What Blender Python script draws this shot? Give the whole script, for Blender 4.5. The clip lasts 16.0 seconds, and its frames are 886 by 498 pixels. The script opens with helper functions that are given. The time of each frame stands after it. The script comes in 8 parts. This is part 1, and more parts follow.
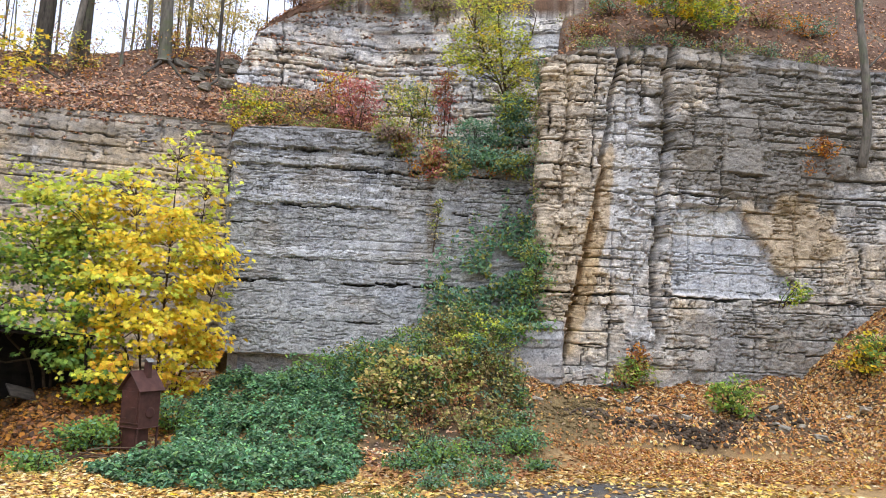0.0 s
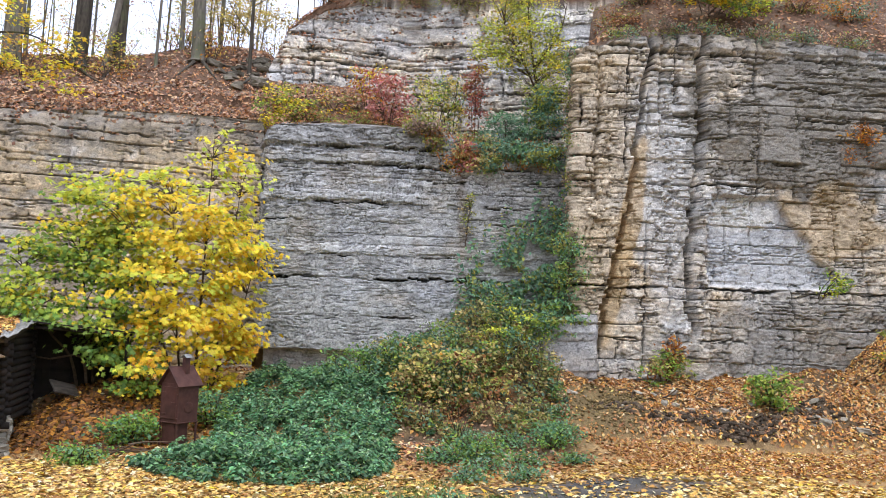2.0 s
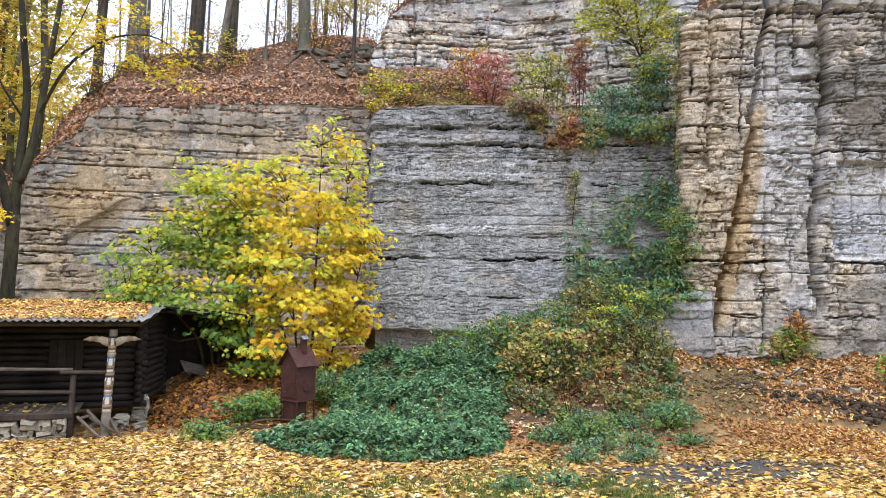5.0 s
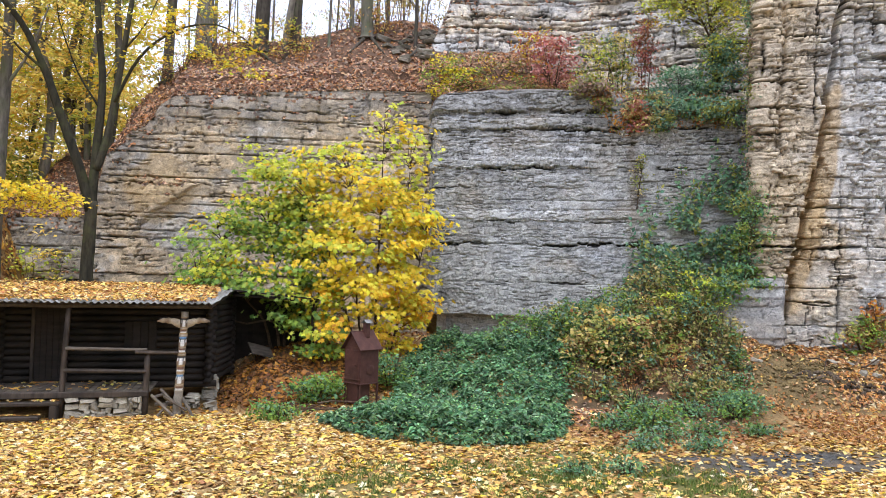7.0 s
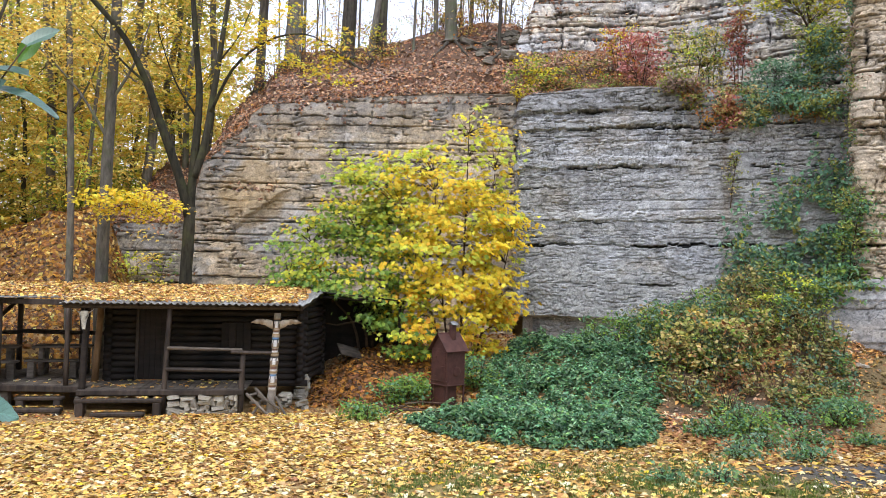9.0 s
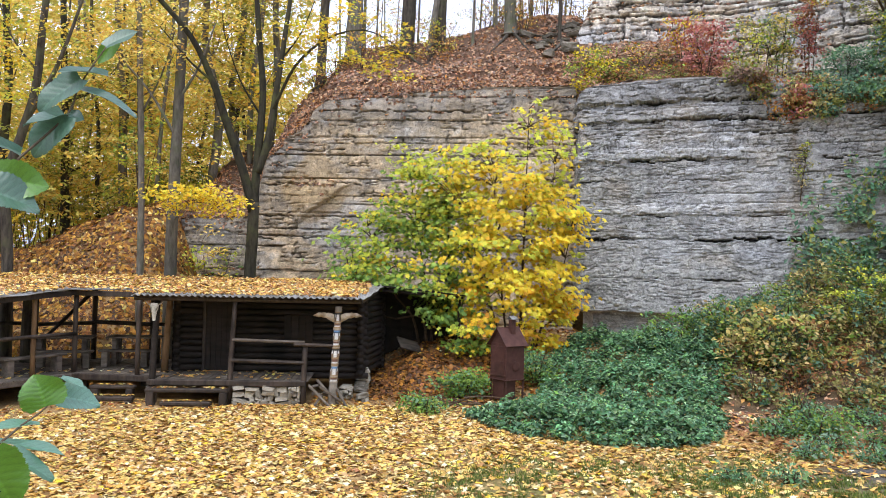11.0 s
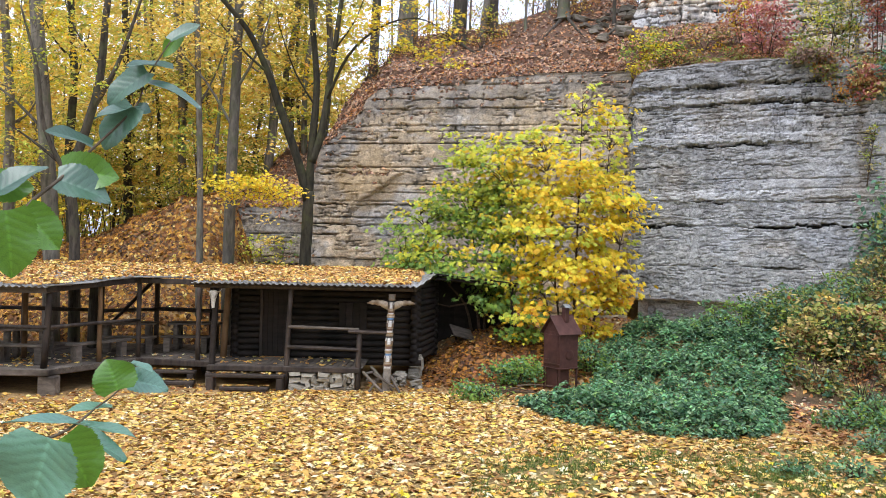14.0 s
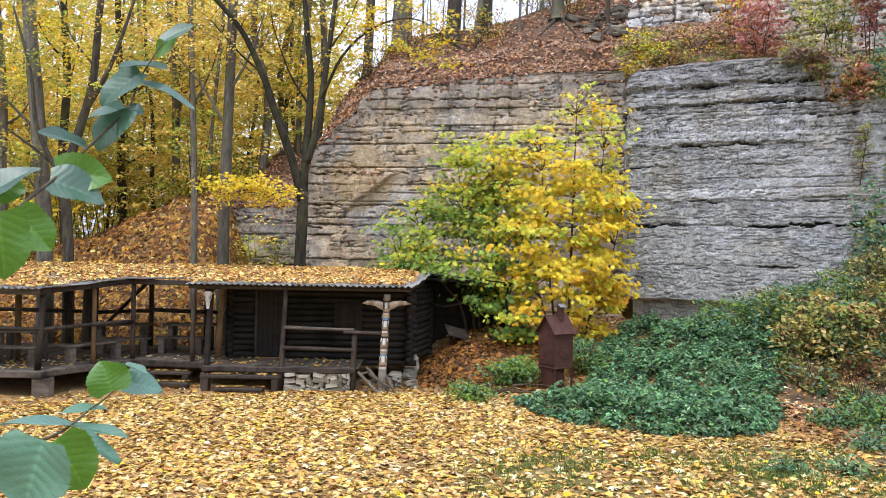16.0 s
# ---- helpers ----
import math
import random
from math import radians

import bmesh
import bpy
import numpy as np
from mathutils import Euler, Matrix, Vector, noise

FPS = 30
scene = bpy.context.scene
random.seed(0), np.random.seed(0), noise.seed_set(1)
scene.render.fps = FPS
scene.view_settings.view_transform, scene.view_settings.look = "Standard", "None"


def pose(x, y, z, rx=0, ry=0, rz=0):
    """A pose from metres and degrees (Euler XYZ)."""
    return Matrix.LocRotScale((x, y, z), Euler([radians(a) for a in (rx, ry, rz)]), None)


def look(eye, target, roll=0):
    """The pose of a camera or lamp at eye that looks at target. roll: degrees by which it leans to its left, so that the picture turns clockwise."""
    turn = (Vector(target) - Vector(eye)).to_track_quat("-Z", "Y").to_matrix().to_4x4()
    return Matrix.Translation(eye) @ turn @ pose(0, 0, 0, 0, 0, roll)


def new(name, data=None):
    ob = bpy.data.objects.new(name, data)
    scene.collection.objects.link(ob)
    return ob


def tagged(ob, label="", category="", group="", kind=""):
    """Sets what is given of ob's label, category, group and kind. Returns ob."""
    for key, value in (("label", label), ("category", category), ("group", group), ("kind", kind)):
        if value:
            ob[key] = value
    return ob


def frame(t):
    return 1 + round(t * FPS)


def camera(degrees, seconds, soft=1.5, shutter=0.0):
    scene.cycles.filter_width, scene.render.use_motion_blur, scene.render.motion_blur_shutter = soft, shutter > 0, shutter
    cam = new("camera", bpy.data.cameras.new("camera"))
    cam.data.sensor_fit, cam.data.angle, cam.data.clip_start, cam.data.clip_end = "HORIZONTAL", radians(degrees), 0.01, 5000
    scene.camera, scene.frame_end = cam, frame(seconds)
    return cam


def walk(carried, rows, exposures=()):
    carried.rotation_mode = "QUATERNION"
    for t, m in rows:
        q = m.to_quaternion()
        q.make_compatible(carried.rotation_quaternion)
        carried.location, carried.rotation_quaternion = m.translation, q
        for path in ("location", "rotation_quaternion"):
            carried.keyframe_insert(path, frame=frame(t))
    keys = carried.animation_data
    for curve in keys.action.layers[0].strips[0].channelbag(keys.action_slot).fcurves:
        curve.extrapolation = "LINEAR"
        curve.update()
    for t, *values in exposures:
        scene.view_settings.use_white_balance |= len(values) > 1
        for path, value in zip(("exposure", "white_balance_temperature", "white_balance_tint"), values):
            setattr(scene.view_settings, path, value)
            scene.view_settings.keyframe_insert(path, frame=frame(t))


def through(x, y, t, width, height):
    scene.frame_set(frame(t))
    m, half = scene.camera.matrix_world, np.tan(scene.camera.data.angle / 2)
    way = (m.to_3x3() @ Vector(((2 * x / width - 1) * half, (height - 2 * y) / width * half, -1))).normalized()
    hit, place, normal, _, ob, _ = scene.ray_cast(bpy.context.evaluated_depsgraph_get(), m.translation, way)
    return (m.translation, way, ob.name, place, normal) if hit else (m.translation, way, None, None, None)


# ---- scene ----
from mathutils.bvhtree import BVHTree

cam = camera(60.51, 16.0, soft=0.9)
# seconds, heading to the right of +y, tilt upwards, lean to the left, in degrees: a slow turn on the spot
VIEW = [
    (0, 29.72, 5.68, 2.20),
    (0.5, 29.20, 5.59, 2.22),
    (1, 28.66, 5.51, 2.07),
    (1.5, 28.06, 5.42, 1.84),
    (2, 27.31, 5.17, 1.75),
    (2.5, 26.62, 5.14, 1.68),
    (3, 25.91, 5.05, 1.67),
    (3.5, 24.96, 4.82, 1.48),
    (4, 24.02, 4.71, 1.43),
    (4.5, 21.53, 4.09, 1.11),
    (4.7, 20.58, 3.83, 0.95),
    (6.8, 15.10, 2.35, 1.34),
    (7, 14.75, 2.29, 1.21),
    (7.5, 13.24, 2.39, 1.35),
    (8, 11.56, 2.43, 1.18),
    (8.5, 9.91, 2.46, 1.11),
    (9, 8.35, 2.31, 1.06),
    (9.5, 7.24, 1.93, 1.02),
    (11.8, 2.11, 1.66, 0.95),
    (12, 1.69, 1.53, 0.80),
    (12.5, 1.00, 1.37, 0.87),
    (13, 0.51, 1.11, 0.90),
    (13.5, 0.17, 0.94, 1.12),
    (14, -0.00, 0.80, 1.20),
    (14.5, -0.01, 0.71, 1.10),
    (15, 0.17, 0.65, 1.09),
    (15.5, 0.34, 0.69, 0.98),
    (16, 0.38, 0.81, 0.99),
]
EYE_Z = 3.26


def view_pose(yaw, tilt, lean):
    a, b = radians(yaw), radians(tilt)
    way = Vector((math.sin(a) * math.cos(b), math.cos(a) * math.cos(b), math.sin(b)))
    eye = Vector((0.14 * math.sin(a), 0.14 * math.cos(a) - 0.14, EYE_Z))
    return look(eye, eye + way * 10, lean)


walk(cam, [(t, view_pose(a, b, c)) for t, a, b, c in VIEW])

# ---- light: a bright overcast autumn day ----
SUN_EL, SUN_AZ = 70.0, 200.0
world = bpy.data.worlds.new("overcast_sky")
scene.world = world
world.use_nodes = True
wn, wl = world.node_tree.nodes, world.node_tree.links
bg = wn["Background"]
sky = wn.new("ShaderNodeTexSky")
sky.sky_type = "NISHITA"
sky.sun_disc = False
sky.sun_elevation, sky.sun_rotation = radians(SUN_EL), radians(SUN_AZ)
sky.air_density, sky.dust_density, sky.ozone_density = 1.0, 4.0, 1.0
grey = wn.new("ShaderNodeHueSaturation")
grey.inputs["Saturation"].default_value = 0.08
cloud = wn.new("ShaderNodeMixRGB")
cloud.inputs["Fac"].default_value = 0.4
cloud.inputs["Color2"].default_value = (8.1, 9.25, 12.9, 1)
wl.new(sky.outputs["Color"], grey.inputs["Color"])
wl.new(grey.outputs["Color"], cloud.inputs["Color1"])
wl.new(cloud.outputs["Color"], bg.inputs["Color"])
bg.inputs["Strength"].default_value = 0.22

sun_data = bpy.data.lights.new("sun", "SUN")
sun_data.energy, sun_data.angle, sun_data.color = 1.5, radians(45), (1.0, 0.99, 0.99)
sun = new("sun", sun_data)
sa, se = radians(SUN_AZ), radians(SUN_EL)
sun.matrix_world = look((0, 0, 30), Vector((0, 0, 30)) - Vector((math.sin(sa) * math.cos(se), math.cos(sa) * math.cos(se), math.sin(se))))
scene.view_settings.exposure = 0.08

# ---- number and mesh tools ----


def lattice(ix, iy, seed):
    h = (ix.astype(np.int64) * 374761393 + iy.astype(np.int64) * 668265263 + seed * 1442695041) & 0xFFFFFFFF
    h = ((h ^ (h >> 13)) * 1274126177) & 0xFFFFFFFF
    h = ((h ^ (h >> 16)) * 2246822519) & 0xFFFFFFFF
    return ((h ^ (h >> 15)) & 0xFFFFFF) / float(0xFFFFFF)


def vnoise(x, y, seed=0):
    x, y = np.broadcast_arrays(np.asarray(x, float), np.asarray(y, float))
    ix, iy = np.floor(x), np.floor(y)
    fx, fy = x - ix, y - iy
    fx, fy = fx * fx * (3 - 2 * fx), fy * fy * (3 - 2 * fy)
    a, b = lattice(ix, iy, seed), lattice(ix + 1, iy, seed)
    c, d = lattice(ix, iy + 1, seed), lattice(ix + 1, iy + 1, seed)
    return (a * (1 - fx) + b * fx) * (1 - fy) + (c * (1 - fx) + d * fx) * fy


def fbm(x, y, seed=0, octaves=4):
    """Smooth noise about 0, from -0.5 to 0.5."""
    total, amp, norm = 0.0, 1.0, 0.0
    for k in range(octaves):
        total = total + amp * (vnoise(np.asarray(x) * 2**k, np.asarray(y) * 2**k, seed + 31 * k) - 0.5)
        norm += amp
        amp *= 0.5
    return total / norm


def facets(x, y, seed=0):
    """Angular chips: each has a number of its own and a tilted face. Returns the height, the chip's number and how near its rim is."""
    ix, iy = np.floor(x), np.floor(y)
    d1, d2 = np.full(np.shape(x), 9.0), np.full(np.shape(x), 9.0)
    face, tone = np.zeros(np.shape(x)), np.zeros(np.shape(x))
    for i in (-1, 0, 1):
        for j in (-1, 0, 1):
            cx, cy = ix + i, iy + j
            dx, dy = x - cx - 0.1 - 0.8 * lattice(cx, cy, seed), y - cy - 0.1 - 0.8 * lattice(cx, cy, seed + 1)
            d = dx * dx + dy * dy
            h = lattice(cx, cy, seed + 2)
            tilt = h - 0.5 + (lattice(cx, cy, seed + 3) - 0.5) * 0.35 * dx + (lattice(cx, cy, seed + 4) - 0.35) * 0.45 * dy
            near = d < d1
            d2 = np.where(near, d1, np.minimum(d2, d))
            face, tone = np.where(near, tilt, face), np.where(near, h, tone)
            d1 = np.where(near, d, d1)
    return face, tone, np.sqrt(d2) - np.sqrt(d1)


def step01(a, b, x):
    t = np.clip((np.asarray(x, float) - a) / (b - a), 0, 1)
    return t * t * (3 - 2 * t)


def soup(name, verts, faces, material=None, tint=None, smooth=False, corners=None):
    """A mesh from arrays: verts n x 3 and faces m x 3 or m x 4; tint: a colour for each vertex."""
    me = bpy.data.meshes.new(name)
    verts, faces = np.asarray(verts, np.float32), np.asarray(faces, np.int32)
    n, k = faces.shape
    me.vertices.add(len(verts))
    me.vertices.foreach_set("co", verts.ravel())
    me.loops.add(n * k)
    me.loops.foreach_set("vertex_index", faces.ravel())
    me.polygons.add(n)
    me.polygons.foreach_set("loop_start", np.arange(n, dtype=np.int32) * k)
    if smooth:
        me.polygons.foreach_set("use_smooth", np.ones(n, bool))
    if tint is not None:
        layer = me.color_attributes.new("tint", "FLOAT_COLOR", "POINT")
        layer.data.foreach_set("color", np.c_[tint, np.ones(len(tint))].astype(np.float32).ravel())
    me.update(calc_edges=True)
    me.validate()
    if material:
        me.materials.append(material)
    return me


class Build:
    """Collects faces for one mesh."""

    def __init__(self):
        self.v, self.f = [], []

    def add(self, verts, faces):
        n = len(self.v)
        self.v += [tuple(p) for p in verts]
        self.f += [tuple(n + i for i in f) for f in faces]
        return self

    def box(self, size, m=Matrix(), edge=0.008):
        """A box with chamfered edges."""
        hx, hy, hz = (s / 2 for s in size)
        e = min(edge, hx * 0.45, hy * 0.45, hz * 0.45)
        bm = bmesh.new()
        bmesh.ops.create_cube(bm, size=1, matrix=Matrix.Diagonal((hx * 2, hy * 2, hz * 2, 1)))
        if e > 0:
            bmesh.ops.bevel(bm, geom=bm.edges[:], offset=e, segments=1, affect="EDGES")
        bm.verts.index_update()
        self.add([m @ v.co for v in bm.verts], [[v.index for v in f.verts] for f in bm.faces])
        bm.free()
        return self

    def tube(self, path, radii, sides=8, rough=0.0, seed=0, cap=True):
        """A round bar along a path of points."""
        rng = random.Random(seed)
        path = [Vector(p) for p in path]
        rings, n0 = [], len(self.v)
        side = None
        for i, p in enumerate(path):
            way = (path[min(i + 1, len(path) - 1)] - path[max(i - 1, 0)]).normalized()
            if side is None:
                side = way.orthogonal().normalized()
            side = (side - way * side.dot(way)).normalized()
            up = way.cross(side)
            ring = []
            for k in range(sides):
                a = 2 * math.pi * k / sides
                r = radii[i] * (1 + rough * (rng.random() - 0.5))
                ring.append(p + (side * math.cos(a) + up * math.sin(a)) * r)
            rings.append(ring)
        verts = [p for ring in rings for p in ring]
        faces = []
        for i in range(len(path) - 1):
            for k in range(sides):
                k2 = (k + 1) % sides
                faces.append((i * sides + k, i * sides + k2, (i + 1) * sides + k2, (i + 1) * sides + k))
        if cap:
            faces.append(tuple(range(sides))[::-1])
            faces.append(tuple((len(path) - 1) * sides + k for k in range(sides)))
        return self.add(verts, faces)

    def lathe(self, profile, m=Matrix(), sides=16):
        verts, faces = [], []
        for r, z in profile:
            for k in range(sides):
                a = 2 * math.pi * k / sides
                verts.append(m @ Vector((r * math.cos(a), r * math.sin(a), z)))
        for i in range(len(profile) - 1):
            for k in range(sides):
                k2 = (k + 1) % sides
                faces.append((i * sides + k, i * sides + k2, (i + 1) * sides + k2, (i + 1) * sides + k))
        faces.append(tuple(range(sides))[::-1])
        faces.append(tuple((len(profile) - 1) * sides + k for k in range(sides)))
        return self.add(verts, faces)

    def mesh(self, name, material, smooth=False):
        me = bpy.data.meshes.new(name)
        me.from_pydata(self.v, [], self.f)
        me.materials.append(material)
        if smooth:
            me.polygons.foreach_set("use_smooth", [True] * len(me.polygons))
        me.update()
        return me


def part(name, shape, material, parent, label="", m=None, smooth=False):
    """ONE mesh under a thing or under a part."""
    data = shape.mesh(name, material, smooth) if isinstance(shape, Build) else shape
    ob = new(name, data)
    ob.parent = parent
    if m is not None:
        ob.matrix_basis = m
    return tagged(ob, label)


def thing(name, label, category, m=Matrix(), group="", kind="", data=None):
    ob = new(name, data)
    ob.matrix_basis = m
    return tagged(ob, label, category, group, kind)


# ---- materials ----


def base_material(name, rough=0.8):
    mat = bpy.data.materials.new(name)
    mat.use_nodes = True
    nt = mat.node_tree
    bsdf = nt.nodes["Principled BSDF"]
    bsdf.inputs["Roughness"].default_value = rough
    bsdf.inputs["Specular IOR Level"].default_value = 0.3
    return mat, nt, bsdf


def node(nt, kind, **values):
    n = nt.nodes.new(kind)
    for key, value in values.items():
        n.inputs[key.replace("_", " ")].default_value = value
    return n


def noise_tex(nt, scale, detail=6.0, rough=0.6, stretch=(1, 1, 1), coords="Object"):
    tc = nt.nodes.new("ShaderNodeTexCoord")
    mp = node(nt, "ShaderNodeMapping", Scale=stretch)
    nz = node(nt, "ShaderNodeTexNoise", Scale=scale, Detail=detail, Roughness=rough)
    nt.links.new(tc.outputs[coords], mp.inputs["Vector"])
    nt.links.new(mp.outputs["Vector"], nz.inputs["Vector"])
    return nz


def ramp(nt, source, stops):
    r = nt.nodes.new("ShaderNodeValToRGB")
    while len(r.color_ramp.elements) < len(stops):
        r.color_ramp.elements.new(0.5)
    for e, (pos, col) in zip(r.color_ramp.elements, stops):
        e.position, e.color = pos, (*col, 1)
    nt.links.new(source, r.inputs["Fac"])
    return r


def mix(nt, kind, fac, a, b):
    m = nt.nodes.new("ShaderNodeMixRGB")
    m.blend_type = kind
    for key, value in (("Fac", fac), ("Color1", a), ("Color2", b)):
        if isinstance(value, (int, float)):
            m.inputs[key].default_value = value
        elif isinstance(value, tuple):
            m.inputs[key].default_value = (*value, 1)
        else:
            nt.links.new(value, m.inputs[key])
    return m


def bump(nt, bsdf, height, strength, distance):
    b = node(nt, "ShaderNodeBump", Strength=strength, Distance=distance)
    nt.links.new(height, b.inputs["Height"])
    nt.links.new(b.outputs["Normal"], bsdf.inputs["Normal"])


def grained(name, dark, light, scale=6.0, stretch=(1, 1, 1), rough=0.8, relief=0.006, stain=None, vary=0.25, metal=0.0):
    """Two colours in a grain, with broad stains and a tone of its own for each object."""
    mat, nt, bsdf = base_material(name, rough)
    grain = noise_tex(nt, scale, 8, 0.65, stretch)
    col = ramp(nt, grain.outputs["Fac"], [(0.3, dark), (0.7, light)]).outputs["Color"]
    broad = noise_tex(nt, scale * 0.17, 3)
    stain = stain or tuple(c * 0.55 for c in dark)
    mask = ramp(nt, broad.outputs["Fac"], [(0.5, (0, 0, 0)), (0.72, (1, 1, 1))])
    col = mix(nt, "MIX", mask.outputs["Color"], col, stain).outputs["Color"]
    info = nt.nodes.new("ShaderNodeObjectInfo")
    tone = ramp(nt, info.outputs["Random"], [(0, (1 - vary,) * 3), (1, (1 + vary,) * 3)])
    col = mix(nt, "MULTIPLY", 1.0, col, tone.outputs["Color"]).outputs["Color"]
    nt.links.new(col, bsdf.inputs["Base Color"])
    bsdf.inputs["Metallic"].default_value = metal
    bump(nt, bsdf, grain.outputs["Fac"], 0.6, relief)
    return mat


def tinted(name, rough=0.9, grain=24.0, depth=0.35, relief=0.02, stretch=(1, 1, 1)):
    """Takes its colour from the mesh, with a fine grain."""
    mat, nt, bsdf = base_material(name, rough)
    at = nt.nodes.new("ShaderNodeAttribute")
    at.attribute_name = "tint"
    n1 = noise_tex(nt, grain, 8, 0.7, stretch)
    n2 = noise_tex(nt, grain * 0.15, 5, 0.6)
    g1 = ramp(nt, n1.outputs["Fac"], [(0.3, (1 - depth,) * 3), (0.7, (1 + depth,) * 3)])
    g2 = ramp(nt, n2.outputs["Fac"], [(0.35, (1 - depth * 0.6,) * 3), (0.65, (1 + depth * 0.4,) * 3)])
    col = mix(nt, "MULTIPLY", 1.0, at.outputs["Color"], g1.outputs["Color"])
    col = mix(nt, "MULTIPLY", 1.0, col.outputs["Color"], g2.outputs["Color"])
    nt.links.new(col.outputs["Color"], bsdf.inputs["Base Color"])
    bump(nt, bsdf, n1.outputs["Fac"], 0.8, relief)
    return mat


def leaf_material(name, through=0.35, rough=0.5, gloss=0.25, grain=40.0):
    mat, nt, bsdf = base_material(name, rough)
    bsdf.inputs["Specular IOR Level"].default_value = gloss
    at = nt.nodes.new("ShaderNodeAttribute")
    at.attribute_name = "tint"
    nz = noise_tex(nt, grain, 3, 0.6)
    g = ramp(nt, nz.outputs["Fac"], [(0.3, (0.8, 0.8, 0.8)), (0.7, (1.15, 1.15, 1.15))])
    col = mix(nt, "MULTIPLY", 1.0, at.outputs["Color"], g.outputs["Color"]).outputs["Color"]
    nt.links.new(col, bsdf.inputs["Base Color"])
    tr = nt.nodes.new("ShaderNodeBsdfTranslucent")
    nt.links.new(col, tr.inputs["Color"])
    mx = node(nt, "ShaderNodeMixShader", Fac=through)
    nt.links.new(bsdf.outputs["BSDF"], mx.inputs[1])
    nt.links.new(tr.outputs["BSDF"], mx.inputs[2])
    nt.links.new(mx.outputs["Shader"], nt.nodes["Material Output"].inputs["Surface"])
    return mat


def rock_material(name):
    """Takes its colour from the mesh; grain, and a net of fine dirty cracks along the bedding."""
    mat, nt, bsdf = base_material(name, 0.92)
    at = nt.nodes.new("ShaderNodeAttribute")
    at.attribute_name = "tint"
    n1 = noise_tex(nt, 18.0, 9, 0.75, (1, 1, 1.2))
    n2 = noise_tex(nt, 3.0, 6, 0.65, (1, 1, 1.3))
    g1 = ramp(nt, n1.outputs["Fac"], [(0.3, (0.6,) * 3), (0.7, (1.38,) * 3)])
    g2 = ramp(nt, n2.outputs["Fac"], [(0.35, (0.8,) * 3), (0.65, (1.18,) * 3)])
    col = mix(nt, "MULTIPLY", 1.0, at.outputs["Color"], g1.outputs["Color"]).outputs["Color"]
    col = mix(nt, "MULTIPLY", 1.0, col, g2.outputs["Color"]).outputs["Color"]
    height = n1.outputs["Fac"]
    # hairline joints round small chips, open in places
    for stretch, scale, wide, dark, share in (((1, 1, 1.7), 3.6, 0.03, 0.42, 0.48), ((1, 1, 1.4), 8.0, 0.05, 0.55, 0.46)):
        co = nt.nodes.new("ShaderNodeTexCoord")
        mp = nt.nodes.new("ShaderNodeMapping")
        mp.inputs["Scale"].default_value = stretch
        nt.links.new(co.outputs["Object"], mp.inputs["Vector"])
        cell = nt.nodes.new("ShaderNodeTexVoronoi")
        cell.feature = "DISTANCE_TO_EDGE"
        cell.inputs["Scale"].default_value = scale
        nt.links.new(mp.outputs["Vector"], cell.inputs["Vector"])
        rim = ramp(nt, cell.outputs["Distance"], [(0.0, (1, 1, 1)), (wide, (0, 0, 0))])
        mask = ramp(nt, noise_tex(nt, 1.3 * scale, 2, 0.5).outputs["Fac"], [(share, (0, 0, 0)), (share + 0.07, (1, 1, 1))])
        on = mix(nt, "MULTIPLY", 1.0, rim.outputs["Color"], mask.outputs["Color"]).outputs["Color"]
        line = ramp(nt, on, [(0.0, (1, 1, 1)), (1.0, (dark,) * 3)])
        col = mix(nt, "MULTIPLY", 1.0, col, line.outputs["Color"]).outputs["Color"]
        height = mix(nt, "MULTIPLY", 0.8, height, line.outputs["Color"]).outputs["Color"]
    nt.links.new(col, bsdf.inputs["Base Color"])
    bump(nt, bsdf, height, 0.8, 0.012)
    return mat


ROCK = rock_material("limestone")
SOIL = tinted("ground_soil", 0.95, 30.0, 0.45, 0.03)
LEAF = leaf_material("leaf")
LITTER = leaf_material("fallen_leaf", 0.06, 0.6, 0.3)
BARK = grained("bark", (0.02, 0.017, 0.014), (0.115, 0.098, 0.078), 11, (1, 1, 0.2), 0.9, 0.03, (0.085, 0.09, 0.05))
MOSSY = grained("mossy_dark_bark", (0.012, 0.011, 0.008), (0.065, 0.058, 0.038), 10, (1, 1, 0.22), 0.9, 0.03, (0.07, 0.075, 0.03))
PALE_BARK = grained("pale_bark", (0.06, 0.054, 0.046), (0.24, 0.215, 0.18), 9, (1, 1, 0.25), 0.9, 0.018, (0.12, 0.135, 0.075))
TWIG = grained("twig_bark", (0.05, 0.035, 0.025), (0.13, 0.09, 0.06), 20, (1, 1, 1), 0.9, 0.004)
LOG = grained("dark_stained_log", (0.009, 0.007, 0.006), (0.034, 0.026, 0.022), 7, (0.25, 1, 1), 0.75, 0.01)
DARKWOOD = grained("dark_stained_wood", (0.022, 0.017, 0.015), (0.085, 0.064, 0.052), 8, (1, 1, 0.25), 0.65, 0.008)
GREYWOOD = grained("weathered_wood", (0.075, 0.062, 0.052), (0.22, 0.185, 0.155), 9, (0.3, 1, 1), 0.85, 0.006)
TANWOOD = grained("new_brown_wood", (0.13, 0.075, 0.035), (0.25, 0.15, 0.075), 8, (1, 1, 0.2), 0.7, 0.006)
RUST = grained("rusty_brown_sheet", (0.055, 0.022, 0.018), (0.10, 0.042, 0.034), 7, (1, 1, 1), 0.6, 0.002, (0.035, 0.018, 0.016), 0.12)
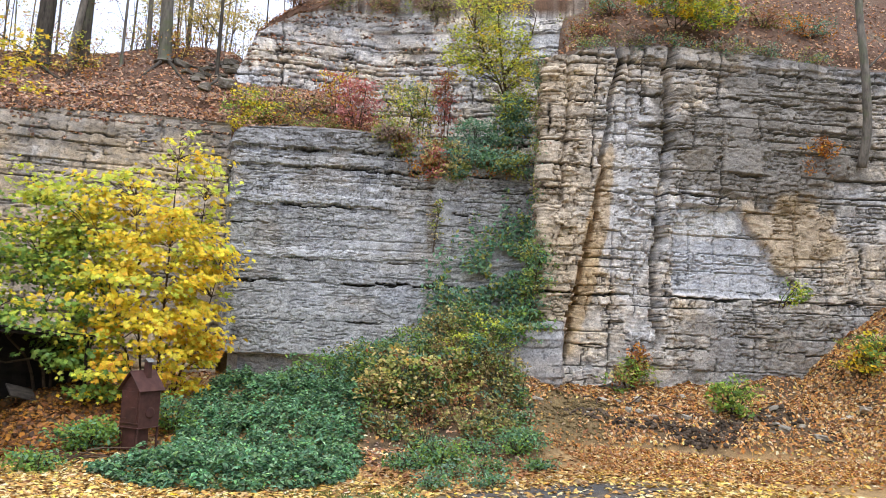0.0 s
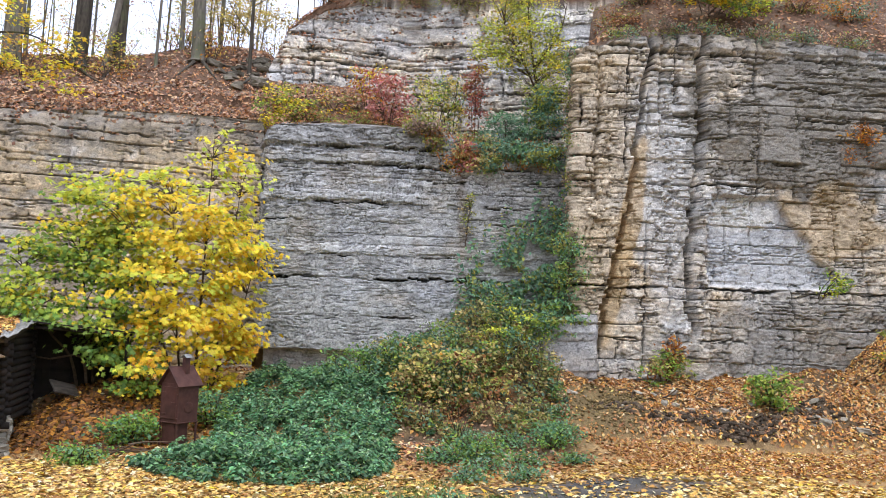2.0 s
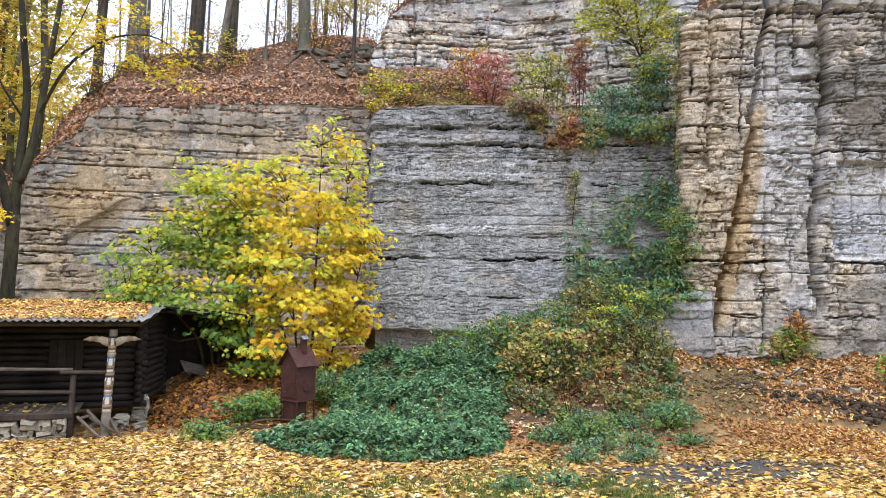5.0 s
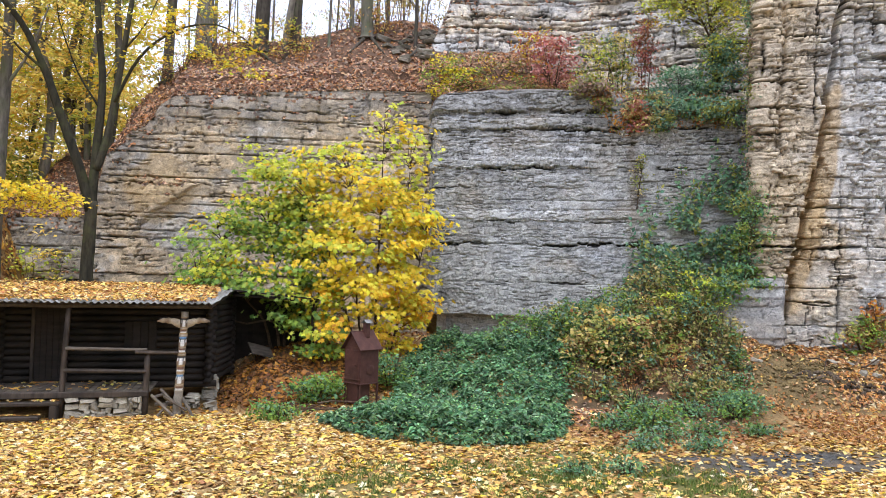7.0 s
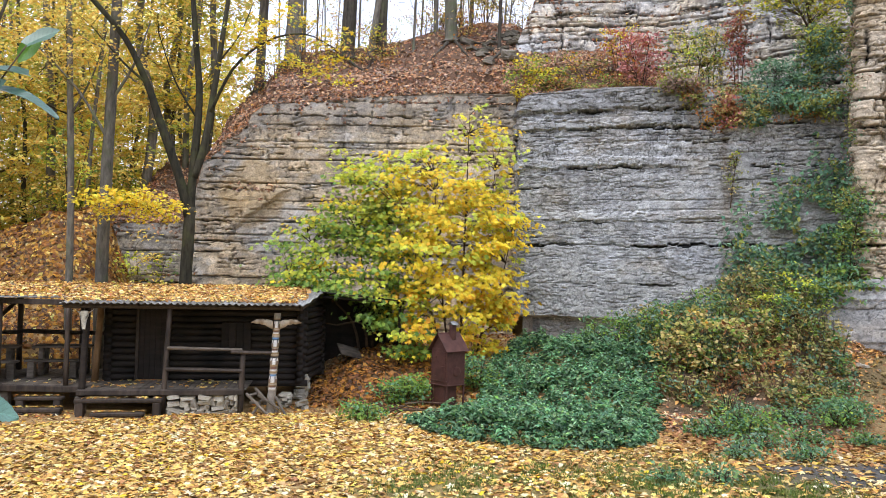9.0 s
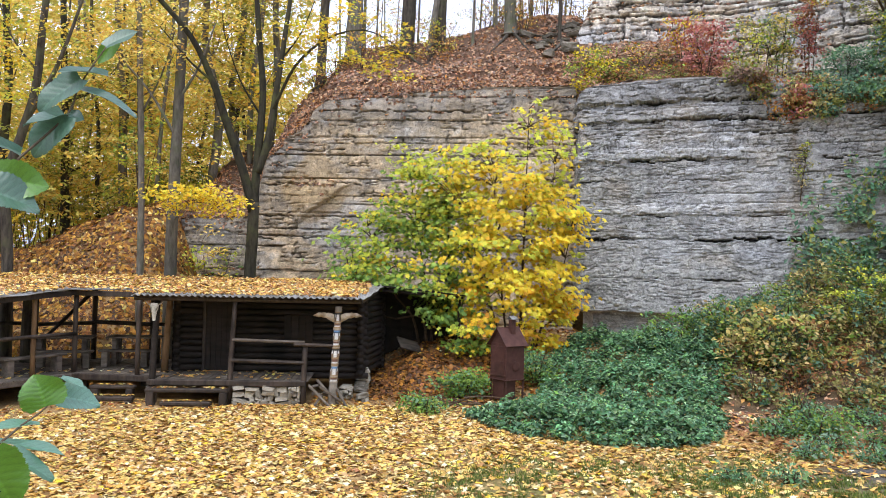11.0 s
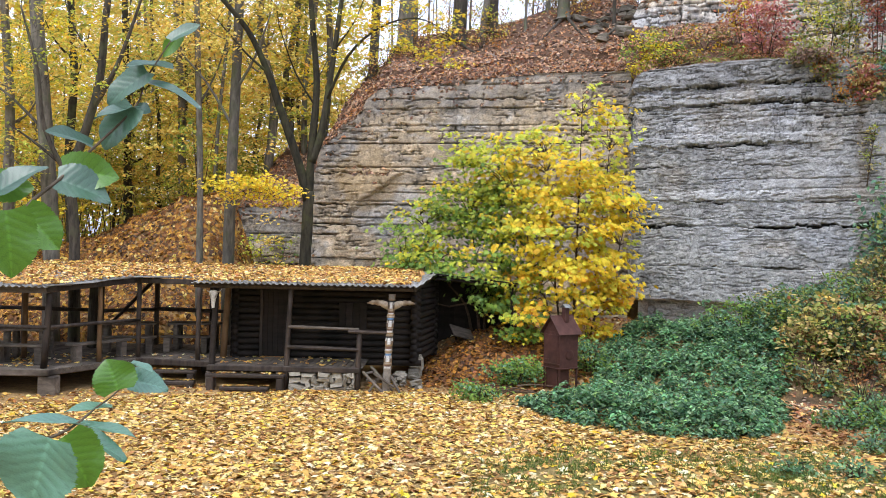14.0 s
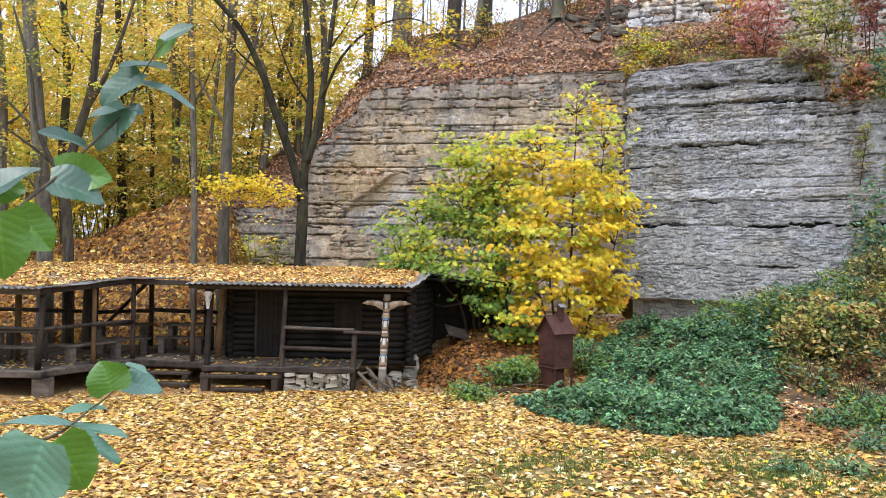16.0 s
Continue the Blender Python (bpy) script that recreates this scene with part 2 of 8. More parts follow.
STONE = grained("wall_stone", (0.24, 0.22, 0.18), (0.46, 0.42, 0.35), 10, (1, 1, 1), 0.9, 0.012, (0.2, 0.17, 0.12), 0.35)
DARKSTONE = grained("dark_limestone", (0.09, 0.08, 0.065), (0.24, 0.21, 0.17), 10, (1, 1, 2), 0.9, 0.014, (0.08, 0.075, 0.04), 0.35)
SHEET = grained("corrugated_sheet", (0.15, 0.15, 0.15), (0.32, 0.32, 0.32), 5, (1, 1, 1), 0.7, 0.002, (0.08, 0.07, 0.06))

# ---- the quarry: plan of its faces, seen from above, from west to east ----
WEST = [(-12.0, 28.5), (6.3, 25.6)]
GREY = [(6.05, 24.26), (15.75, 20.0)]
EAST = [(15.2, 20.05), (14.72, 19.25), (16.6, 18.35), (24.2, 15.05), (27.0, 13.55)]
UPPER = [(5.6, 29.5), (6.6, 27.7), (12.0, 26.4), (18.8, 21.3)]

# the overgrown mound below the pillar
TANGLE = [(7.2, 15.8), (8.6, 14.9), (10.6, 14.9), (12.0, 16.0), (13.3, 17.8), (13.6, 19.4), (14.2, 20.4), (11.8, 21.5), (9.4, 22.4), (8.2, 21.4), (8.6, 19.0)]


def lengths(pts):
    p = np.array(pts)
    return np.r_[0, np.cumsum(np.hypot(*np.diff(p, axis=0).T))]


def near_line(x, y, pts):
    """The distance to a line in the plan and the length along it of the nearest place."""
    best, along = np.full(np.shape(x), 1e9), np.zeros(np.shape(x))
    s0 = lengths(pts)
    for (ax, ay), (bx, by), s in zip(pts[:-1], pts[1:], s0):
        length = math.hypot(bx - ax, by - ay)
        ex, ey = (bx - ax) / length, (by - ay) / length
        t = np.clip((x - ax) * ex + (y - ay) * ey, 0, length)
        d = np.hypot(x - ax - t * ex, y - ay - t * ey)
        nearer = d < best
        best, along = np.where(nearer, d, best), np.where(nearer, s + t, along)
    return best, along


def within(x, y, poly):
    inside = np.zeros(np.shape(x), bool)
    for (ax, ay), (bx, by) in zip(poly, poly[1:] + poly[:1]):
        cross = ((ay > y) != (by > y)) & (x < (bx - ax) * (y - ay) / (by - ay + 1e-12) + ax)
        inside ^= cross
    return inside


def west_top(u):
    return np.interp(u, [0, 3.0, 4.6, 7.1, 7.35, 7.6, 8.2, 8.25, 8.8, 9.14, 9.2, 9.7, 11.5, 13.4, 15.4, 18.6], [3.4, 4.5, 5.0, 5.1, 6.2, 7.2, 7.65, 7.95, 8.2, 8.55, 8.9, 9.28, 9.42, 9.6, 9.75, 9.8])


def grey_top(u):
    return np.interp(u, [-1, -0.4, 0.1, 0.4, 2.6, 4.3, 6.2, 7.2, 8.2, 10.6], [9.0, 9.1, 9.3, 9.42, 9.46, 9.40, 9.22, 8.95, 8.8, 8.8])


def east_top(u):
    return np.interp(u, [0, 1.2, 3, 4.6, 8, 11.5, 17], [11.6, 12.1, 12.5, 12.7, 12.65, 12.35, 12.2])


def upper_top(u):
    return np.interp(u, [0, 1.6, 2.2, 2.5, 2.95, 3.6, 4.5, 6, 9, 16], [11.2, 11.6, 12.3, 13.0, 14.1, 14.6, 15.2, 15.6, 15.6, 15.4])


def ground_low(x, y):
    """The quarry floor, its talus and the slope behind the shelter."""
    dw, uw = near_line(x, y, WEST)
    dg, ug = near_line(x, y, GREY)
    de, ue = near_line(x, y, EAST)
    z = 1.3 * step01(4.6, 0.0, dw) * step01(-7.5, -4, x)
    z = np.maximum(z, 1.35 * step01(7.0, 0.2, dg))
    east_base = np.interp(ue, [0, 2, 7, 9.5, 11, 13, 17], [1.3, 1.35, 1.65, 1.85, 3.3, 4.8, 5.6])
    reach = np.interp(ue, [0, 2, 5, 9, 12, 17], [3.3, 3.6, 3.5, 3.6, 6.5, 8.0])
    z = np.maximum(z, east_base * np.clip(1.12 - de / reach, 0, 1) ** np.interp(ue, [0, 1.5, 6, 9], [0.55, 0.36, 0.45, 0.85]))
    z = z + 0.55 * np.exp(-(((x - 9.5) / 3.2) ** 2 + ((y - 18.6) / 2.2) ** 2))
    z = z + 1.5 * np.exp(-(((x - 12.4) / 1.9) ** 2 + ((y - 20.3) / 1.5) ** 2))
    z = z + 0.85 * np.exp(-(((x - 1.4) / 1.7) ** 2 + ((y - 22.6) / 2.0) ** 2))
    # the leafy slope west of the faces
    ridge = np.interp(x, [-60, -30, -16, -14, -12, -9, -7.5, -6], [0.8, 1.4, 2.7, 3.3, 4.1, 5.3, 5.8, 6.4])
    hill = np.minimum(np.maximum(np.interp(x, [-16, -12, -9], [0.6, 0.85, 1.25]) * (y - 22.9), 0), ridge)
    hill = np.where(y > 32, np.maximum(hill - (y - 32) * 0.25, 1.5), hill)
    z = z + (hill - z) * step01(-5.6, -8.2, x) * step01(22.5, 24, y)
    # the bank that the camera stands on
    z = z + 1.62 * step01(6.5, 1.8, np.hypot(x, y)) + 1.62 * step01(3.0, -3.0, y) * step01(0.5, 1.8, np.hypot(x, y)) * step01(0, 6.5, np.hypot(x, y))
    rough = step01(0.25, 0.9, z) * step01(16, 19, np.hypot(x, y))
    return z + 0.10 * fbm(x * 0.5, y * 0.5, 5) + (0.05 + 0.55 * rough) * fbm(x * 1.9, y * 1.9, 9)


TOP_AREA = WEST + GREY + EAST[1:] + [(34.0, 10.5), (90.0, 40.0), (60.0, 120.0), (-20.0, 120.0), (-16.0, 34.0)]
UPPER_AREA = UPPER + [(30.0, 40.0), (60.0, 120.0), (6.0, 120.0), (4.4, 34.0)]


def ground_high(x, y, lip=1.5):
    dw, uw = near_line(x, y, WEST)
    dg, ug = near_line(x, y, GREY)
    de, ue = near_line(x, y, EAST)
    du, uu = near_line(x, y, UPPER)
    bank = west_top(uw) + 0.05 + np.interp(uw, [0, 2.5, 5], [0.05, 0.2, 0.7]) * (np.minimum(dw, 4.2) + 0.17 * np.clip(dw - 4.2, 0, 6)) + 0.9 * step01(0.5, 6, x) * np.clip(dw / 4, 0, 1)
    shelf = grey_top(ug) - 0.02 + 0.14 * np.minimum(dg, 4)
    brow = east_top(ue) + 0.02 + 0.95 * np.minimum(de, 7.0) + 0.3 * np.clip(de - 7.0, 0, 8)
    east_side = step01(-0.2, 0.6, (x - 15.3) * 0.8 - (y - 20.0) * 0.6)
    w = np.stack([1 / (dw + 0.15) ** 4, (1 - east_side) * step01(3.0, 6.5, x - 0.4 * (y - 26)) * (1 - step01(26.9, 28.4, y) * step01(8.4, 7.0, x)) / (dg + 0.15) ** 4, (0.05 + 0.95 * east_side) / (de + 0.15) ** 4], -1)
    w = w / w.sum(-1, keepdims=True)
    z = bank * w[..., 0] + shelf * w[..., 1] + brow * w[..., 2]
    up = within(x, y, UPPER_AREA)
    top = upper_top(uu) + 0.05 + np.interp(uu, [0, 3, 5, 8], [0.1, 0.2, 0.4, 0.8]) * np.minimum(du, 6)
    top = z + (np.maximum(top, z) - z) * step01(5.6, 7.8, x + 0.267 * (y - 29.5))
    z = np.where(up & (du > lip), top, z)
    return z + 0.30 * fbm(x * 0.6, y * 0.6, 15) + 0.10 * fbm(x * 2, y * 2, 19)


def ground(x, y):
    x, y = np.asarray(x, float), np.asarray(y, float)
    low = ground_low(x, y)
    d = np.minimum(np.minimum(near_line(x, y, WEST)[0], near_line(x, y, GREY)[0]), near_line(x, y, EAST)[0])
    high = within(x, y, TOP_AREA) & (d > 0.95)
    return np.where(high, ground_high(x, y), low)


def spread(inner0, inner1, fine, reach):
    """Grid lines, fine in the middle and ever wider towards the horizon."""
    mid = np.arange(inner0, inner1 + fine / 2, fine)
    out, s = [], fine
    p = inner1
    while p < reach:
        s *= 1.35
        p += s
        out.append(p)
    neg, s, p = [], fine, inner0
    while p > -reach:
        s *= 1.35
        p -= s
        neg.append(p)
    return np.r_[neg[::-1], mid, out]


gx, gy = spread(-17.0, 30.0, 0.22, 900), spread(3.0, 34.0, 0.22, 900)
GX, GY = np.meshgrid(gx, gy)
GZ = ground(GX.ravel(), GY.ravel())
nx, ny = len(gx), len(gy)


def grid_faces(nx, ny):
    i = np.arange(ny - 1)[:, None] * nx + np.arange(nx - 1)[None, :]
    return np.stack([i, i + 1, i + nx + 1, i + nx], -1).reshape(-1, 4)


def blend(a, b, w):
    return a + (np.asarray(b) - a) * np.asarray(w)[..., None]


def grit_path(x, y):
    """1 on the bare dark grit of the path, 0 beside it."""
    return np.exp(-(((x - 10.2) / 3.6) ** 2 + ((y - 12.0 + 0.05 * (x - 10.2)) / 1.15) ** 2) ** 2)


def scarp(x, y):
    """1 along the broken edge of dark earth across the talus, 0 beside it."""
    line = np.interp(x, [13.6, 14.7, 15.8, 16.6, 18.8, 20.7], [17.0, 15.6, 14.9, 14.3, 14.3, 14.5]) + 0.5 * fbm(x * 0.9, y * 0, 157)
    return np.exp(-((y - line) / 0.42) ** 2) * step01(13.4, 14.2, x) * step01(20.8, 19.8, x) * np.clip(0.65 + 1.6 * fbm(x * 1.3, y * 1.3, 158), 0, 1)


def ground_tint(x, y, z):
    """Brown leaf mould, with grass on the lawn and bare dark grit on the path."""
    mould = np.array([0.32, 0.19, 0.08])
    c = blend(np.broadcast_to(mould, (len(x), 3)), (0.42, 0.28, 0.13), np.clip(0.5 + 1.6 * fbm(x * 3, y * 3, 3), 0, 1))
    lawn = step01(16.5, 12.5, y + 0.25 * np.abs(x - 4.5)) * step01(-5, 3.0, x) * step01(10, 7, x) * np.clip(0.7 + 1.8 * fbm(x * 0.9, y * 0.9, 4), 0, 1)
    c = blend(c, (0.11, 0.135, 0.035), 0.75 * lawn)
    path = grit_path(x, y)
    c = blend(c, (0.085, 0.083, 0.082), np.clip(path * (1.0 + 1.2 * fbm(x * 1.6, y * 1.6, 6)), 0, 1))
    heap = step01(9.5, 12.5, x) * step01(0.10, 0.4, z)
    heap = np.maximum(heap, 1.0 * within(x, y, TANGLE))
    heap = np.maximum(heap, np.exp(-(((x - 9.6) / 2.8) ** 2 + ((y - 15.8) / 1.5) ** 2) ** 2))
    # gap beside the cabin: tree shade put into the ground colour
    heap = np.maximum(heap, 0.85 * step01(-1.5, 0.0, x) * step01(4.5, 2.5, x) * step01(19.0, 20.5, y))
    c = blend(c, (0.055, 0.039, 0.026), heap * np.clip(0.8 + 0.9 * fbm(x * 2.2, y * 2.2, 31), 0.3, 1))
    c = blend(c, (0.13, 0.075, 0.048), step01(4.5, 6.5, z))
    c = blend(c, (0.16, 0.125, 0.085), step01(4.5, 6.5, z) * step01(12, 16, x) * np.clip(2.2 * fbm(x * 1.3, y * 1.3, 33), 0, 0.8))
    clay = np.exp(-(((x - 13.9) / 1.5) ** 2 + ((y - 16.9) / 1.5) ** 2) ** 2)
    c = blend(c, (0.20, 0.145, 0.065), np.clip(1.2 * clay, 0, 1) * np.clip(0.7 + 1.2 * fbm(x * 2.5, y * 2.5, 32), 0, 1))
    return blend(c, (0.065, 0.047, 0.034), 0.9 * scarp(x, y))


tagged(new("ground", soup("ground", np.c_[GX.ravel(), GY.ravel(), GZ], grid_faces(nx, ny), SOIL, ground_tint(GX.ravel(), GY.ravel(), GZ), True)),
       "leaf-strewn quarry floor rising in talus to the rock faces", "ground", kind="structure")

# ---- rock faces: bedded limestone ----
rng = np.random.default_rng(4)
COARSE = [-1.2]
while COARSE[-1] < 18.5:
    COARSE.append(COARSE[-1] + rng.choice([0.2, 0.3, 0.42, 0.6, 0.85]))
COARSE = np.array(COARSE)
for height in (2.12, 4.45):
    COARSE[np.abs(COARSE - height).argmin()] = height


def split_beds(levels, parts, seed):
    """Each bed split into some thinner ones of uneven thickness."""
    rng, out = np.random.default_rng(seed), []
    for low, high in zip(levels[:-1], levels[1:]):
        n = max(1, int(round((high - low) / parts * rng.uniform(0.7, 1.35))))
        cuts = np.cumsum(rng.uniform(0.45, 1.6, n))
        out += list(low + (high - low) * np.r_[0, cuts[:-1]] / cuts[-1])
    return np.array(out + [levels[-1]])


def row_blocks(u, k, width, seed):
    """Blocks of uneven width along a bed: the block's number, its middle and the distance to its nearer joint."""
    x = u / width + 31.7 * lattice(k, k * 0, seed)
    i = np.floor(x)
    cut = lambda n: n + 0.84 * lattice(n, k, seed + 1)
    at = np.where(x >= cut(i), i, i - 1)
    low, high = cut(at), cut(at + 1)
    return at, u + ((low + high) / 2 - x) * width, np.minimum(x - low, high - x) * width


def bedded(u, z, seed, blocky, bulge, thin=0.07, width=0.32, mass=0.4, crack=0.05, flaky=0.03, rag=1.0):
    """How far the rock stands out, and the number and tone of its bed and block: beds split into thin courses that change from block to
    block, broken into blocks that stand proud or lie back as a whole, and chipped all over."""
    fine = split_beds(COARSE, thin, seed)
    wu, wz = u + 0.02 * fbm(u * 3, z * 5, seed + 25, 3), z + 0.05 * fbm(u * 0.5, z * 0.3, seed + 27, 2)
    h1, t1, r1 = facets(wu / 0.52, wz / 0.29, seed + 30)
    h2, t2, r2 = facets(wu / 0.22, wz / 0.135, seed + 36)
    h3, t3, r3 = facets(wu / 0.10, wz / 0.068, seed + 42)
    zz = z + 0.07 * fbm(u * 0.16, z * 0, seed + 1, 2) + rag * (0.05 * (t1 - 0.5) + 0.06 * (t2 - 0.5) + 0.015 * fbm(u * 3.0, z * 2.5, seed + 2, 3))
    uu = u + rag * (0.10 * (t2 - 0.5) + 0.10 * (t1 - 0.5) + 0.06 * fbm(u * 4.0, z * 7.0, seed + 3, 3))
    zb = z + 0.07 * fbm(u * 0.16, z * 0, seed + 1, 2) + rag * (0.02 * (t2 - 0.5) + 0.03 * fbm(u * 1.5, z * 1.0, seed + 53, 3))
    k = np.clip(np.searchsorted(COARSE, zb) - 1, 0, len(COARSE) - 2)
    cell, mid, edge = row_blocks(uu, k, width * (1.8 + 2.2 * lattice(k, k * 0 + 5, seed)), seed + 4)
    # the courses of each large block have a shift and a dip of their own
    zs = zz + rag * (0.22 * (lattice(cell, k, seed + 54) - 0.5) + 0.10 * (lattice(cell, k, seed + 55) - 0.5) * (uu - mid))
    m = np.clip(np.searchsorted(fine, zs) - 1, 0, len(fine) - 2)
    cell2, mid2, edge2 = row_blocks(uu, m, width * (0.45 + 1.1 * lattice(m, m * 0 + 6, seed)), seed + 7)
    # some courses break into upright splinters
    hv, tv, rv = facets(wu / 0.085, wz / 0.24, seed + 48)
    upright = (lattice(m, m * 0 + 3, seed + 49) > 0.5) * (vnoise(u * 0.8, z * 1.1, seed + 50) > 0.35)
    h2, t2, r2 = np.where(upright, hv, h2), np.where(upright, tv, t2), np.where(upright, rv, r2)
    whole = lattice(cell, k, seed + 10) < mass
    key = np.where(whole, 100000 + k, m)
    own = np.where(whole, cell, cell2)
    mu = np.where(whole, mid, mid2)
    mz = np.where(whole, (COARSE[k] + COARSE[k + 1]) / 2, (fine[m] + fine[m + 1]) / 2)
    side = np.where(whole, edge, edge2)
    gap_k = np.minimum(zb - COARSE[k], COARSE[k + 1] - zb)
    gap = np.where(whole, gap_k, np.minimum(zs - fine[m], fine[m + 1] - zs))
    # hollows and bosses, stepped from block to block
    out = bulge * (1.5 * fbm(mu * 0.45, mz * 0.6, seed + 16, 2) + 1.1 * fbm(mu * 1.3, mz * 2.1, seed + 17, 3)) + 0.5 * bulge * fbm(u * 0.3, z * 0.3, seed + 18, 2)
    r = lattice(own, key, seed + 9)
    out = out + blocky * ((r - 0.5) * 1.0 + 0.9 * np.clip(r - 0.88, 0, 1) / 0.12 - 1.3 * np.clip(0.14 - r, 0, 1) / 0.14)
    # each block's face leans a little its own way, and is chipped
    out = out + (lattice(own, key, seed + 11) - 0.42) * 0.25 * (mz - np.where(whole, zb, zs)) + (lattice(own, key, seed + 12) - 0.5) * 0.10 * (uu - mu)
    out = out + flaky * (1.5 * h1 + 1.5 * h2 + 1.0 * h3) - 0.7 * flaky * np.clip(1 - r2 / 0.14, 0, 1) * (t2 > 0.62)
    # open joints, wider here and closed there
    opened = lattice(own, key, seed + 13) * np.clip(0.3 + 1.5 * vnoise(u * 1.1, z * 1.6, seed + 20), 0, 1.2)
    joint = np.clip(1.7 - gap / 0.014, 0, 1) * np.clip(opened * 1.7 - 0.4, 0, 1)
    cross = np.clip(1.6 - side / 0.014, 0, 1) * (lattice(own, key, seed + 14) > 0.5)
    bed = np.clip(1.7 - gap_k / 0.018, 0, 1) * np.clip(2.2 * vnoise(u * 0.9, k * 3.7, seed + 19) - 1.0, 0, 1)
    out = out - crack * (joint + 0.7 * cross + 1.6 * bed)
    chips = np.clip(1.4 - r2 / 0.07, 0, 1) * np.clip(4 * t2 - 2.4, 0, 1) * np.clip(2.5 * vnoise(u * 1.3, z * 1.9, seed + 21) - 0.7, 0, 1)
    out = out - 0.6 * flaky * chips
    # joints darkened for lodged dirt and for the shade of their depth
    joint_dark = np.maximum(np.maximum(0.8 * joint, 0.6 * cross), np.maximum(bed, 0.8 * chips))
    tone = 0.5 + 1.2 * (0.26 * lattice(own, key, seed + 8) + 0.34 * t2 + 0.24 * t3 + 0.16 * t1 - 0.5) - 1.0 * joint_dark
    return out, key, tone


def face_grid(pts, top, bottom, du=0.05, dz=0.034, soften=0.25):
    """Places on a face: the length along it, the height, and the plan with its outward way."""
    s = lengths(pts)
    u = np.arange(0, s[-1], du)
    p = np.array(pts)
    px, py = np.interp(u, s, p[:, 0]), np.interp(u, s, p[:, 1])
    w = max(3, int(soften / du) | 1)
    ker = np.hanning(w + 2)[1:-1]
    ker /= ker.sum()
    ext = lambda a: np.convolve(np.r_[2 * a[0] - a[1:w][::-1], a, 2 * a[-1] - a[-w:-1][::-1]], ker, "same")[w - 1:w - 1 + len(a)]
    px, py = ext(px), ext(py)
    tx, ty = np.gradient(px), np.gradient(py)
    l = np.hypot(tx, ty)
    n = int((np.max(top(u)) - bottom) / dz) + 2
    f = np.linspace(0, 1, n)[:, None]
    z = np.minimum(bottom + (np.max(top(u)) - bottom) * f, top(u)[None, :] - 0.002 * (1 - f))
    return np.broadcast_to(u, z.shape), z, px, py, ty / l, -tx / l


def rock_face(name, label, pts, top, bottom, relief, colour, du=0.05, dz=0.034, cap=1.7, rise=0.6, foot=(0.6, 2.6)):
    u, z, px, py, ox, oy = face_grid(pts, top, bottom, du, dz)
    out, k, tone = relief(u, z)
    crumble = step01(0.5, 0.0, z[-1][None, :] - z)
    out = out - 0.18 * crumble * vnoise(u * 1.4, z * 0.5, 77)
    x, y = px + ox * out, py + oy * out
    tint = colour(u, z, out, k, tone) * 0.86
    n, m = z.shape
    # the top runs back as a soil-covered brow
    backs = []
    for d in (0.12, 0.45, 0.9, 1.4, cap):
        bx, by = px - ox * d + ox * out[-1] * max(0, 1 - d), py - oy * d + oy * out[-1] * max(0, 1 - d)
        backs.append((bx, by, z[-1] + 0.02 + rise * d * step01(foot[0], foot[1], u[-1]) + 0.10 * fbm(bx * 2, by * 2, 19) if d > 0.2 else z[-1] + 0.04 + 0.05 * fbm(u[-1] * 3, d, 5)))
    x = np.vstack([x] + [b[0] for b in backs])
    y = np.vstack([y] + [b[1] for b in backs])
    z = np.vstack([z] + [b[2] for b in backs])
    soil = np.broadcast_to(np.array((0.13, 0.075, 0.045)), (1, m, 3))
    rocky = tint[-1:] * 0.7
    soil = blend(soil, rocky, np.clip(0.3 + 2.0 * fbm(u[-1:] * 1.2, u[-1:] * 0, 99), 0, 1))
    tint = np.concatenate([tint] + [rocky] + [soil] * 4, 0)
    me = soup(name, np.c_[x.ravel(), y.ravel(), z.ravel()], grid_faces(m, n + 5), ROCK, np.clip(tint.reshape(-1, 3), 0.01, 0.8))
    return tagged(new(name, me), label, "rock face", kind="structure")


def blob(u, z, cu, cz, ru, rz, seed, rag=0.7):
    """A ragged patch, 1 inside and 0 outside."""
    r = ((u - cu) / ru) ** 2 + ((z - cz) / rz) ** 2
    return step01(1.25, 0.75, r + rag * 2 * fbm(u * 1.3, z * 1.6, seed, 4))


GREY_C, TAN_C, DARK_C, PALE_C, BLUE_C, OCHRE_C = (np.array(c) for c in ((0.415, 0.415, 0.425), (0.525, 0.46, 0.385), (0.16, 0.155, 0.15), (0.62, 0.625, 0.635), (0.37, 0.395, 0.45), (0.52, 0.375, 0.20)))


def strata(u, z, k, tone, seed, first, second, share, amp=0.75):
    """Two colours of rock in beds, blocks and stains."""
    w = np.clip(share + 2.1 * fbm(u * 0.7, z * 1.0, seed, 5) + 0.12 * (lattice(k, k * 0 + 2, seed) - 0.5) + 0.35 * (tone - 0.5), 0, 1)
    c = blend(np.broadcast_to(first, u.shape + (3,)), second, w)
    streak = fbm(u * 3.2, z * 0.35, seed + 4, 4)
    c = blend(c, DARK_C, np.clip(1.9 * streak - 0.2, 0, 0.45))
    c = blend(c, DARK_C * 1.25, np.clip(2.4 * fbm(u * 2.6, z * 3.4, seed + 7, 4) - 0.1, 0, 0.5))
    c = blend(c, PALE_C, np.clip(2.4 * fbm(u * 3.4, z * 5.5, seed + 8, 4) - 0.25, 0, 0.4))
    return c * np.clip(1.05 - 0.5 * amp + amp * tone + 0.2 * fbm(u * 1.6, z * 2.4, seed + 6, 4), 0.16, 2)[..., None]


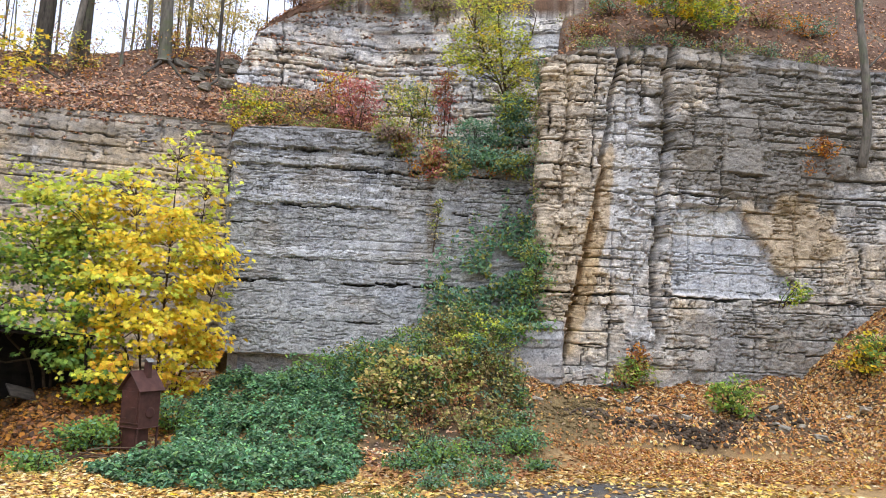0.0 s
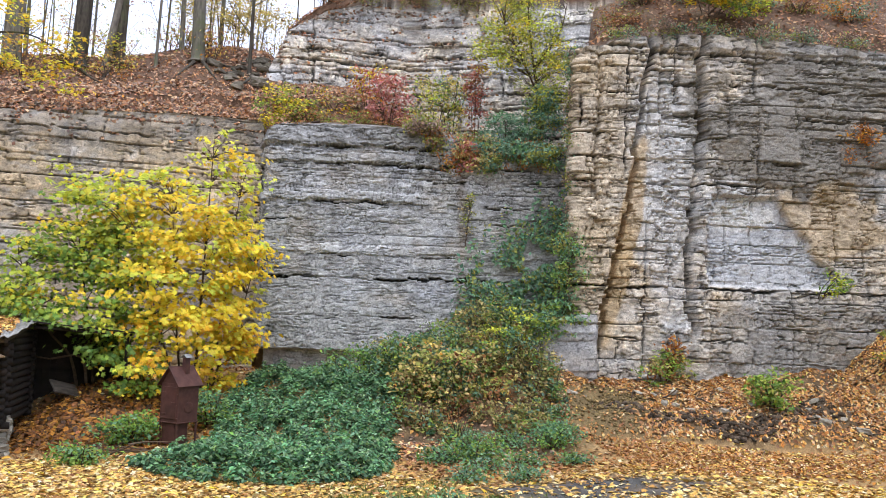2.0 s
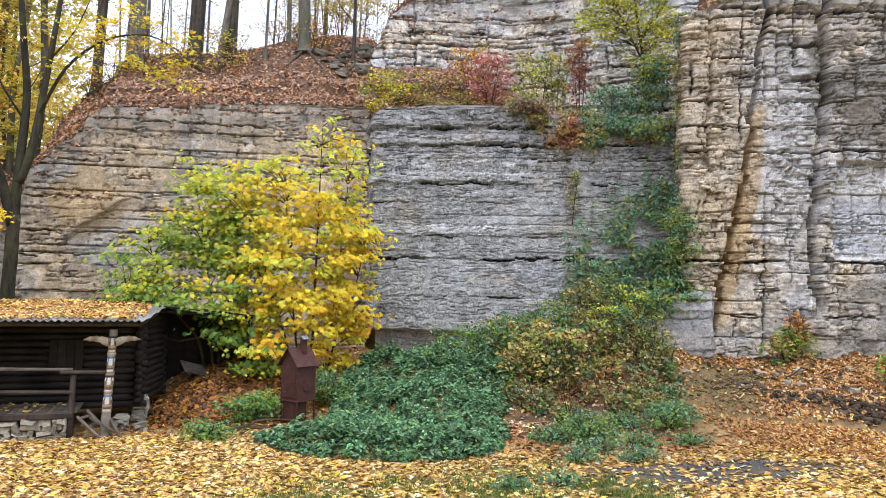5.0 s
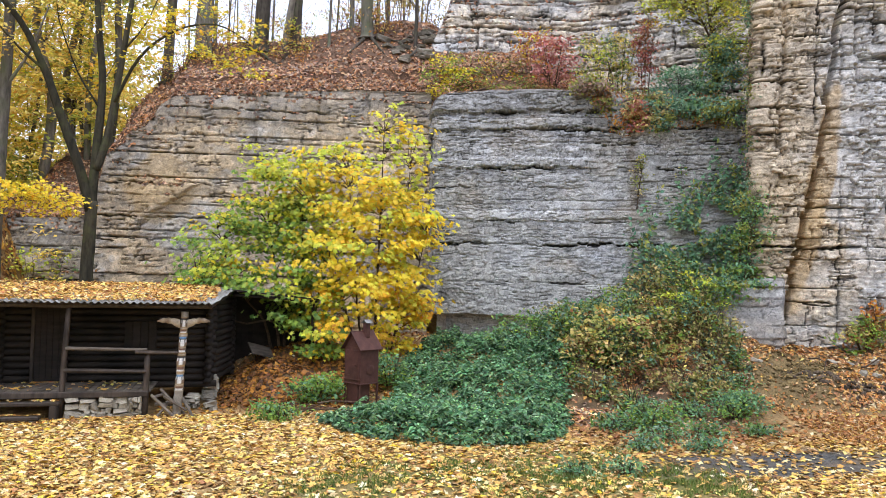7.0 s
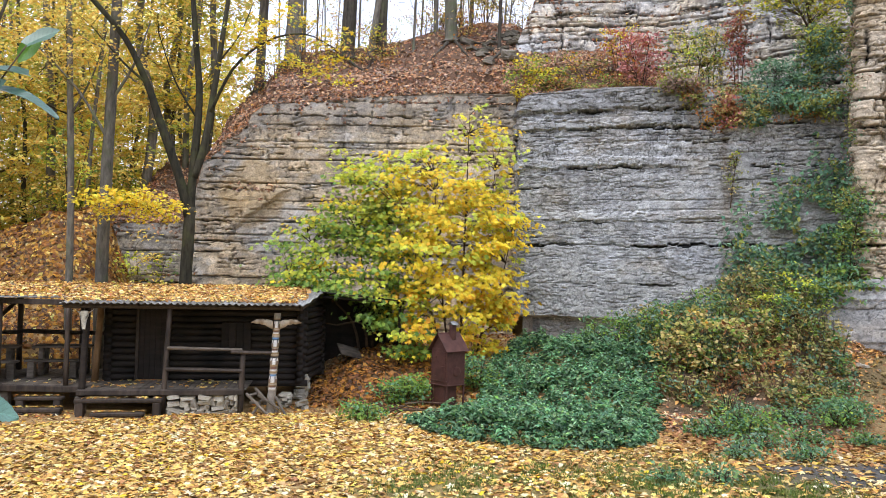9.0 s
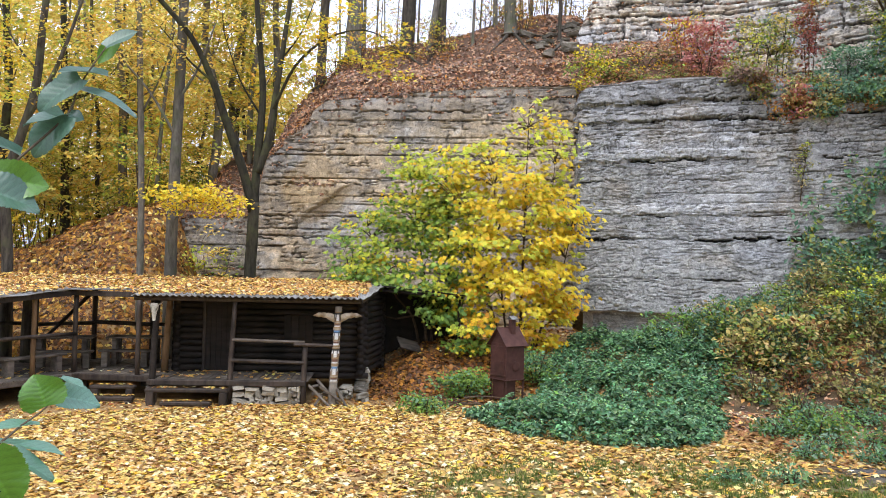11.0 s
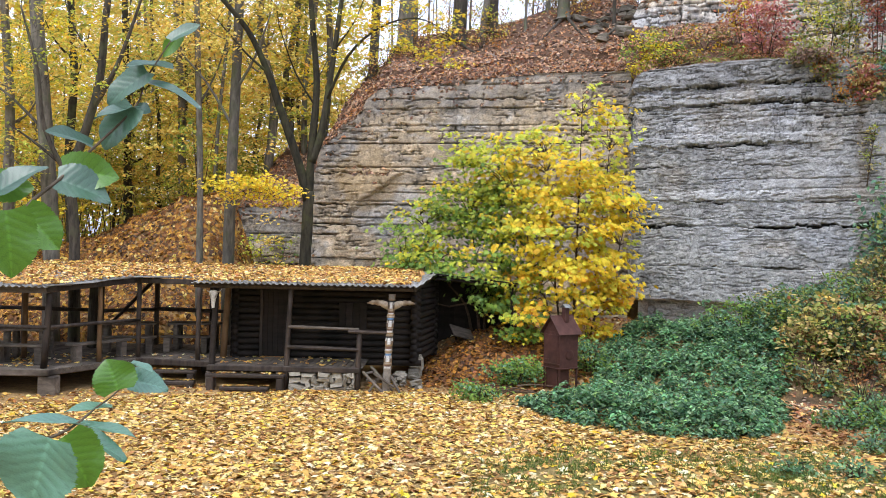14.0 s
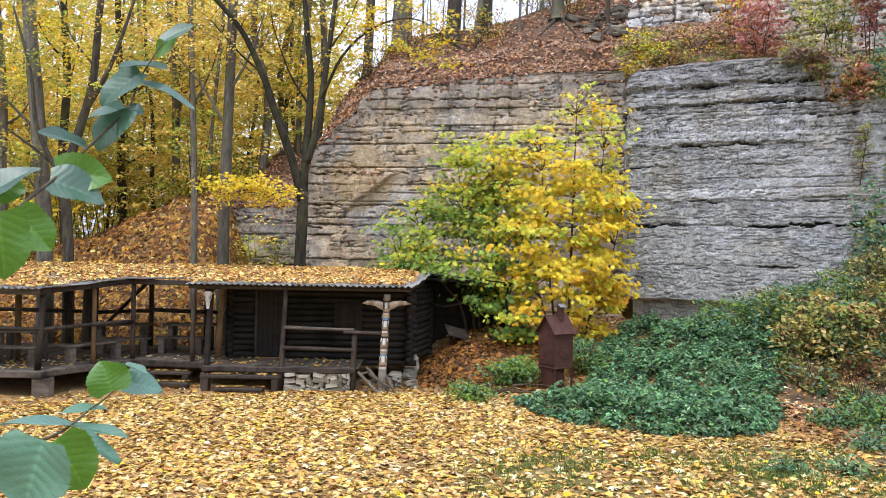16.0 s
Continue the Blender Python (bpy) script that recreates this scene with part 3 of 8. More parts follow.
def jag(u, z, seed):
    """An angular shift that changes from chip to chip."""
    return 0.09 * (facets(u / 0.42, z / 0.25, seed)[1] - 0.5) + 0.05 * (facets(u / 0.17, z / 0.13, seed + 9)[1] - 0.5)


def slot(u, z, level, seed, depth, thick, dip=0.0, broken=0.35):
    """An open bedding crack, stepped and broken."""
    near = np.abs(z - level - dip * u) < 0.5
    shift = np.zeros(np.shape(z))
    shift[near] = jag(u[near], z[near], seed + 6)
    z = z + shift
    line = level + dip * u + 0.06 * fbm(u * 0.4, u * 0, seed, 2)
    step = 0.05 * (lattice(np.floor(u * 1.1 + 3 * vnoise(u * 0.7, u * 0, seed + 4)), u * 0, seed + 2) - 0.5)
    open_here = np.clip((vnoise(u * 0.9, u * 0, seed + 3) - broken) * 5, 0, 1)
    return depth * open_here * np.clip(3.0 - 2.2 * np.abs(z - line - step) / (0.5 * thick * (0.5 + vnoise(u * 1.7, u * 0, seed + 5))), 0, 1)


def course(u, z, low, high, seed):
    """1 within a bed with wavering edges, 0 outside it."""
    wave = jag(u, z, seed + 7) + 0.10 * fbm(u * 0.5, u * 0, seed, 3) + 0.06 * (lattice(np.floor(u * 2.3), u * 0, seed + 1) - 0.5)
    return step01(low - 0.012, low + 0.012, z - wave) * step01(high + 0.02, high - 0.02, z - wave)


def west_relief(u, z):
    out, k, tone = bedded(u, z, 20, 0.012, 0.05, 0.22, 0.30, 0.4, 0.10, 0.010, 1.0)
    slip = 0.15 * step01(-0.05, 0.05, (z - 5.2) - 0.72 * (u - 9.2) + 0.5 * fbm(u * 1.5, z * 1.5, 28)) * step01(6.6, 6.0, z) * step01(11.2, 10.6, u)
    for j, (level, depth, broken) in enumerate(((8.9, 0.14, 0.5), (8.3, 0.10, 0.6), (7.5, 0.12, 0.52), (6.3, 0.10, 0.56), (5.15, 0.2, 0.25), (4.4, 0.14, 0.45), (3.0, 0.12, 0.5), (2.1, 0.14, 0.4))):
        crack = slot(u, z, level, 210 + 5 * j, depth, 0.034, 0.0, broken)
        out, tone = out - crack, tone - 0.9 * crack / depth
    for j, level in enumerate((5.9, 7.3, 9.9, 12.4, 14.6, 16.2)):
        out = out - slot(z, u, level, 270 + 5 * j, 0.08, 0.04, 0.0, 0.5)
    return out + slip * step01(8.3, 9.0, u), k, tone


def west_colour(u, z, out, k, tone):
    c = strata(u, z, k, tone, 21, GREY_C * (1.06, 1.02, 0.94), TAN_C * (1.22, 1.1, 0.9), 0.8, 0.9)
    smooth = blob(u, z, 10.4, 4.95, 1.6, 0.9, 23)
    c = blend(c, PALE_C * 0.85, 0.55 * smooth)
    c = blend(c, OCHRE_C, 0.6 * blob(u, z, 9.3, 6.1, 1.2, 1.1, 24))
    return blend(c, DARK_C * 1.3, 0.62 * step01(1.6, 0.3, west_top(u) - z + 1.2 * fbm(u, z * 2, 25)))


def grey_relief(u, z):
    out, k, tone = bedded(u, z, 40, 0.018, 0.09, 0.13, 0.20, 0.05, 0.05, 0.017, 1.5)
    # the lower half is weathered smoother
    worn = step01(7.6, 6.2, z + 0.8 * fbm(u * 0.6, z * 0.6, 45)) * np.clip(0.75 + 1.2 * fbm(u * 0.8, z * 1.0, 49), 0.2, 1)
    out, tone = out * (1 - 0.4 * worn), tone + (0.56 - tone) * 0.5 * worn
    out = out - 0.5 * step01(2.14, 2.06, z + 0.10 * fbm(u, z, 44)) * step01(4.6, 3.4, u)
    left = step01(5.8, 4.2, u)
    out = out + 0.14 * course(u, z, 8.80, 9.6, 401) * (0.3 + 0.7 * left) + 0.10 * course(u, z, 8.22, 8.62, 403) * left
    out = out + 0.09 * course(u, z, 6.98, 7.25, 405) * step01(6, 4.6, u) + 0.05 * course(u, z, 5.25, 5.5, 407)
    for j, (level, depth, thick, broken) in enumerate(((8.74, 0.22, 0.05, 0.3), (8.16, 0.22, 0.06, 0.3), (7.7, 0.12, 0.03, 0.5), (6.93, 0.20, 0.045, 0.3), (6.3, 0.10, 0.03, 0.55), (5.2, 0.10, 0.03, 0.45), (4.45, 0.25, 0.06, 0.0), (3.2, 0.10, 0.03, 0.5))):
        crack = slot(u, z, level, 410 + 5 * j, depth, thick, 0.0, broken)
        out, tone = out - crack, tone - 1.1 * crack / depth
    out = out - 0.16 * np.exp(-((u - 6.35 - 0.5 * fbm(z * 0.9, u * 0, 46)) / 0.06) ** 2) * step01(3.4, 4.2, z) * (vnoise(z * 1.3, u * 0, 48) > 0.35)
    return out, k, tone


def grey_colour(u, z, out, k, tone):
    c = strata(u, z, k, tone, 41, GREY_C * (1.03, 1.03, 0.99), BLUE_C * (1.14, 1.1, 1.05), 0.25, 1.0) * (1 + 0.06 * step01(6.0, 4.2, z))[..., None]
    pale = np.maximum(course(u, z, 6.98, 7.25, 405) * step01(6, 4.6, u), np.maximum(course(u, z, 5.25, 5.5, 407), 0.7 * course(u, z, 8.22, 8.62, 403) * step01(5, 4, u)))
    c = blend(c, PALE_C * (0.75 + 0.4 * tone)[..., None], 0.6 * pale)
    c = blend(c, PALE_C * 0.95, np.clip(1.7 * fbm(u * 1.1, z * 2.6, 42, 4) - 0.12, 0, 0.6))
    c = blend(c, TAN_C, np.clip(1.8 * fbm(u * 0.9, z * 1.3, 43, 4) - 0.1, 0, 0.5))
    c = blend(c, DARK_C, 0.45 * step01(8.2, 9.2, z + 0.5 * fbm(u, z * 3, 47)))
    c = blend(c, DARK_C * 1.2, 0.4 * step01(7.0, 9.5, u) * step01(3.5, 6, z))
    c = blend(c, (0.24, 0.17, 0.10), 0.4 * np.exp(-((u - 6.35 - 0.5 * fbm(z * 0.9, u * 0, 46)) / 0.14) ** 2))
    return c


def scar(u, z):
    """The pale scar where a slab has fallen: bounded by a slanting edge."""
    rag = 0.35 * fbm(u * 1.6, z * 1.6, 68, 3)
    return step01(5.15, 5.4, u + rag) * step01(7.5, 7.38, z + 0.5 * rag) * step01(0.1, -0.1, u - 7.4 - (7.42 - z) * 0.78 + 1.6 * rag) * step01(4.4, 4.6, z)


def east_relief(u, z):
    out, k, tone = bedded(u, z, 60, 0.034 + 0.03 * step01(6.0, 4.5, u), 0.13, 0.20, 0.22, 0.3, 0.11, 0.02, 1.1)
    wobble = lambda s: 0.5 * fbm(z * 0.6, u * 0, s, 3) + 0.30 * np.round(3 * fbm(z * 1.6, u * 0, s + 1)) / 3
    c1 = 1.45 + (z - 2) * 0.19 + wobble(62)
    c2 = 4.60 + (z - 3.4) * 0.05 + wobble(65)
    out = out - 0.6 * np.clip(1 - np.abs(u - c1) / 0.15, 0, 1) - 0.5 * np.clip(1 - np.abs(u - c2) / 0.16, 0, 1) * step01(2.6, 3.4, z)
    for j, (level, depth) in enumerate(((0.8, 0.15), (2.3, 0.15), (3.1, 0.12), (3.9, 0.14), (5.7, 0.12), (6.6, 0.12), (7.9, 0.12), (9.3, 0.14), (10.2, 0.12), (11.6, 0.12))):
        crack = slot(z, u, level, 670 + 5 * j, depth, 0.05, 0.02, 0.42)
        out, tone = out - crack, tone - 1.0 * crack / depth
    # columns beside the clefts stand out, the strip between them lies back
    out = out + 0.22 * step01(c1 - 0.05, c1 - 0.10, u) - 0.13 * step01(c1, c1 + 0.06, u) * step01(c2 + 0.05, c2 - 0.02, u) * step01(12.4, 10.5, z) + 0.12 * np.exp(-((u - c2 - 0.35) / 0.25) ** 2)
    out = out - 0.25 * np.exp(-((u - 1.55 - wobble(73) * 0.6) / 0.06) ** 2) * step01(6, 8, z) - 0.2 * np.exp(-((u - 3.6 - wobble(75)) / 0.05) ** 2) * step01(8.5, 9.5, z)
    out = out + 0.10 * blob(u, z, 8.6, 9.4, 2.4, 1.7, 67, 0.8)
    out = out - 0.24 * scar(u, z)
    for j, (level, depth, thick, dip, broken) in enumerate(((12.2, 0.30, 0.06, -0.02, 0.2), (11.75, 0.30, 0.05, -0.02, 0.3), (11.15, 0.30, 0.06, -0.015, 0.25), (10.6, 0.2, 0.04, 0, 0.45), (10.0, 0.25, 0.05, 0, 0.35), (9.3, 0.2, 0.04, 0, 0.45), (8.5, 0.25, 0.05, 0, 0.4), (7.75, 0.25, 0.05, 0, 0.35), (6.6, 0.15, 0.04, 0, 0.5), (5.6, 0.15, 0.04, 0, 0.5), (4.42, 0.28, 0.06, 0, 0.25), (2.75, 0.22, 0.05, 0, 0.3))):
        crack = slot(u, z, level, 610 + 5 * j, depth, thick, dip, broken)
        out, tone = out - crack, tone - 1.0 * crack / depth
    out = out + 0.10 * step01(12.15, 12.25, z + 0.1 * fbm(u, 0 * z, 69)) + 0.10 * step01(4.2, 3.9, z) * step01(5, 6, u)
    return out, k, tone


def east_colour(u, z, out, k, tone):
    c = strata(u, z, k, tone, 61, GREY_C * (1.26, 1.28, 1.32), TAN_C * (1.28, 1.24, 1.16), 0.5, 1.0)
    c = blend(c, TAN_C * (0.98, 0.92, 0.80) * (0.6 + 0.8 * tone)[..., None], 0.72 * step01(3.4, 1.6, u) * step01(2.5, 4.5, z))
    c = blend(c, PALE_C * (0.92, 0.92, 0.95), 0.7 * blob(u, z, 3.7, 7.4, 1.0, 3.4, 63, 0.8))
    c = blend(c, OCHRE_C, 0.65 * blob(u - (z - 6) * 0.19, z, 2.55, 6.0, 0.4, 3.2, 64, 0.6))
    c = blend(c, DARK_C * (1.05, 1.0, 0.9), 0.8 * blob(u, z, 8.6, 10.0, 3.8, 2.5, 67, 1.1))
    c = blend(c, DARK_C * 1.5, 0.34 * step01(5.6, 7.6, u + 1.2 * fbm(u * 0.7, z * 0.7, 76)))
    c = blend(c, OCHRE_C * 0.95, 0.5 * blob(u, z, 9.2, 6.6, 1.7, 1.2, 70, 0.8))
    c = blend(c, BLUE_C * 1.35, 0.8 * scar(u, z))
    c = blend(c, PALE_C * 1.1, 0.8 * scar(u, z) * blob(u, z, 6.2, 6.8, 1.2, 0.55, 71, 0.6))
    c = blend(c, GREY_C * (0.92, 0.92, 0.9), 0.45 * step01(4.0, 2.2, z) * step01(2, 4, u))
    c = blend(c, DARK_C * 1.4, 0.45 * step01(4.6, 3.6, z + 0.8 * fbm(u * 0.8, z, 74)) * step01(4.5, 6.0, u))
    return blend(c * (1.12, 1.09, 1.03), DARK_C * 1.3, 0.5 * step01(11.4, 12.5, z + 0.8 * fbm(u, z * 2, 72)))


def upper_relief(u, z):
    out, k, tone = bedded(u, z, 80, 0.035, 0.12, 0.26, 0.30, 0.35, 0.12, 0.022, 1.2)
    for j, level in enumerate((10.1, 10.7, 11.3, 11.9, 12.4, 13.0, 13.5, 14.1)):
        crack = slot(u, z, level, 850 + 5 * j, 0.24, 0.06, 0.0, 0.35)
        out, tone = out - crack, tone - 3.0 * crack
    for j, level in enumerate((2.6, 3.9, 5.2, 6.8, 8.1, 9.6, 11.2)):
        crack = slot(z, u, level, 890 + 5 * j, 0.16, 0.05, 0.0, 0.5)
        out, tone = out - crack, tone - 3.0 * crack
    return out - 0.14 * (z - 10.0), k, tone


def upper_colour(u, z, out, k, tone):
    c = strata(u, z, k, tone, 81, GREY_C * 1.4, TAN_C * (1.4, 1.38, 1.3), 0.5, 1.0)
    c = blend(c, PALE_C * (0.7 + 0.6 * tone)[..., None], np.clip(1.8 * fbm(u * 0.7, z * 2.0, 82, 3) + 0.05, 0, 0.6))
    return blend(c, DARK_C, np.clip(1.8 * fbm(u * 0.9, z * 1.4, 83, 4) - 0.22, 0, 0.5))


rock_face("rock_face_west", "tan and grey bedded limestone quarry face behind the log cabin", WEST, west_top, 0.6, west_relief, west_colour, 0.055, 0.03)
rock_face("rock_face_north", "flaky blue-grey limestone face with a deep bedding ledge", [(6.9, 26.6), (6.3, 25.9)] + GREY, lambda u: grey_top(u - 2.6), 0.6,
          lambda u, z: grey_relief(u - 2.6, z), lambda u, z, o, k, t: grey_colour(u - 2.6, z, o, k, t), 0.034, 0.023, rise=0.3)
rock_face("rock_face_east", "tall blocky limestone face with clefts and rust stains", EAST, east_top, 0.9, east_relief, east_colour, 0.037, 0.025, rise=0.5)
rock_face("rock_face_upper", "broken upper limestone face above a shrub-grown shelf", UPPER, upper_top, 8.2, upper_relief, upper_colour, 0.045, 0.032, 2.6, 0.8, (4.0, 8.0))
rock_face("rock_buttress", "low grey limestone buttress at the foot of the pillar", [(13.75, 20.6), (13.3, 19.55), (15.1, 18.62), (15.6, 19.2)], lambda u: np.interp(u, [0, 1.1, 1.25, 2.0, 2.1, 2.7, 3.9], [2.5, 2.6, 2.95, 3.05, 3.35, 3.45, 3.5]), 0.6,
          lambda u, z: bedded(u, z, 90, 0.02, 0.06, 0.3, 0.6, 0.4, 0.06, 0.008, 0.7), lambda u, z, o, k, t: strata(u, z, k, t, 91, GREY_C * 1.1, TAN_C * 0.95, 0.4), cap=0.7, rise=0.1)

# ---- cabin, deck and shelter ----
DECK = 0.60


def sheet_roof(name, x0, left, right, y0, y1, height, parent, origin, wave=0.145):
    """A corrugated sheet: its sides run along left(y) and right(y), its waves along y."""
    xs = np.arange(x0, right(y1) + 0.02, 0.0242)
    ys = np.linspace(y0, y1, 12)
    X, Y = np.meshgrid(xs, ys)
    X = np.clip(X, left(Y), np.broadcast_to([[right(v)] for v in ys], X.shape))
    Z = height(Y) + 0.022 * np.sin(X * 2 * math.pi / wave)
    n, m = X.shape
    top, low = np.c_[X.ravel(), Y.ravel(), Z.ravel()], np.c_[X.ravel(), Y.ravel(), Z.ravel() - 0.012]
    f = grid_faces(m, n)
    k = n * m
    i = np.arange(m - 1)
    front = np.stack([i, i + k, i + k + 1, i + 1], -1)
    back = np.stack([(n - 1) * m + i, (n - 1) * m + i + 1, (n - 1) * m + i + 1 + k, (n - 1) * m + i + k], -1)
    j = np.arange(n - 1) * m
    west = np.stack([j, j + m, j + m + k, j + k], -1)
    east = west + m - 1
    me = soup(name, np.r_[top, low] - np.array(origin), np.r_[f, f[:, ::-1] + k, front, back, west, east], SHEET)
    return part(name, me, SHEET, parent, "corrugated sheet under fallen leaves")


def bar(a, b, r0, r1=None, sides=8, seed=0, rough=0.14, bow=0.0):
    a, b = Vector(a), Vector(b)
    r1 = r0 if r1 is None else r1
    rnd = random.Random(seed)
    pts, rad = [], []
    for i in range(5):
        f = i / 4
        p = a.lerp(b, f) + Vector((rnd.uniform(-1, 1), rnd.uniform(-1, 1), rnd.uniform(-1, 1))) * bow * (0 if i in (0, 4) else 1)
        pts.append(p)
        rad.append(r0 + (r1 - r0) * f)
    return Build().tube(pts, rad, sides, rough, seed)


def plank(a, b, width, thick, edge=0.006, turn=0.0):
    """A board from a to b; width across (level), thick upright."""
    a, b = Vector(a), Vector(b)
    m = (b - a).to_track_quat("X", "Z").to_matrix().to_4x4()
    return Build().box(((b - a).length, width, thick), Matrix.Translation((a + b) / 2) @ m @ pose(0, 0, 0, turn), edge)


cabin_at = Vector((-3.0, 20.1, 0.0))
back = Matrix.Translation(-cabin_at)
cabin = thing("log_cabin", "dark-stained log cabin with a leaf-covered corrugated roof", "cabin", Matrix.Translation(cabin_at))
FRONT, REAR, CW, CE = 20.1, 22.45, -5.42, -0.72
for i in range(13):
    z = 0.52 + i * 0.162
    jig = random.Random(i)
    for a, b in ((CW - 0.12, -4.72), (-4.02, CE + 0.17 + jig.uniform(-0.05, 0.05))):
        part("log", bar((a, FRONT, z), (b, FRONT, z + jig.uniform(-0.008, 0.008)), 0.086, 0.083, 10, i, 0.06), LOG, cabin, m=back, smooth=True)
    zz = z + 0.081
    part("log", bar((CE - 0.02, FRONT - 0.18 + jig.uniform(-0.05, 0.05), zz), (CE + 0.55, REAR + 0.35, zz), 0.085, 0.083, 10, i + 40, 0.06), LOG, cabin, m=back, smooth=True)
    part("log", bar((CW, FRONT - 0.16, zz), (CW, REAR + 0.15, zz), 0.085, 0.083, 10, i + 80, 0.06), LOG, cabin, m=back, smooth=True)
    part("log", bar((CW - 0.15, REAR, z), (CE + 0.6, REAR, z), 0.085, 0.083, 10, i + 120, 0.06), LOG, cabin, m=back, smooth=True)
cabin_door = part("door", Build().box((0.68, 0.05, 1.86), Matrix.Translation((-4.37, FRONT, DECK + 0.95))), LOG, cabin, "dark plank door", back)
for i in range(5):
    part("board", Build().box((0.128, 0.022, 1.84), Matrix.Translation((-4.64 + i * 0.134, FRONT - 0.037, DECK + 0.95))), LOG, cabin_door)
for x in (-4.74, -4.0):
    part("door_post", Build().box((0.08, 0.14, 1.98), Matrix.Translation((x, FRONT - 0.03, DECK + 0.99))), DARKWOOD, cabin, m=back)
shutter = part("shutter", Build().box((0.74, 0.04, 0.72), Matrix.Translation((-2.33, FRONT - 0.1, 1.72))), LOG, cabin, "closed plank shutter", back)
for x in (-2.6, -2.42, -2.24, -2.06):
    part("board", Build().box((0.165, 0.02, 0.7), Matrix.Translation((x, FRONT - 0.13, 1.72))), LOG, shutter)
roof_z = lambda y: 2.60 + (y - 18.15) * 0.076
sheet_roof("roof", -6.0, lambda y: y * 0 - 6.0, lambda y: -0.56 + (y - 18.15) * 0.12, 18.15, 22.7, roof_z, cabin, cabin_at)
for y, h in ((18.42, 0.10), (20.1, 0.12), (22.4, 0.12)):
    part("roof_beam", bar((-6.0, y, roof_z(y) - 0.10), (-0.62, y, roof_z(y) - 0.10), 0.06, 0.06, 8, int(y), 0.1), DARKWOOD, cabin, m=back)
for x in (-5.6, -4.4, -3.2, -2.0, -0.75):
    part("rafter", plank((x, 18.25, roof_z(18.25) - 0.05), (x, 22.6, roof_z(22.6) - 0.05), 0.07, 0.05), DARKWOOD, cabin, m=back)
part("gable_board", plank((-0.66, 18.3, roof_z(18.3) - 0.085), (-0.14, 22.6, roof_z(22.6) - 0.085), 0.03, 0.13), DARKWOOD, cabin, m=back)

# supposed lean-to added between cabin and face, to keep the gap dark
lean_at = Vector((-0.1, 21.9, 0.0))
back = Matrix.Translation(-lean_at)
lean_to = thing("lean_to", "dark plank lean-to added against the cabin's side to keep the gap dark", "shed", Matrix.Translation(lean_at))
for k in range(14):
    part("board", Build().box((0.185, 0.03, 2.1 - 0.02 * k), Matrix.Translation((-0.35 + k * 0.168, 23.55 - 0.034 * (k % 2), 1.75 - 0.01 * k))), LOG, lean_to, m=back)
for k in range(6):
    part("board", Build().box((0.03, 0.185, 1.75), Matrix.Translation((2.0 + 0.034 * (k % 2), 22.6 + k * 0.168, 1.75))), LOG, lean_to, m=back)
part("roof", plank((-0.35, 22.55, 2.86), (2.15, 22.55, 2.62), 2.2, 0.035), LOG, lean_to, m=back)
part("post", bar((2.0, 21.75, 0.5), (2.0, 21.75, 2.6), 0.05, 0.045, 8, 71), LOG, lean_to, m=back)
part("tie_beam", bar((-0.2, 21.6, 2.72), (2.1, 21.55, 2.56), 0.04, 0.036, 8, 72), LOG, lean_to, m=back)

# porch: posts and rails
porch_at = Vector((-3.7, 18.5, 0.0))
back = Matrix.Translation(-porch_at)
porch = thing("porch_railing", "dark round-pole porch posts with two rails", "railing", Matrix.Translation(porch_at))
part("post", bar((-3.78, 18.5, -0.05), (-3.66, 18.46, 2.56), 0.065, 0.055, 9, 3, 0.1, 0.008), DARKWOOD, porch, m=back, smooth=True)
part("post", bar((-2.02, 18.5, -0.05), (-1.99, 18.5, 1.46), 0.07, 0.065, 9, 4, 0.1), DARKWOOD, porch, m=back, smooth=True)
part("rail", bar((-3.70, 18.45, 1.56), (-2.0, 18.45, 1.52), 0.04, 0.036, 8, 5), GREYWOOD, porch, "weathered top rail", back)
part("rail", bar((-2.25, 18.42, 1.47), (-1.25, 18.45, 1.45), 0.045, 0.04, 8, 6), DARKWOOD, porch, m=back)
part("rail", bar((-3.72, 18.45, 1.07), (-2.0, 18.45, 1.03), 0.05, 0.045, 8, 7), DARKWOOD, porch, m=back)

# the deck: boards on edge beams
deck_at = Vector((-6.0, 19.0, 0.0))
back = Matrix.Translation(-deck_at)
deck = thing("deck", "weathered dark plank deck on beams and stumps", "deck", Matrix.Translation(deck_at))


i = 0
x = -13.9
while x < -2.0:
    if x < -8.92:
        y0 = 17.22
    elif x < -7.72:
        y0 = 17.22 + (x + 8.92) / 0.505 + 0.05
    elif x < -5.62:
        y0 = 19.42 - (x + 7.72) * 0.14
    else:
        y0 = 18.52
    y1 = 22.5 if x < -5.55 else FRONT - 0.06
    jig = random.Random(i)
    part("deck_board", Build().box((0.142, y1 - y0, 0.04), Matrix.Translation((x + 0.075, (y0 + y1) / 2, DECK - 0.02 + jig.uniform(-0.005, 0.005)))), GREYWOOD, deck, m=back)
    x += 0.152
    i += 1
for a, b, w, h in (((-14, 17.18, 0.52), (-8.85, 17.18, 0.52), 0.1, 0.16), ((-8.93, 17.15, 0.52), (-7.72, 19.45, 0.52), 0.09, 0.15), ((-7.75, 19.38, 0.52), (-5.6, 19.06, 0.52), 0.12, 0.16),
                   ((-5.66, 18.46, 0.53), (-1.95, 18.46, 0.53), 0.12, 0.14), ((-14, 22.5, 0.5), (-5.5, 22.5, 0.5), 0.1, 0.16)):
    part("edge_beam", plank(a, b, w, h, 0.02), GREYWOOD if a[1] < 18 else DARKWOOD, deck, m=back)
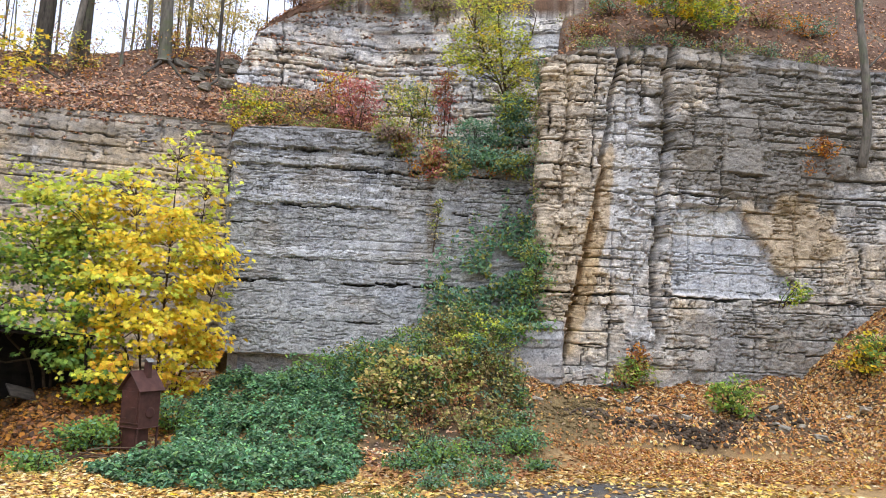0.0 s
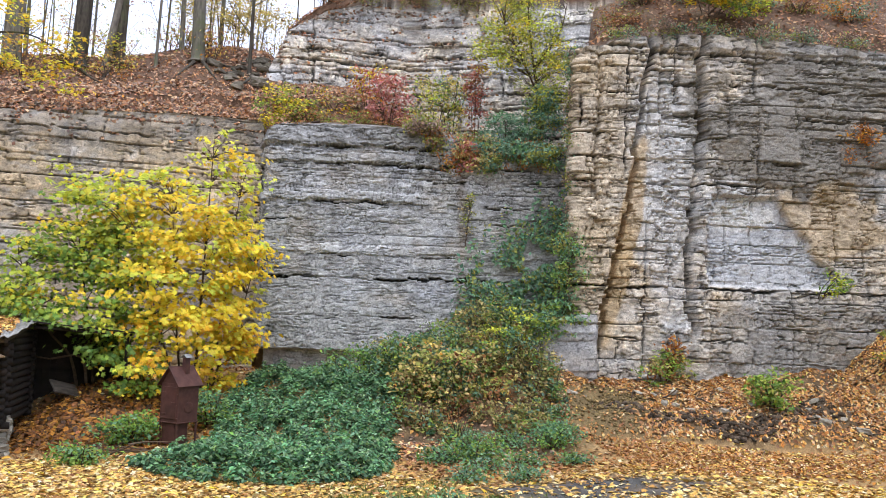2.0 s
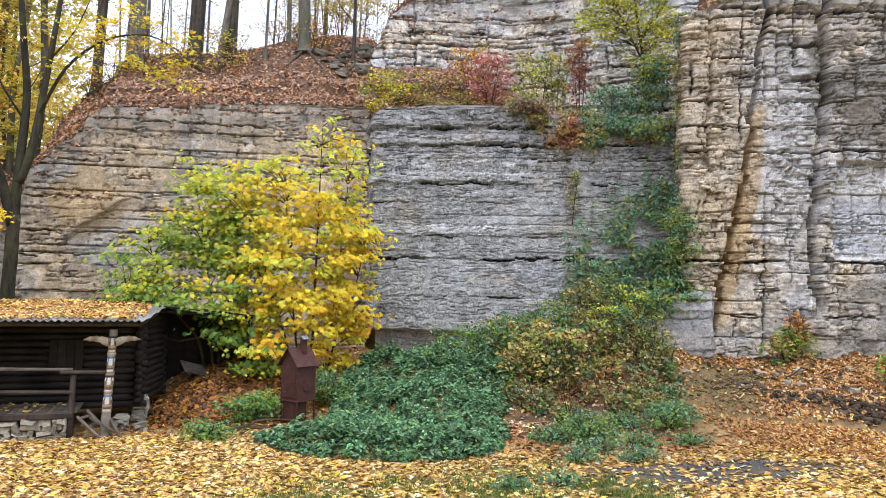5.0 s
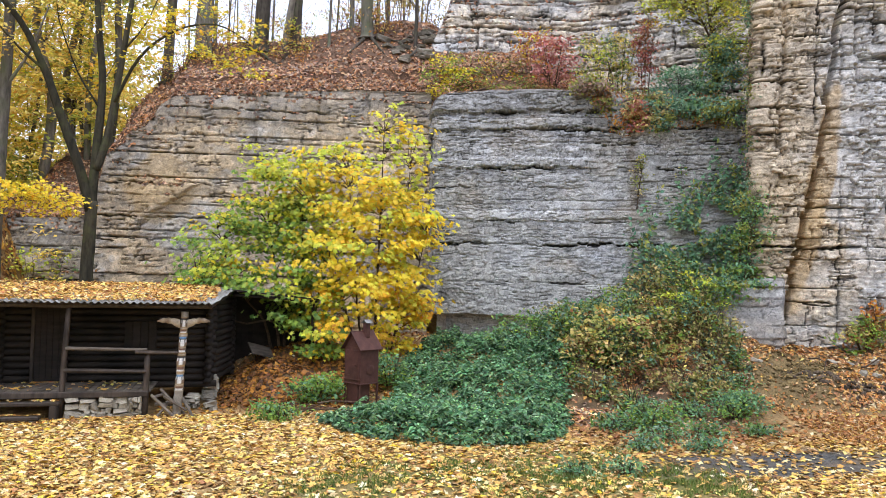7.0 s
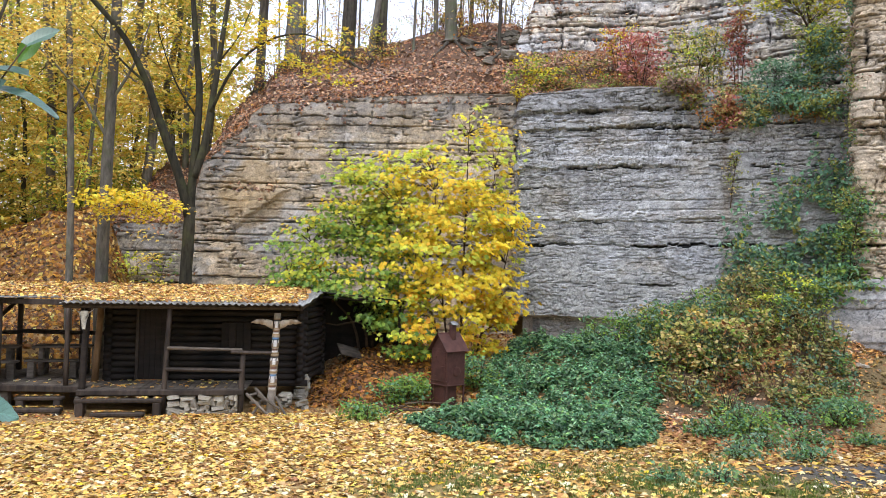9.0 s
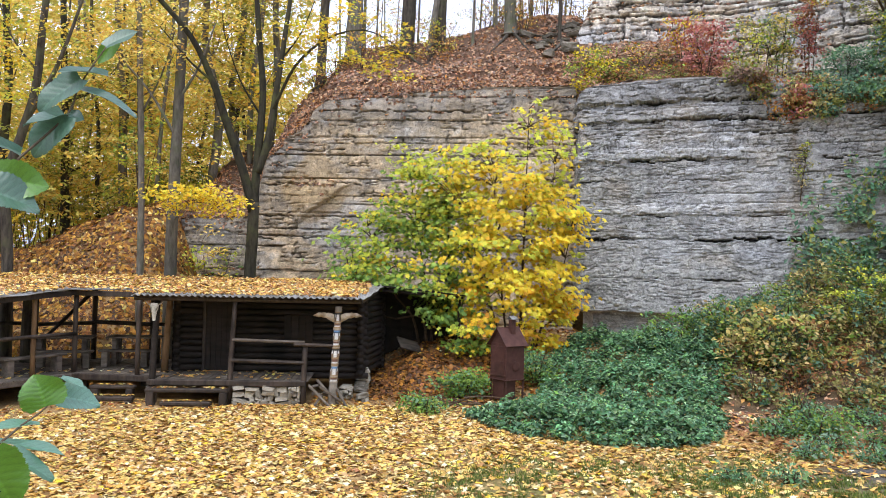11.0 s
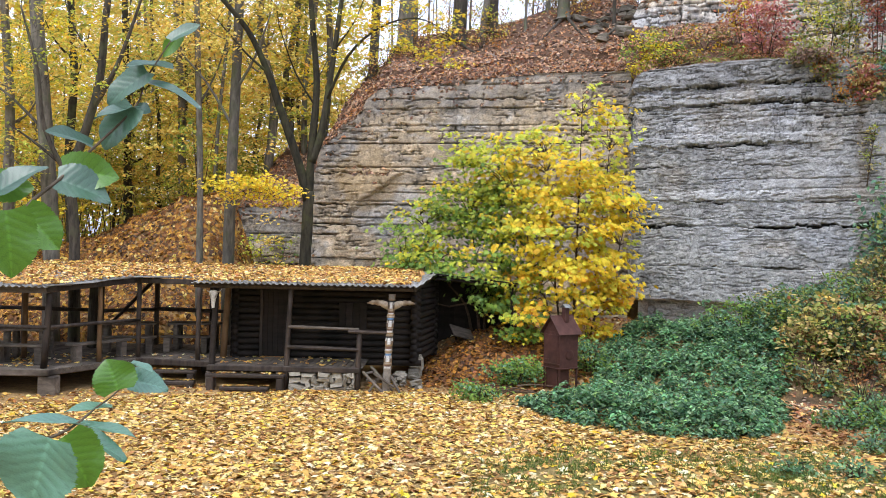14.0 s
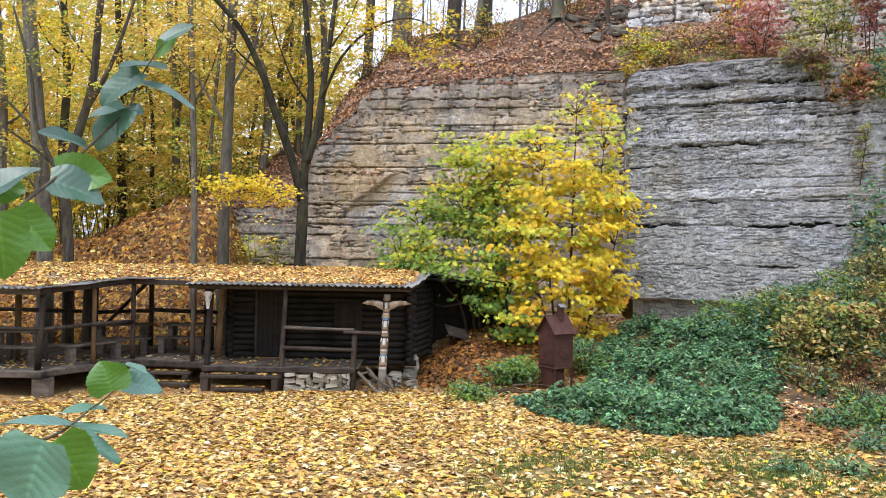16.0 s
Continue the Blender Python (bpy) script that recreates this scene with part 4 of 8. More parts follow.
for x, y, w in ((-8.9, 17.32, 0.4), (-11.6, 17.4, 0.36), (-7.6, 19.5, 0.25), (-8.9, 20.5, 0.3), (-11.6, 20.5, 0.3), (-5.6, 18.6, 0.2), (-6.6, 21.5, 0.25), (-13.5, 17.4, 0.3)):
    part("stump", Build().box((w, 0.26, 0.62), Matrix.Translation((x, y, 0.12)), 0.02), GREYWOOD, deck, "grey stump", back)

# the open shelter beside the cabin
sh_at = Vector((-9.5, 20.0, 0.0))
back = Matrix.Translation(-sh_at)
shelter = thing("open_shelter", "open timber picnic shelter with pole rails and leafy roof", "shelter", Matrix.Translation(sh_at))
sh_z = lambda y: 2.47 + (y - 17.0) * 0.083


def shelter_east(y):
    return -8.80 + (y - 17.0) * 0.47 if y < 19.25 else -5.98


sheet_roof("roof", -14.2, lambda y: y * 0 - 14.2, shelter_east, 17.0, 22.8, sh_z, shelter, sh_at)
SH_POSTS = [(-8.98, 17.32, 0.075, DARKWOOD), (-11.6, 17.32, 0.07, DARKWOOD), (-8.33, 18.55, 0.06, TANWOOD), (-7.76, 19.5, 0.062, DARKWOOD), (-6.12, 19.16, 0.062, DARKWOOD), (-5.55, 18.55, 0.075, LOG),
            (-5.62, 19.85, 0.085, TANWOOD), (-8.35, 22.3, 0.075, DARKWOOD), (-10.15, 22.2, 0.07, DARKWOOD), (-12.2, 22.2, 0.07, DARKWOOD), (-6.75, 22.3, 0.06, DARKWOOD), (-10.35, 18.9, 0.07, TANWOOD)]
for k, (x, y, r, m) in enumerate(SH_POSTS):
    lean = 0.05 if k in (0, 5, 6) else 0.0
    foot = 0.0 if k == 5 else DECK
    part("post", bar((x - lean, y, foot), (x + lean, y, sh_z(y) - 0.03), r, r * 0.93, 10, k, 0.1, 0.006), m, shelter, m=back, smooth=True)
part("big_post", bar((-9.75, 21.4, 0.0), (-9.7, 21.4, sh_z(21.4)), 0.21, 0.2, 12, 31, 0.12), BARK, shelter, "thick barked tree post", back)
for k, (a, b, r) in enumerate((((-14.1, 17.3, 1.55), (-8.95, 17.27, 1.53), 0.05), ((-9.0, 17.25, 1.53), (-7.72, 19.45, 1.56), 0.047), ((-14.1, 22.25, 1.6), (-10.1, 22.2, 1.58), 0.06), ((-10.2, 22.2, 1.55), (-8.3, 22.25, 1.62), 0.06),
                               ((-8.4, 22.25, 1.66), (-5.5, 22.25, 1.58), 0.06))):
    part("rail", bar(a, b, r, r * 0.9, 8, k + 50, 0.12, 0.01), DARKWOOD, shelter, m=back, smooth=True)
part("brace", bar((-8.3, 22.2, 2.6), (-9.85, 22.1, 0.95), 0.06, 0.05, 8, 60), DARKWOOD, shelter, m=back, smooth=True)
for a, b in (((-14.1, 17.2, sh_z(17.2) - 0.11), (-8.9, 17.2, sh_z(17.2) - 0.11)), ((-8.92, 17.15, sh_z(17.15) - 0.09), (-7.7, 19.5, sh_z(19.5) - 0.09)), ((-7.75, 19.45, sh_z(19.4) - 0.1), (-5.95, 19.2, sh_z(19.2) - 0.1)), ((-14.1, 22.3, sh_z(22.3) - 0.1), (-5.5, 22.3, sh_z(22.3) - 0.1))):
    part("roof_beam", plank(a, b, 0.09, 0.13, 0.01), GREYWOOD if a[0] < -10 and a[1] < 18 else DARKWOOD, shelter, m=back)


def picnic_table(m, wide=1.5, label="weathered plank picnic table with stump legs"):
    t = thing("picnic_table", label, "table", m, "picnic tables in the shelter")
    for k in range(4):
        part("board", Build().box((wide, 0.17, 0.045), Matrix.Translation((0, -0.27 + k * 0.18, 0.74))), GREYWOOD, t)
    for x in (-wide * 0.36, wide * 0.36):
        for y in (-0.2, 0.2):
            part("leg", Build().box((0.13, 0.13, 0.72), Matrix.Translation((x, y, 0.36)), 0.015), GREYWOOD, t)
        part("batten", Build().box((0.09, 0.62, 0.05), Matrix.Translation((x, 0, 0.695))), GREYWOOD, t)
    return t


def bench(m, wide=1.6):
    t = thing("bench", "weathered plank bench on two blocks", "bench", m, "benches in the shelter")
    part("seat", Build().box((wide, 0.28, 0.055), Matrix.Translation((0, 0, 0.43)), 0.012), GREYWOOD, t)
    for x in (-wide * 0.38, wide * 0.38):
        part("leg", Build().box((0.16, 0.24, 0.4), Matrix.Translation((x, 0, 0.2)), 0.015), GREYWOOD, t)
    return t


picnic_table(pose(-10.15, 18.75, DECK, 0, 0, 0), 1.2)
picnic_table(pose(-8.6, 20.9, DECK, 0, 0, 12), 1.5)
picnic_table(pose(-6.85, 21.3, DECK, 0, 0, 4), 1.4)
bench(pose(-8.5, 18.95, DECK, 0, 0, 62), 1.7)
bench(pose(-11.1, 18.2, DECK, 0, 0, 0), 1.5)
bench(pose(-9.95, 17.95, DECK, 0, 0, 0), 1.3)
bench(pose(-6.9, 20.6, DECK, 0, 0, 4), 1.3)
bench(pose(-8.3, 20.2, DECK, 0, 0, 12), 1.4)

# steps
for k, (x0, x1, y, z, h) in enumerate(((-5.62, -3.72, 18.24, 0.38, 0.09), (-5.2, -4.05, 17.98, 0.12, 0.09), (-7.1, -6.05, 18.85, 0.35, 0.08), (-7.0, -6.0, 18.6, 0.12, 0.10))):
    st = thing("wooden_step", "dark weathered beam step before the deck", "step", Matrix.Translation(((x0 + x1) / 2, y, 0)), "steps up to the deck")
    part("tread", Build().box((x1 - x0, 0.2, h), Matrix.Translation((0, 0, z)), 0.02), DARKWOOD, st)
    for x in (-1, 1):
        part("block", Build().box((0.16, 0.2, z - h / 2 + 0.05), Matrix.Translation((x * ((x1 - x0) / 2 - 0.12), 0, (z - h / 2 - 0.05) / 2)), 0.012), DARKWOOD, st)

# dry stone plinth under the porch
plinth = thing("stone_plinth", "low dry stone wall of pale rubble under the porch", "stone wall", Matrix.Translation((-2.85, 18.56, 0)))


def rubble(seed, material=STONE):
    rnd = random.Random(seed)
    bm = bmesh.new()
    bmesh.ops.create_cube(bm, size=1)
    bmesh.ops.bevel(bm, geom=bm.edges[:], offset=0.16, segments=1, affect="EDGES")
    for v in bm.verts:
        v.co += Vector((rnd.uniform(-1, 1), rnd.uniform(-1, 1), rnd.uniform(-1, 1))) * 0.12
    b = Build()
    bm.verts.index_update()
    b.add([v.co[:] for v in bm.verts], [[v.index for v in f.verts] for f in bm.faces])
    bm.free()
    return b.mesh("stone", material)


RUBBLE = [rubble(s) for s in range(9)]
DARK_RUBBLE = [rubble(s, DARKSTONE) for s in range(20, 24)]


def rubble_wall(parent, x0, x1, rows, seed, y=0.0, deep=0.3):
    rnd = random.Random(seed)
    z = -0.02
    for h in rows:
        x = x0
        while x < x1 - 0.03:
            w = min(rnd.choice([0.1, 0.14, 0.2, 0.27, 0.38]), x1 - x)
            ob = part("stone", rnd.choice(RUBBLE), STONE, parent)
            ob.matrix_basis = Matrix.Translation((x + w / 2, y + rnd.uniform(-0.04, 0.04), z + h / 2 + rnd.uniform(-0.02, 0.02))) @ Euler((rnd.uniform(-0.1, 0.1), rnd.uniform(-0.3, 0.3), rnd.uniform(-0.15, 0.15))).to_matrix().to_4x4() @ Matrix.Diagonal((w * rnd.uniform(0.85, 1.12), deep, h * rnd.uniform(0.7, 1.55), 1))
            x += w
        z += h


rubble_wall(plinth, -0.82, 0.78, (0.13, 0.09, 0.15, 0.11), 3)
plinth2 = thing("stone_pier", "small pier of stacked flat stones under the cabin corner", "stone pier", Matrix.Translation((-0.95, 19.4, 0)))
rubble_wall(plinth2, -0.25, 0.08, (0.08, 0.07, 0.09, 0.07, 0.08), 5, 0, 0.4)
pale = thing("stone_block", "pale stone block at the cabin corner", "stone", Matrix.Translation((-0.62, 19.2, 0)))
rubble_wall(pale, -0.16, 0.16, (0.12, 0.14), 8, 0, 0.3)
plinth3 = thing("stone_footing", "rough stone footing along the cabin's side wall", "stone wall", pose(-0.72, 21.2, 0.1, 0, 0, 90))
rubble_wall(plinth3, -1.1, 1.3, (0.16, 0.15, 0.14, 0.12), 11, -0.05, 0.3)

# a fallen trestle of grey poles beside the totem
trestle = thing("broken_trestle", "small broken trestle of grey poles", "trestle", Matrix.Translation((-1.45, 18.35, 0)))
for k, (a, b) in enumerate((((-0.42, 0, 0.52), (0.1, -0.15, 0.03)), ((-0.25, 0.2, 0.62), (0.3, 0.1, 0.06)), ((-0.4, 0.05, 0.45), (-0.15, 0.25, 0.5)), ((-0.1, 0, 0.33), (0.2, 0.25, 0.36)), ((0.0, 0.1, 0.4), (-0.3, -0.05, 0.0)), ((0.25, 0.1, 0.42), (0.5, -0.12, 0.02)), ((-0.35, 0.1, 0.3), (0.2, 0.15, 0.24)), ((-0.15, -0.1, 0.5), (0.35, 0.0, 0.15)))):
    part("pole", bar(a, b, 0.035, 0.03, 8, k + 90), GREYWOOD, trestle)

# the carved pole, one plain mesh
rnd = random.Random(8)
tb = Build()


def carving(z, off):
    """Paint on the pole at a height and a turn off its front: brown wood with stacked faces in white, black and a little blue."""
    wood, white, black, blue, red = (0.20, 0.14, 0.10), (0.66, 0.66, 0.66), (0.03, 0.03, 0.035), (0.12, 0.25, 0.48), (0.14, 0.07, 0.05)
    if z < 0.60 or z > 2.30:
        return (0.25, 0.22, 0.19)
    face = (z - 0.60) % 0.43 / 0.43
    if 0.62 < face < 0.78:
        return black if 0.3 < off < 0.65 else white if off < 1.3 else wood
    if 0.78 <= face < 0.90:
        return blue if off < 0.8 and z < 2.15 and (z < 1.1 or z > 1.8) else black
    if 0.42 < face < 0.62:
        return white if off < 0.28 else wood
    if 0.18 < face < 0.30:
        return red if off < 0.6 else wood
    if 0.10 < face <= 0.18:
        return white if off < 0.8 else black
    return (0.30, 0.20, 0.10) if int(z * 40) % 3 else (0.42, 0.37, 0.31)


z, sides, verts, faces, tint = 0.0, 24, [], [], []
levels = np.linspace(0, 2.42, 110)
for i, z in enumerate(levels):
    r = 0.105 - 0.010 * z + 0.006 * math.sin(z * 11) * step01(0.5, 0.8, z) + 0.005 * math.sin(z * 31)
    for k in range(sides):
        a = 2 * math.pi * k / sides
        nose = 0.035 * max(0.0, math.cos(a + math.pi / 2)) ** 4 * (0.5 + 0.5 * math.sin(z * 8.5)) * float(step01(0.5, 0.8, z))
        verts.append(((r + nose) * math.cos(a) + z * 0.045, (r + nose) * math.sin(a), z))
        off = abs((a + math.pi / 2 + math.pi) % (2 * math.pi) - math.pi)
        tint.append(carving(z, off))
for i in range(len(levels) - 1):
    for k in range(sides):
        k2 = (k + 1) % sides
        faces.append((i * sides + k, i * sides + k2, (i + 1) * sides + k2, (i + 1) * sides + k))
n0 = len(verts)
for side in (-1, 1):
    n0 = len(verts)
    for j in range(9):
        f = j / 8
        x = 0.095 + side * (0.08 + 0.50 * f)
        mid, half = 2.14 + 0.05 * math.sin(f * 3.1) + 0.06 * f, 0.085 * (1 - f) ** 0.45 + 0.012 - 0.03 * (j % 2) * (1 - 0.6 * f) * (j > 2)
        for y in (-0.115, -0.085):
            for s in (1, -1):
                verts.append((x, y, mid + s * half))
                tint.append((0.25, 0.18, 0.12) if j > 3 and j % 3 else (0.40, 0.33, 0.25))
    for j in range(8):
        a = n0 + j * 4
        for q in ((0, 1, 5, 4), (2, 6, 7, 3), (0, 4, 6, 2), (1, 3, 7, 5)):
            faces.append(tuple(a + t for t in q))
WOODPAINT = tinted("carved_painted_wood", 0.7, 30.0, 0.3, 0.004)
thing("totem_pole", "carved wooden totem pole with outspread wings, weathered paint", "totem pole", pose(-1.32, 18.48, -0.03), data=soup("totem_pole", verts, faces, WOODPAINT, np.array(tint), True))

# a bleached skull on the post
sv, sf, stint = [], [], []
profile = [(0.0, 0.035, 0.03), (0.08, 0.045, 0.04), (0.2, 0.06, 0.05), (0.28, 0.09, 0.07), (0.36, 0.105, 0.07), (0.42, 0.07, 0.05)]
for i, (h, wx, wy) in enumerate(profile):
    for k in range(10):
        a = 2 * math.pi * k / 10
        sv.append((wx * math.cos(a), -0.05 + wy * math.sin(a), h))
        # eye sockets: the dark of the hollows is painted on
        stint.append((0.08, 0.07, 0.06) if (i == 3 and k in (6, 9)) else (0.62, 0.6, 0.55))
for i in range(len(profile) - 1):
    for k in range(10):
        k2 = (k + 1) % 10
        sf.append((i * 10 + k, i * 10 + k2, i * 10 + 10 + k2, i * 10 + 10 + k))
for side in (-1, 1):
    n0 = len(sv)
    for j in range(5):
        f = j / 4
        for k in range(4):
            a = math.pi / 2 * k
            r = 0.022 * (1 - f) + 0.004
            sv.append((side * (0.08 + 0.13 * f), -0.05 + r * math.cos(a), 0.38 + 0.09 * f * f + r * math.sin(a)))
            stint.append((0.4, 0.36, 0.3))
    for j in range(4):
        for k in range(4):
            k2 = (k + 1) % 4
            sf.append((n0 + j * 4 + k, n0 + j * 4 + k2, n0 + j * 4 + 4 + k2, n0 + j * 4 + 4 + k))
thing("skull_ornament", "bleached horned skull nailed to a dark post", "ornament", pose(-5.53, 18.44, 1.98), data=soup("skull_ornament", sv, sf, WOODPAINT, np.array(stint), True))

# tarpaulin-grey slab leaning in the dark beside the cabin
slab = thing("leaning_slab", "grey weathered board leaning beside the cabin", "slab", pose(0.62, 22.4, 1.12, 35, 15, 30))
part("board", Build().box((0.75, 0.5, 0.05), Matrix(), 0.015), GREYWOOD, slab)

# ---- smoke oven ----
oven_at = Vector((3.0, 19.05, 0.12))
oven = thing("smoke_oven", "rust-brown sheet-metal smoke oven with a chimney", "smoke oven", Matrix.Translation(oven_at) @ pose(0, 0, 0, 0, 0, 33))
S, B0, B1 = 0.60, 0.52, 1.42
part("body", Build().box((S, S, B1 - B0), Matrix.Translation((0, 0, (B0 + B1) / 2)), 0.006), RUST, oven)
part("rim", Build().box((S + 0.05, S + 0.05, 0.025), Matrix.Translation((0, 0, B0 - 0.005)), 0.004), RUST, oven)
gable = Build()
gx, gy2, gz, rz = S / 2 - 0.004, S / 2 - 0.004, B1 - 0.01, B1 + 0.35
gable.add([(-gx, -gy2, gz), (-gx, gy2, gz), (-gx, 0, rz), (gx, -gy2, gz), (gx, gy2, gz), (gx, 0, rz)], [(0, 2, 1), (3, 4, 5), (0, 1, 4, 3), (0, 3, 5, 2), (1, 2, 5, 4)])
part("gable", gable, RUST, oven)
slope = math.degrees(math.atan2(0.36, S / 2))
roof_len = math.hypot(0.36, S / 2) + 0.11
for s in (-1, 1):
    m = pose(0, 0, B1 + 0.375) @ pose(0, 0, 0, s * -slope) @ pose(0, s * roof_len / 2, 0)
    part("roof_panel", Build().box((S + 0.16, roof_len, 0.016), m, 0.003), RUST, oven)
part("ridge_cap", Build().tube([(-S / 2 - 0.08, 0, B1 + 0.378), (S / 2 + 0.08, 0, B1 + 0.378)], [0.014, 0.014], 8), RUST, oven)
flue = part("chimney", Build().box((0.13, 0.13, 0.36), Matrix.Translation((0.06, -0.09, B1 + 0.4)), 0.006), RUST, oven)
capb = Build()
for s in (-1, 1):
    capb.box((0.2, 0.13, 0.012), pose(0.06, -0.09 + s * 0.05, B1 + 0.625) @ pose(0, 0, 0, -s * 38), 0.002)
part("chimney_cap", capb, SHEET, flue, "bare grey metal cap")
odoor = part("door", Build().box((0.018, S - 0.1, B1 - B0 - 0.16), Matrix.Translation((-S / 2 - 0.009, 0, (B0 + B1) / 2)), 0.004), RUST, oven)
for z in (B0 + 0.2, B1 - 0.22):
    part("hinge", Build().box((0.012, 0.16, 0.03), Matrix.Translation((-S / 2 - 0.023, 0.16, z)), 0.003), RUST, odoor)
part("latch", Build().tube([(-S / 2 - 0.03, -0.2, 0.98), (-S / 2 - 0.05, -0.12, 0.98)], [0.012, 0.012], 6), RUST, odoor)
part("crossbar", Build().box((0.02, S + 0.02, 0.03), Matrix.Translation((-S / 2 - 0.012, 0, B0 + 0.1)), 0.003), RUST, oven)
part("vent_disc", Build().lathe([(0.13, 0), (0.13, 0.012), (0.1, 0.02)], pose(0.02, -S / 2, 0.85, 90), 20), RUST, oven)
part("firebox", Build().box((0.4, 0.42, 0.5), Matrix.Translation((-0.08, 0.02, 0.26)), 0.006), RUST, oven)
for x in (-1, 1):
    for y in (-1, 1):
        part("leg", Build().box((0.04, 0.04, B0 + 0.12), Matrix.Translation((x * (S / 2 - 0.02), y * (S / 2 - 0.02), (B0 - 0.12) / 2)), 0.004), RUST, oven)

# ---- leaves ----


def leaf_shape(points, droop):
    """A leaf as a fan round its middle: outline points for one half, mirrored."""
    half = [(r * math.cos(math.radians(a)), r * math.sin(math.radians(a))) for a, r in points]
    rim = half + [(-x, y) for x, y in half[::-1] if abs(x) > 1e-6]
    v = [(0, 0, 0.0)] + [(x, y, -droop * (x * x + y * y)) for x, y in rim]
    n = len(rim)
    return np.array(v), np.array([(0, 1 + i, 1 + (i + 1) % n) for i in range(n)])


MAPLE_FLAT = leaf_shape([(-90, 0.3), (-18, 0.66), (12, 0.4), (42, 0.9), (66, 0.48), (90, 1.0)], 0.2)
MAPLE = leaf_shape([(-90, 0.25), (-50, 0.34), (-14, 0.66), (14, 0.42), (40, 0.88), (66, 0.48), (90, 1.0)], 0.22)
OVAL = (np.array([(0, -0.85, -0.1), (0.5, 0, 0.12), (0, 0.95, -0.15), (-0.5, 0, 0.12)]), np.array([(0, 1, 2), (0, 2, 3)]))
TOOTH = leaf_shape([(-90, 0.7), (-45, 0.62), (0, 0.55), (45, 0.62), (90, 1.0)], 0.25)
CURL = (np.array([(0, -0.8, 0.3), (0.6, -0.1, 0.0), (0.35, 0.6, 0.35), (0, 0.95, 0.1), (-0.5, 0.35, 0.3), (-0.6, -0.2, 0.05)]), np.array([(0, 1, 2), (0, 2, 3), (0, 3, 4), (0, 4, 5)]))


def leaf_mesh(name, at, normal, size, tint, shape=OVAL, seed=0, material=LEAF):
    """Leaves at their places, each turned at random round its normal."""
    g = np.random.default_rng(seed)
    at, normal, tint = np.asarray(at, float), np.asarray(normal, float), np.asarray(tint, float)
    n = len(at)
    normal = normal / np.linalg.norm(normal, axis=1, keepdims=True)
    any_way = g.normal(size=(n, 3))
    a = np.cross(normal, any_way)
    a /= np.linalg.norm(a, axis=1, keepdims=True)
    b = np.cross(normal, a)
    sv, sf = shape
    size = np.broadcast_to(size, (n,))[:, None, None]
    stretch = g.uniform(0.8, 1.15, (n, 1, 1))
    v = at[:, None] + size * (sv[None, :, 0:1] * a[:, None] * stretch + sv[None, :, 1:2] * b[:, None] + sv[None, :, 2:3] * normal[:, None])
    f = sf[None] + (np.arange(n) * len(sv))[:, None, None]
    t = np.repeat(tint, len(sv), 0)
    return soup(name, v.reshape(-1, 3), f.reshape(-1, 3), material, np.clip(t, 0.004, 0.9))


def tilted(g, n, spread, lean=(0, 0, 1)):
    return np.array(lean) + g.normal(size=(n, 3)) * spread


def colours(g, n, palette, jitter=0.12):
    p = np.array(palette)
    c = p[g.integers(0, len(p), n)]
    return c * (1 + g.normal(size=(n, 1)) * jitter) * (1 + g.normal(size=(n, 3)) * jitter * 0.35)


YELLOW = [(0.84, 0.62, 0.04), (0.85, 0.66, 0.06), (0.80, 0.51, 0.03), (0.76, 0.62, 0.06), (0.68, 0.60, 0.06), (0.74, 0.50, 0.03)]
LIME = [(0.56, 0.60, 0.07), (0.44, 0.52, 0.07), (0.64, 0.62, 0.07)]
GREEN = [(0.17, 0.30, 0.06), (0.22, 0.35, 0.06), (0.29, 0.41, 0.07), (0.13, 0.24, 0.06)]
FRESH = [(0.20, 0.33, 0.06), (0.28, 0.40, 0.07), (0.35, 0.45, 0.07), (0.13, 0.24, 0.05), (0.42, 0.47, 0.08)]
NETTLE = [(0.12, 0.26, 0.13), (0.17, 0.33, 0.17), (0.07, 0.16, 0.08), (0.19, 0.33, 0.12), (0.23, 0.38, 0.21)]
IVY = [(0.12, 0.25, 0.16), (0.18, 0.31, 0.20), (0.10, 0.19, 0.12), (0.25, 0.37, 0.23)]
OLIVE = [(0.30, 0.32, 0.08), (0.22, 0.27, 0.07), (0.38, 0.36, 0.09)]
BANK = [(0.50, 0.25, 0.12), (0.60, 0.35, 0.20), (0.36, 0.16, 0.08), (0.46, 0.20, 0.08), (0.22, 0.10, 0.06), (0.66, 0.44, 0.28), (0.16, 0.08, 0.05)]
TALUS = [(0.66, 0.36, 0.13), (0.76, 0.50, 0.22), (0.52, 0.25, 0.10), (0.36, 0.17, 0.08), (0.80, 0.62, 0.38), (0.24, 0.12, 0.07), (0.70, 0.33, 0.08), (0.62, 0.27, 0.07)]
SLOPE = [(0.52, 0.25, 0.035), (0.36, 0.15, 0.03), (0.16, 0.065, 0.022), (0.66, 0.36, 0.06), (0.08, 0.04, 0.02), (0.44, 0.19, 0.03), (0.24, 0.10, 0.03)]
DRY = [(0.27, 0.19, 0.15), (0.35, 0.25, 0.19), (0.20, 0.15, 0.12), (0.42, 0.28, 0.19)]
PALE_YELLOW = [(0.74, 0.62, 0.20), (0.66, 0.52, 0.14), (0.70, 0.50, 0.12), (0.56, 0.48, 0.14)]
WOODS = [(0.88, 0.63, 0.13), (0.88, 0.70, 0.20), (0.84, 0.54, 0.09), (0.82, 0.67, 0.16), (0.72, 0.47, 0.09)]
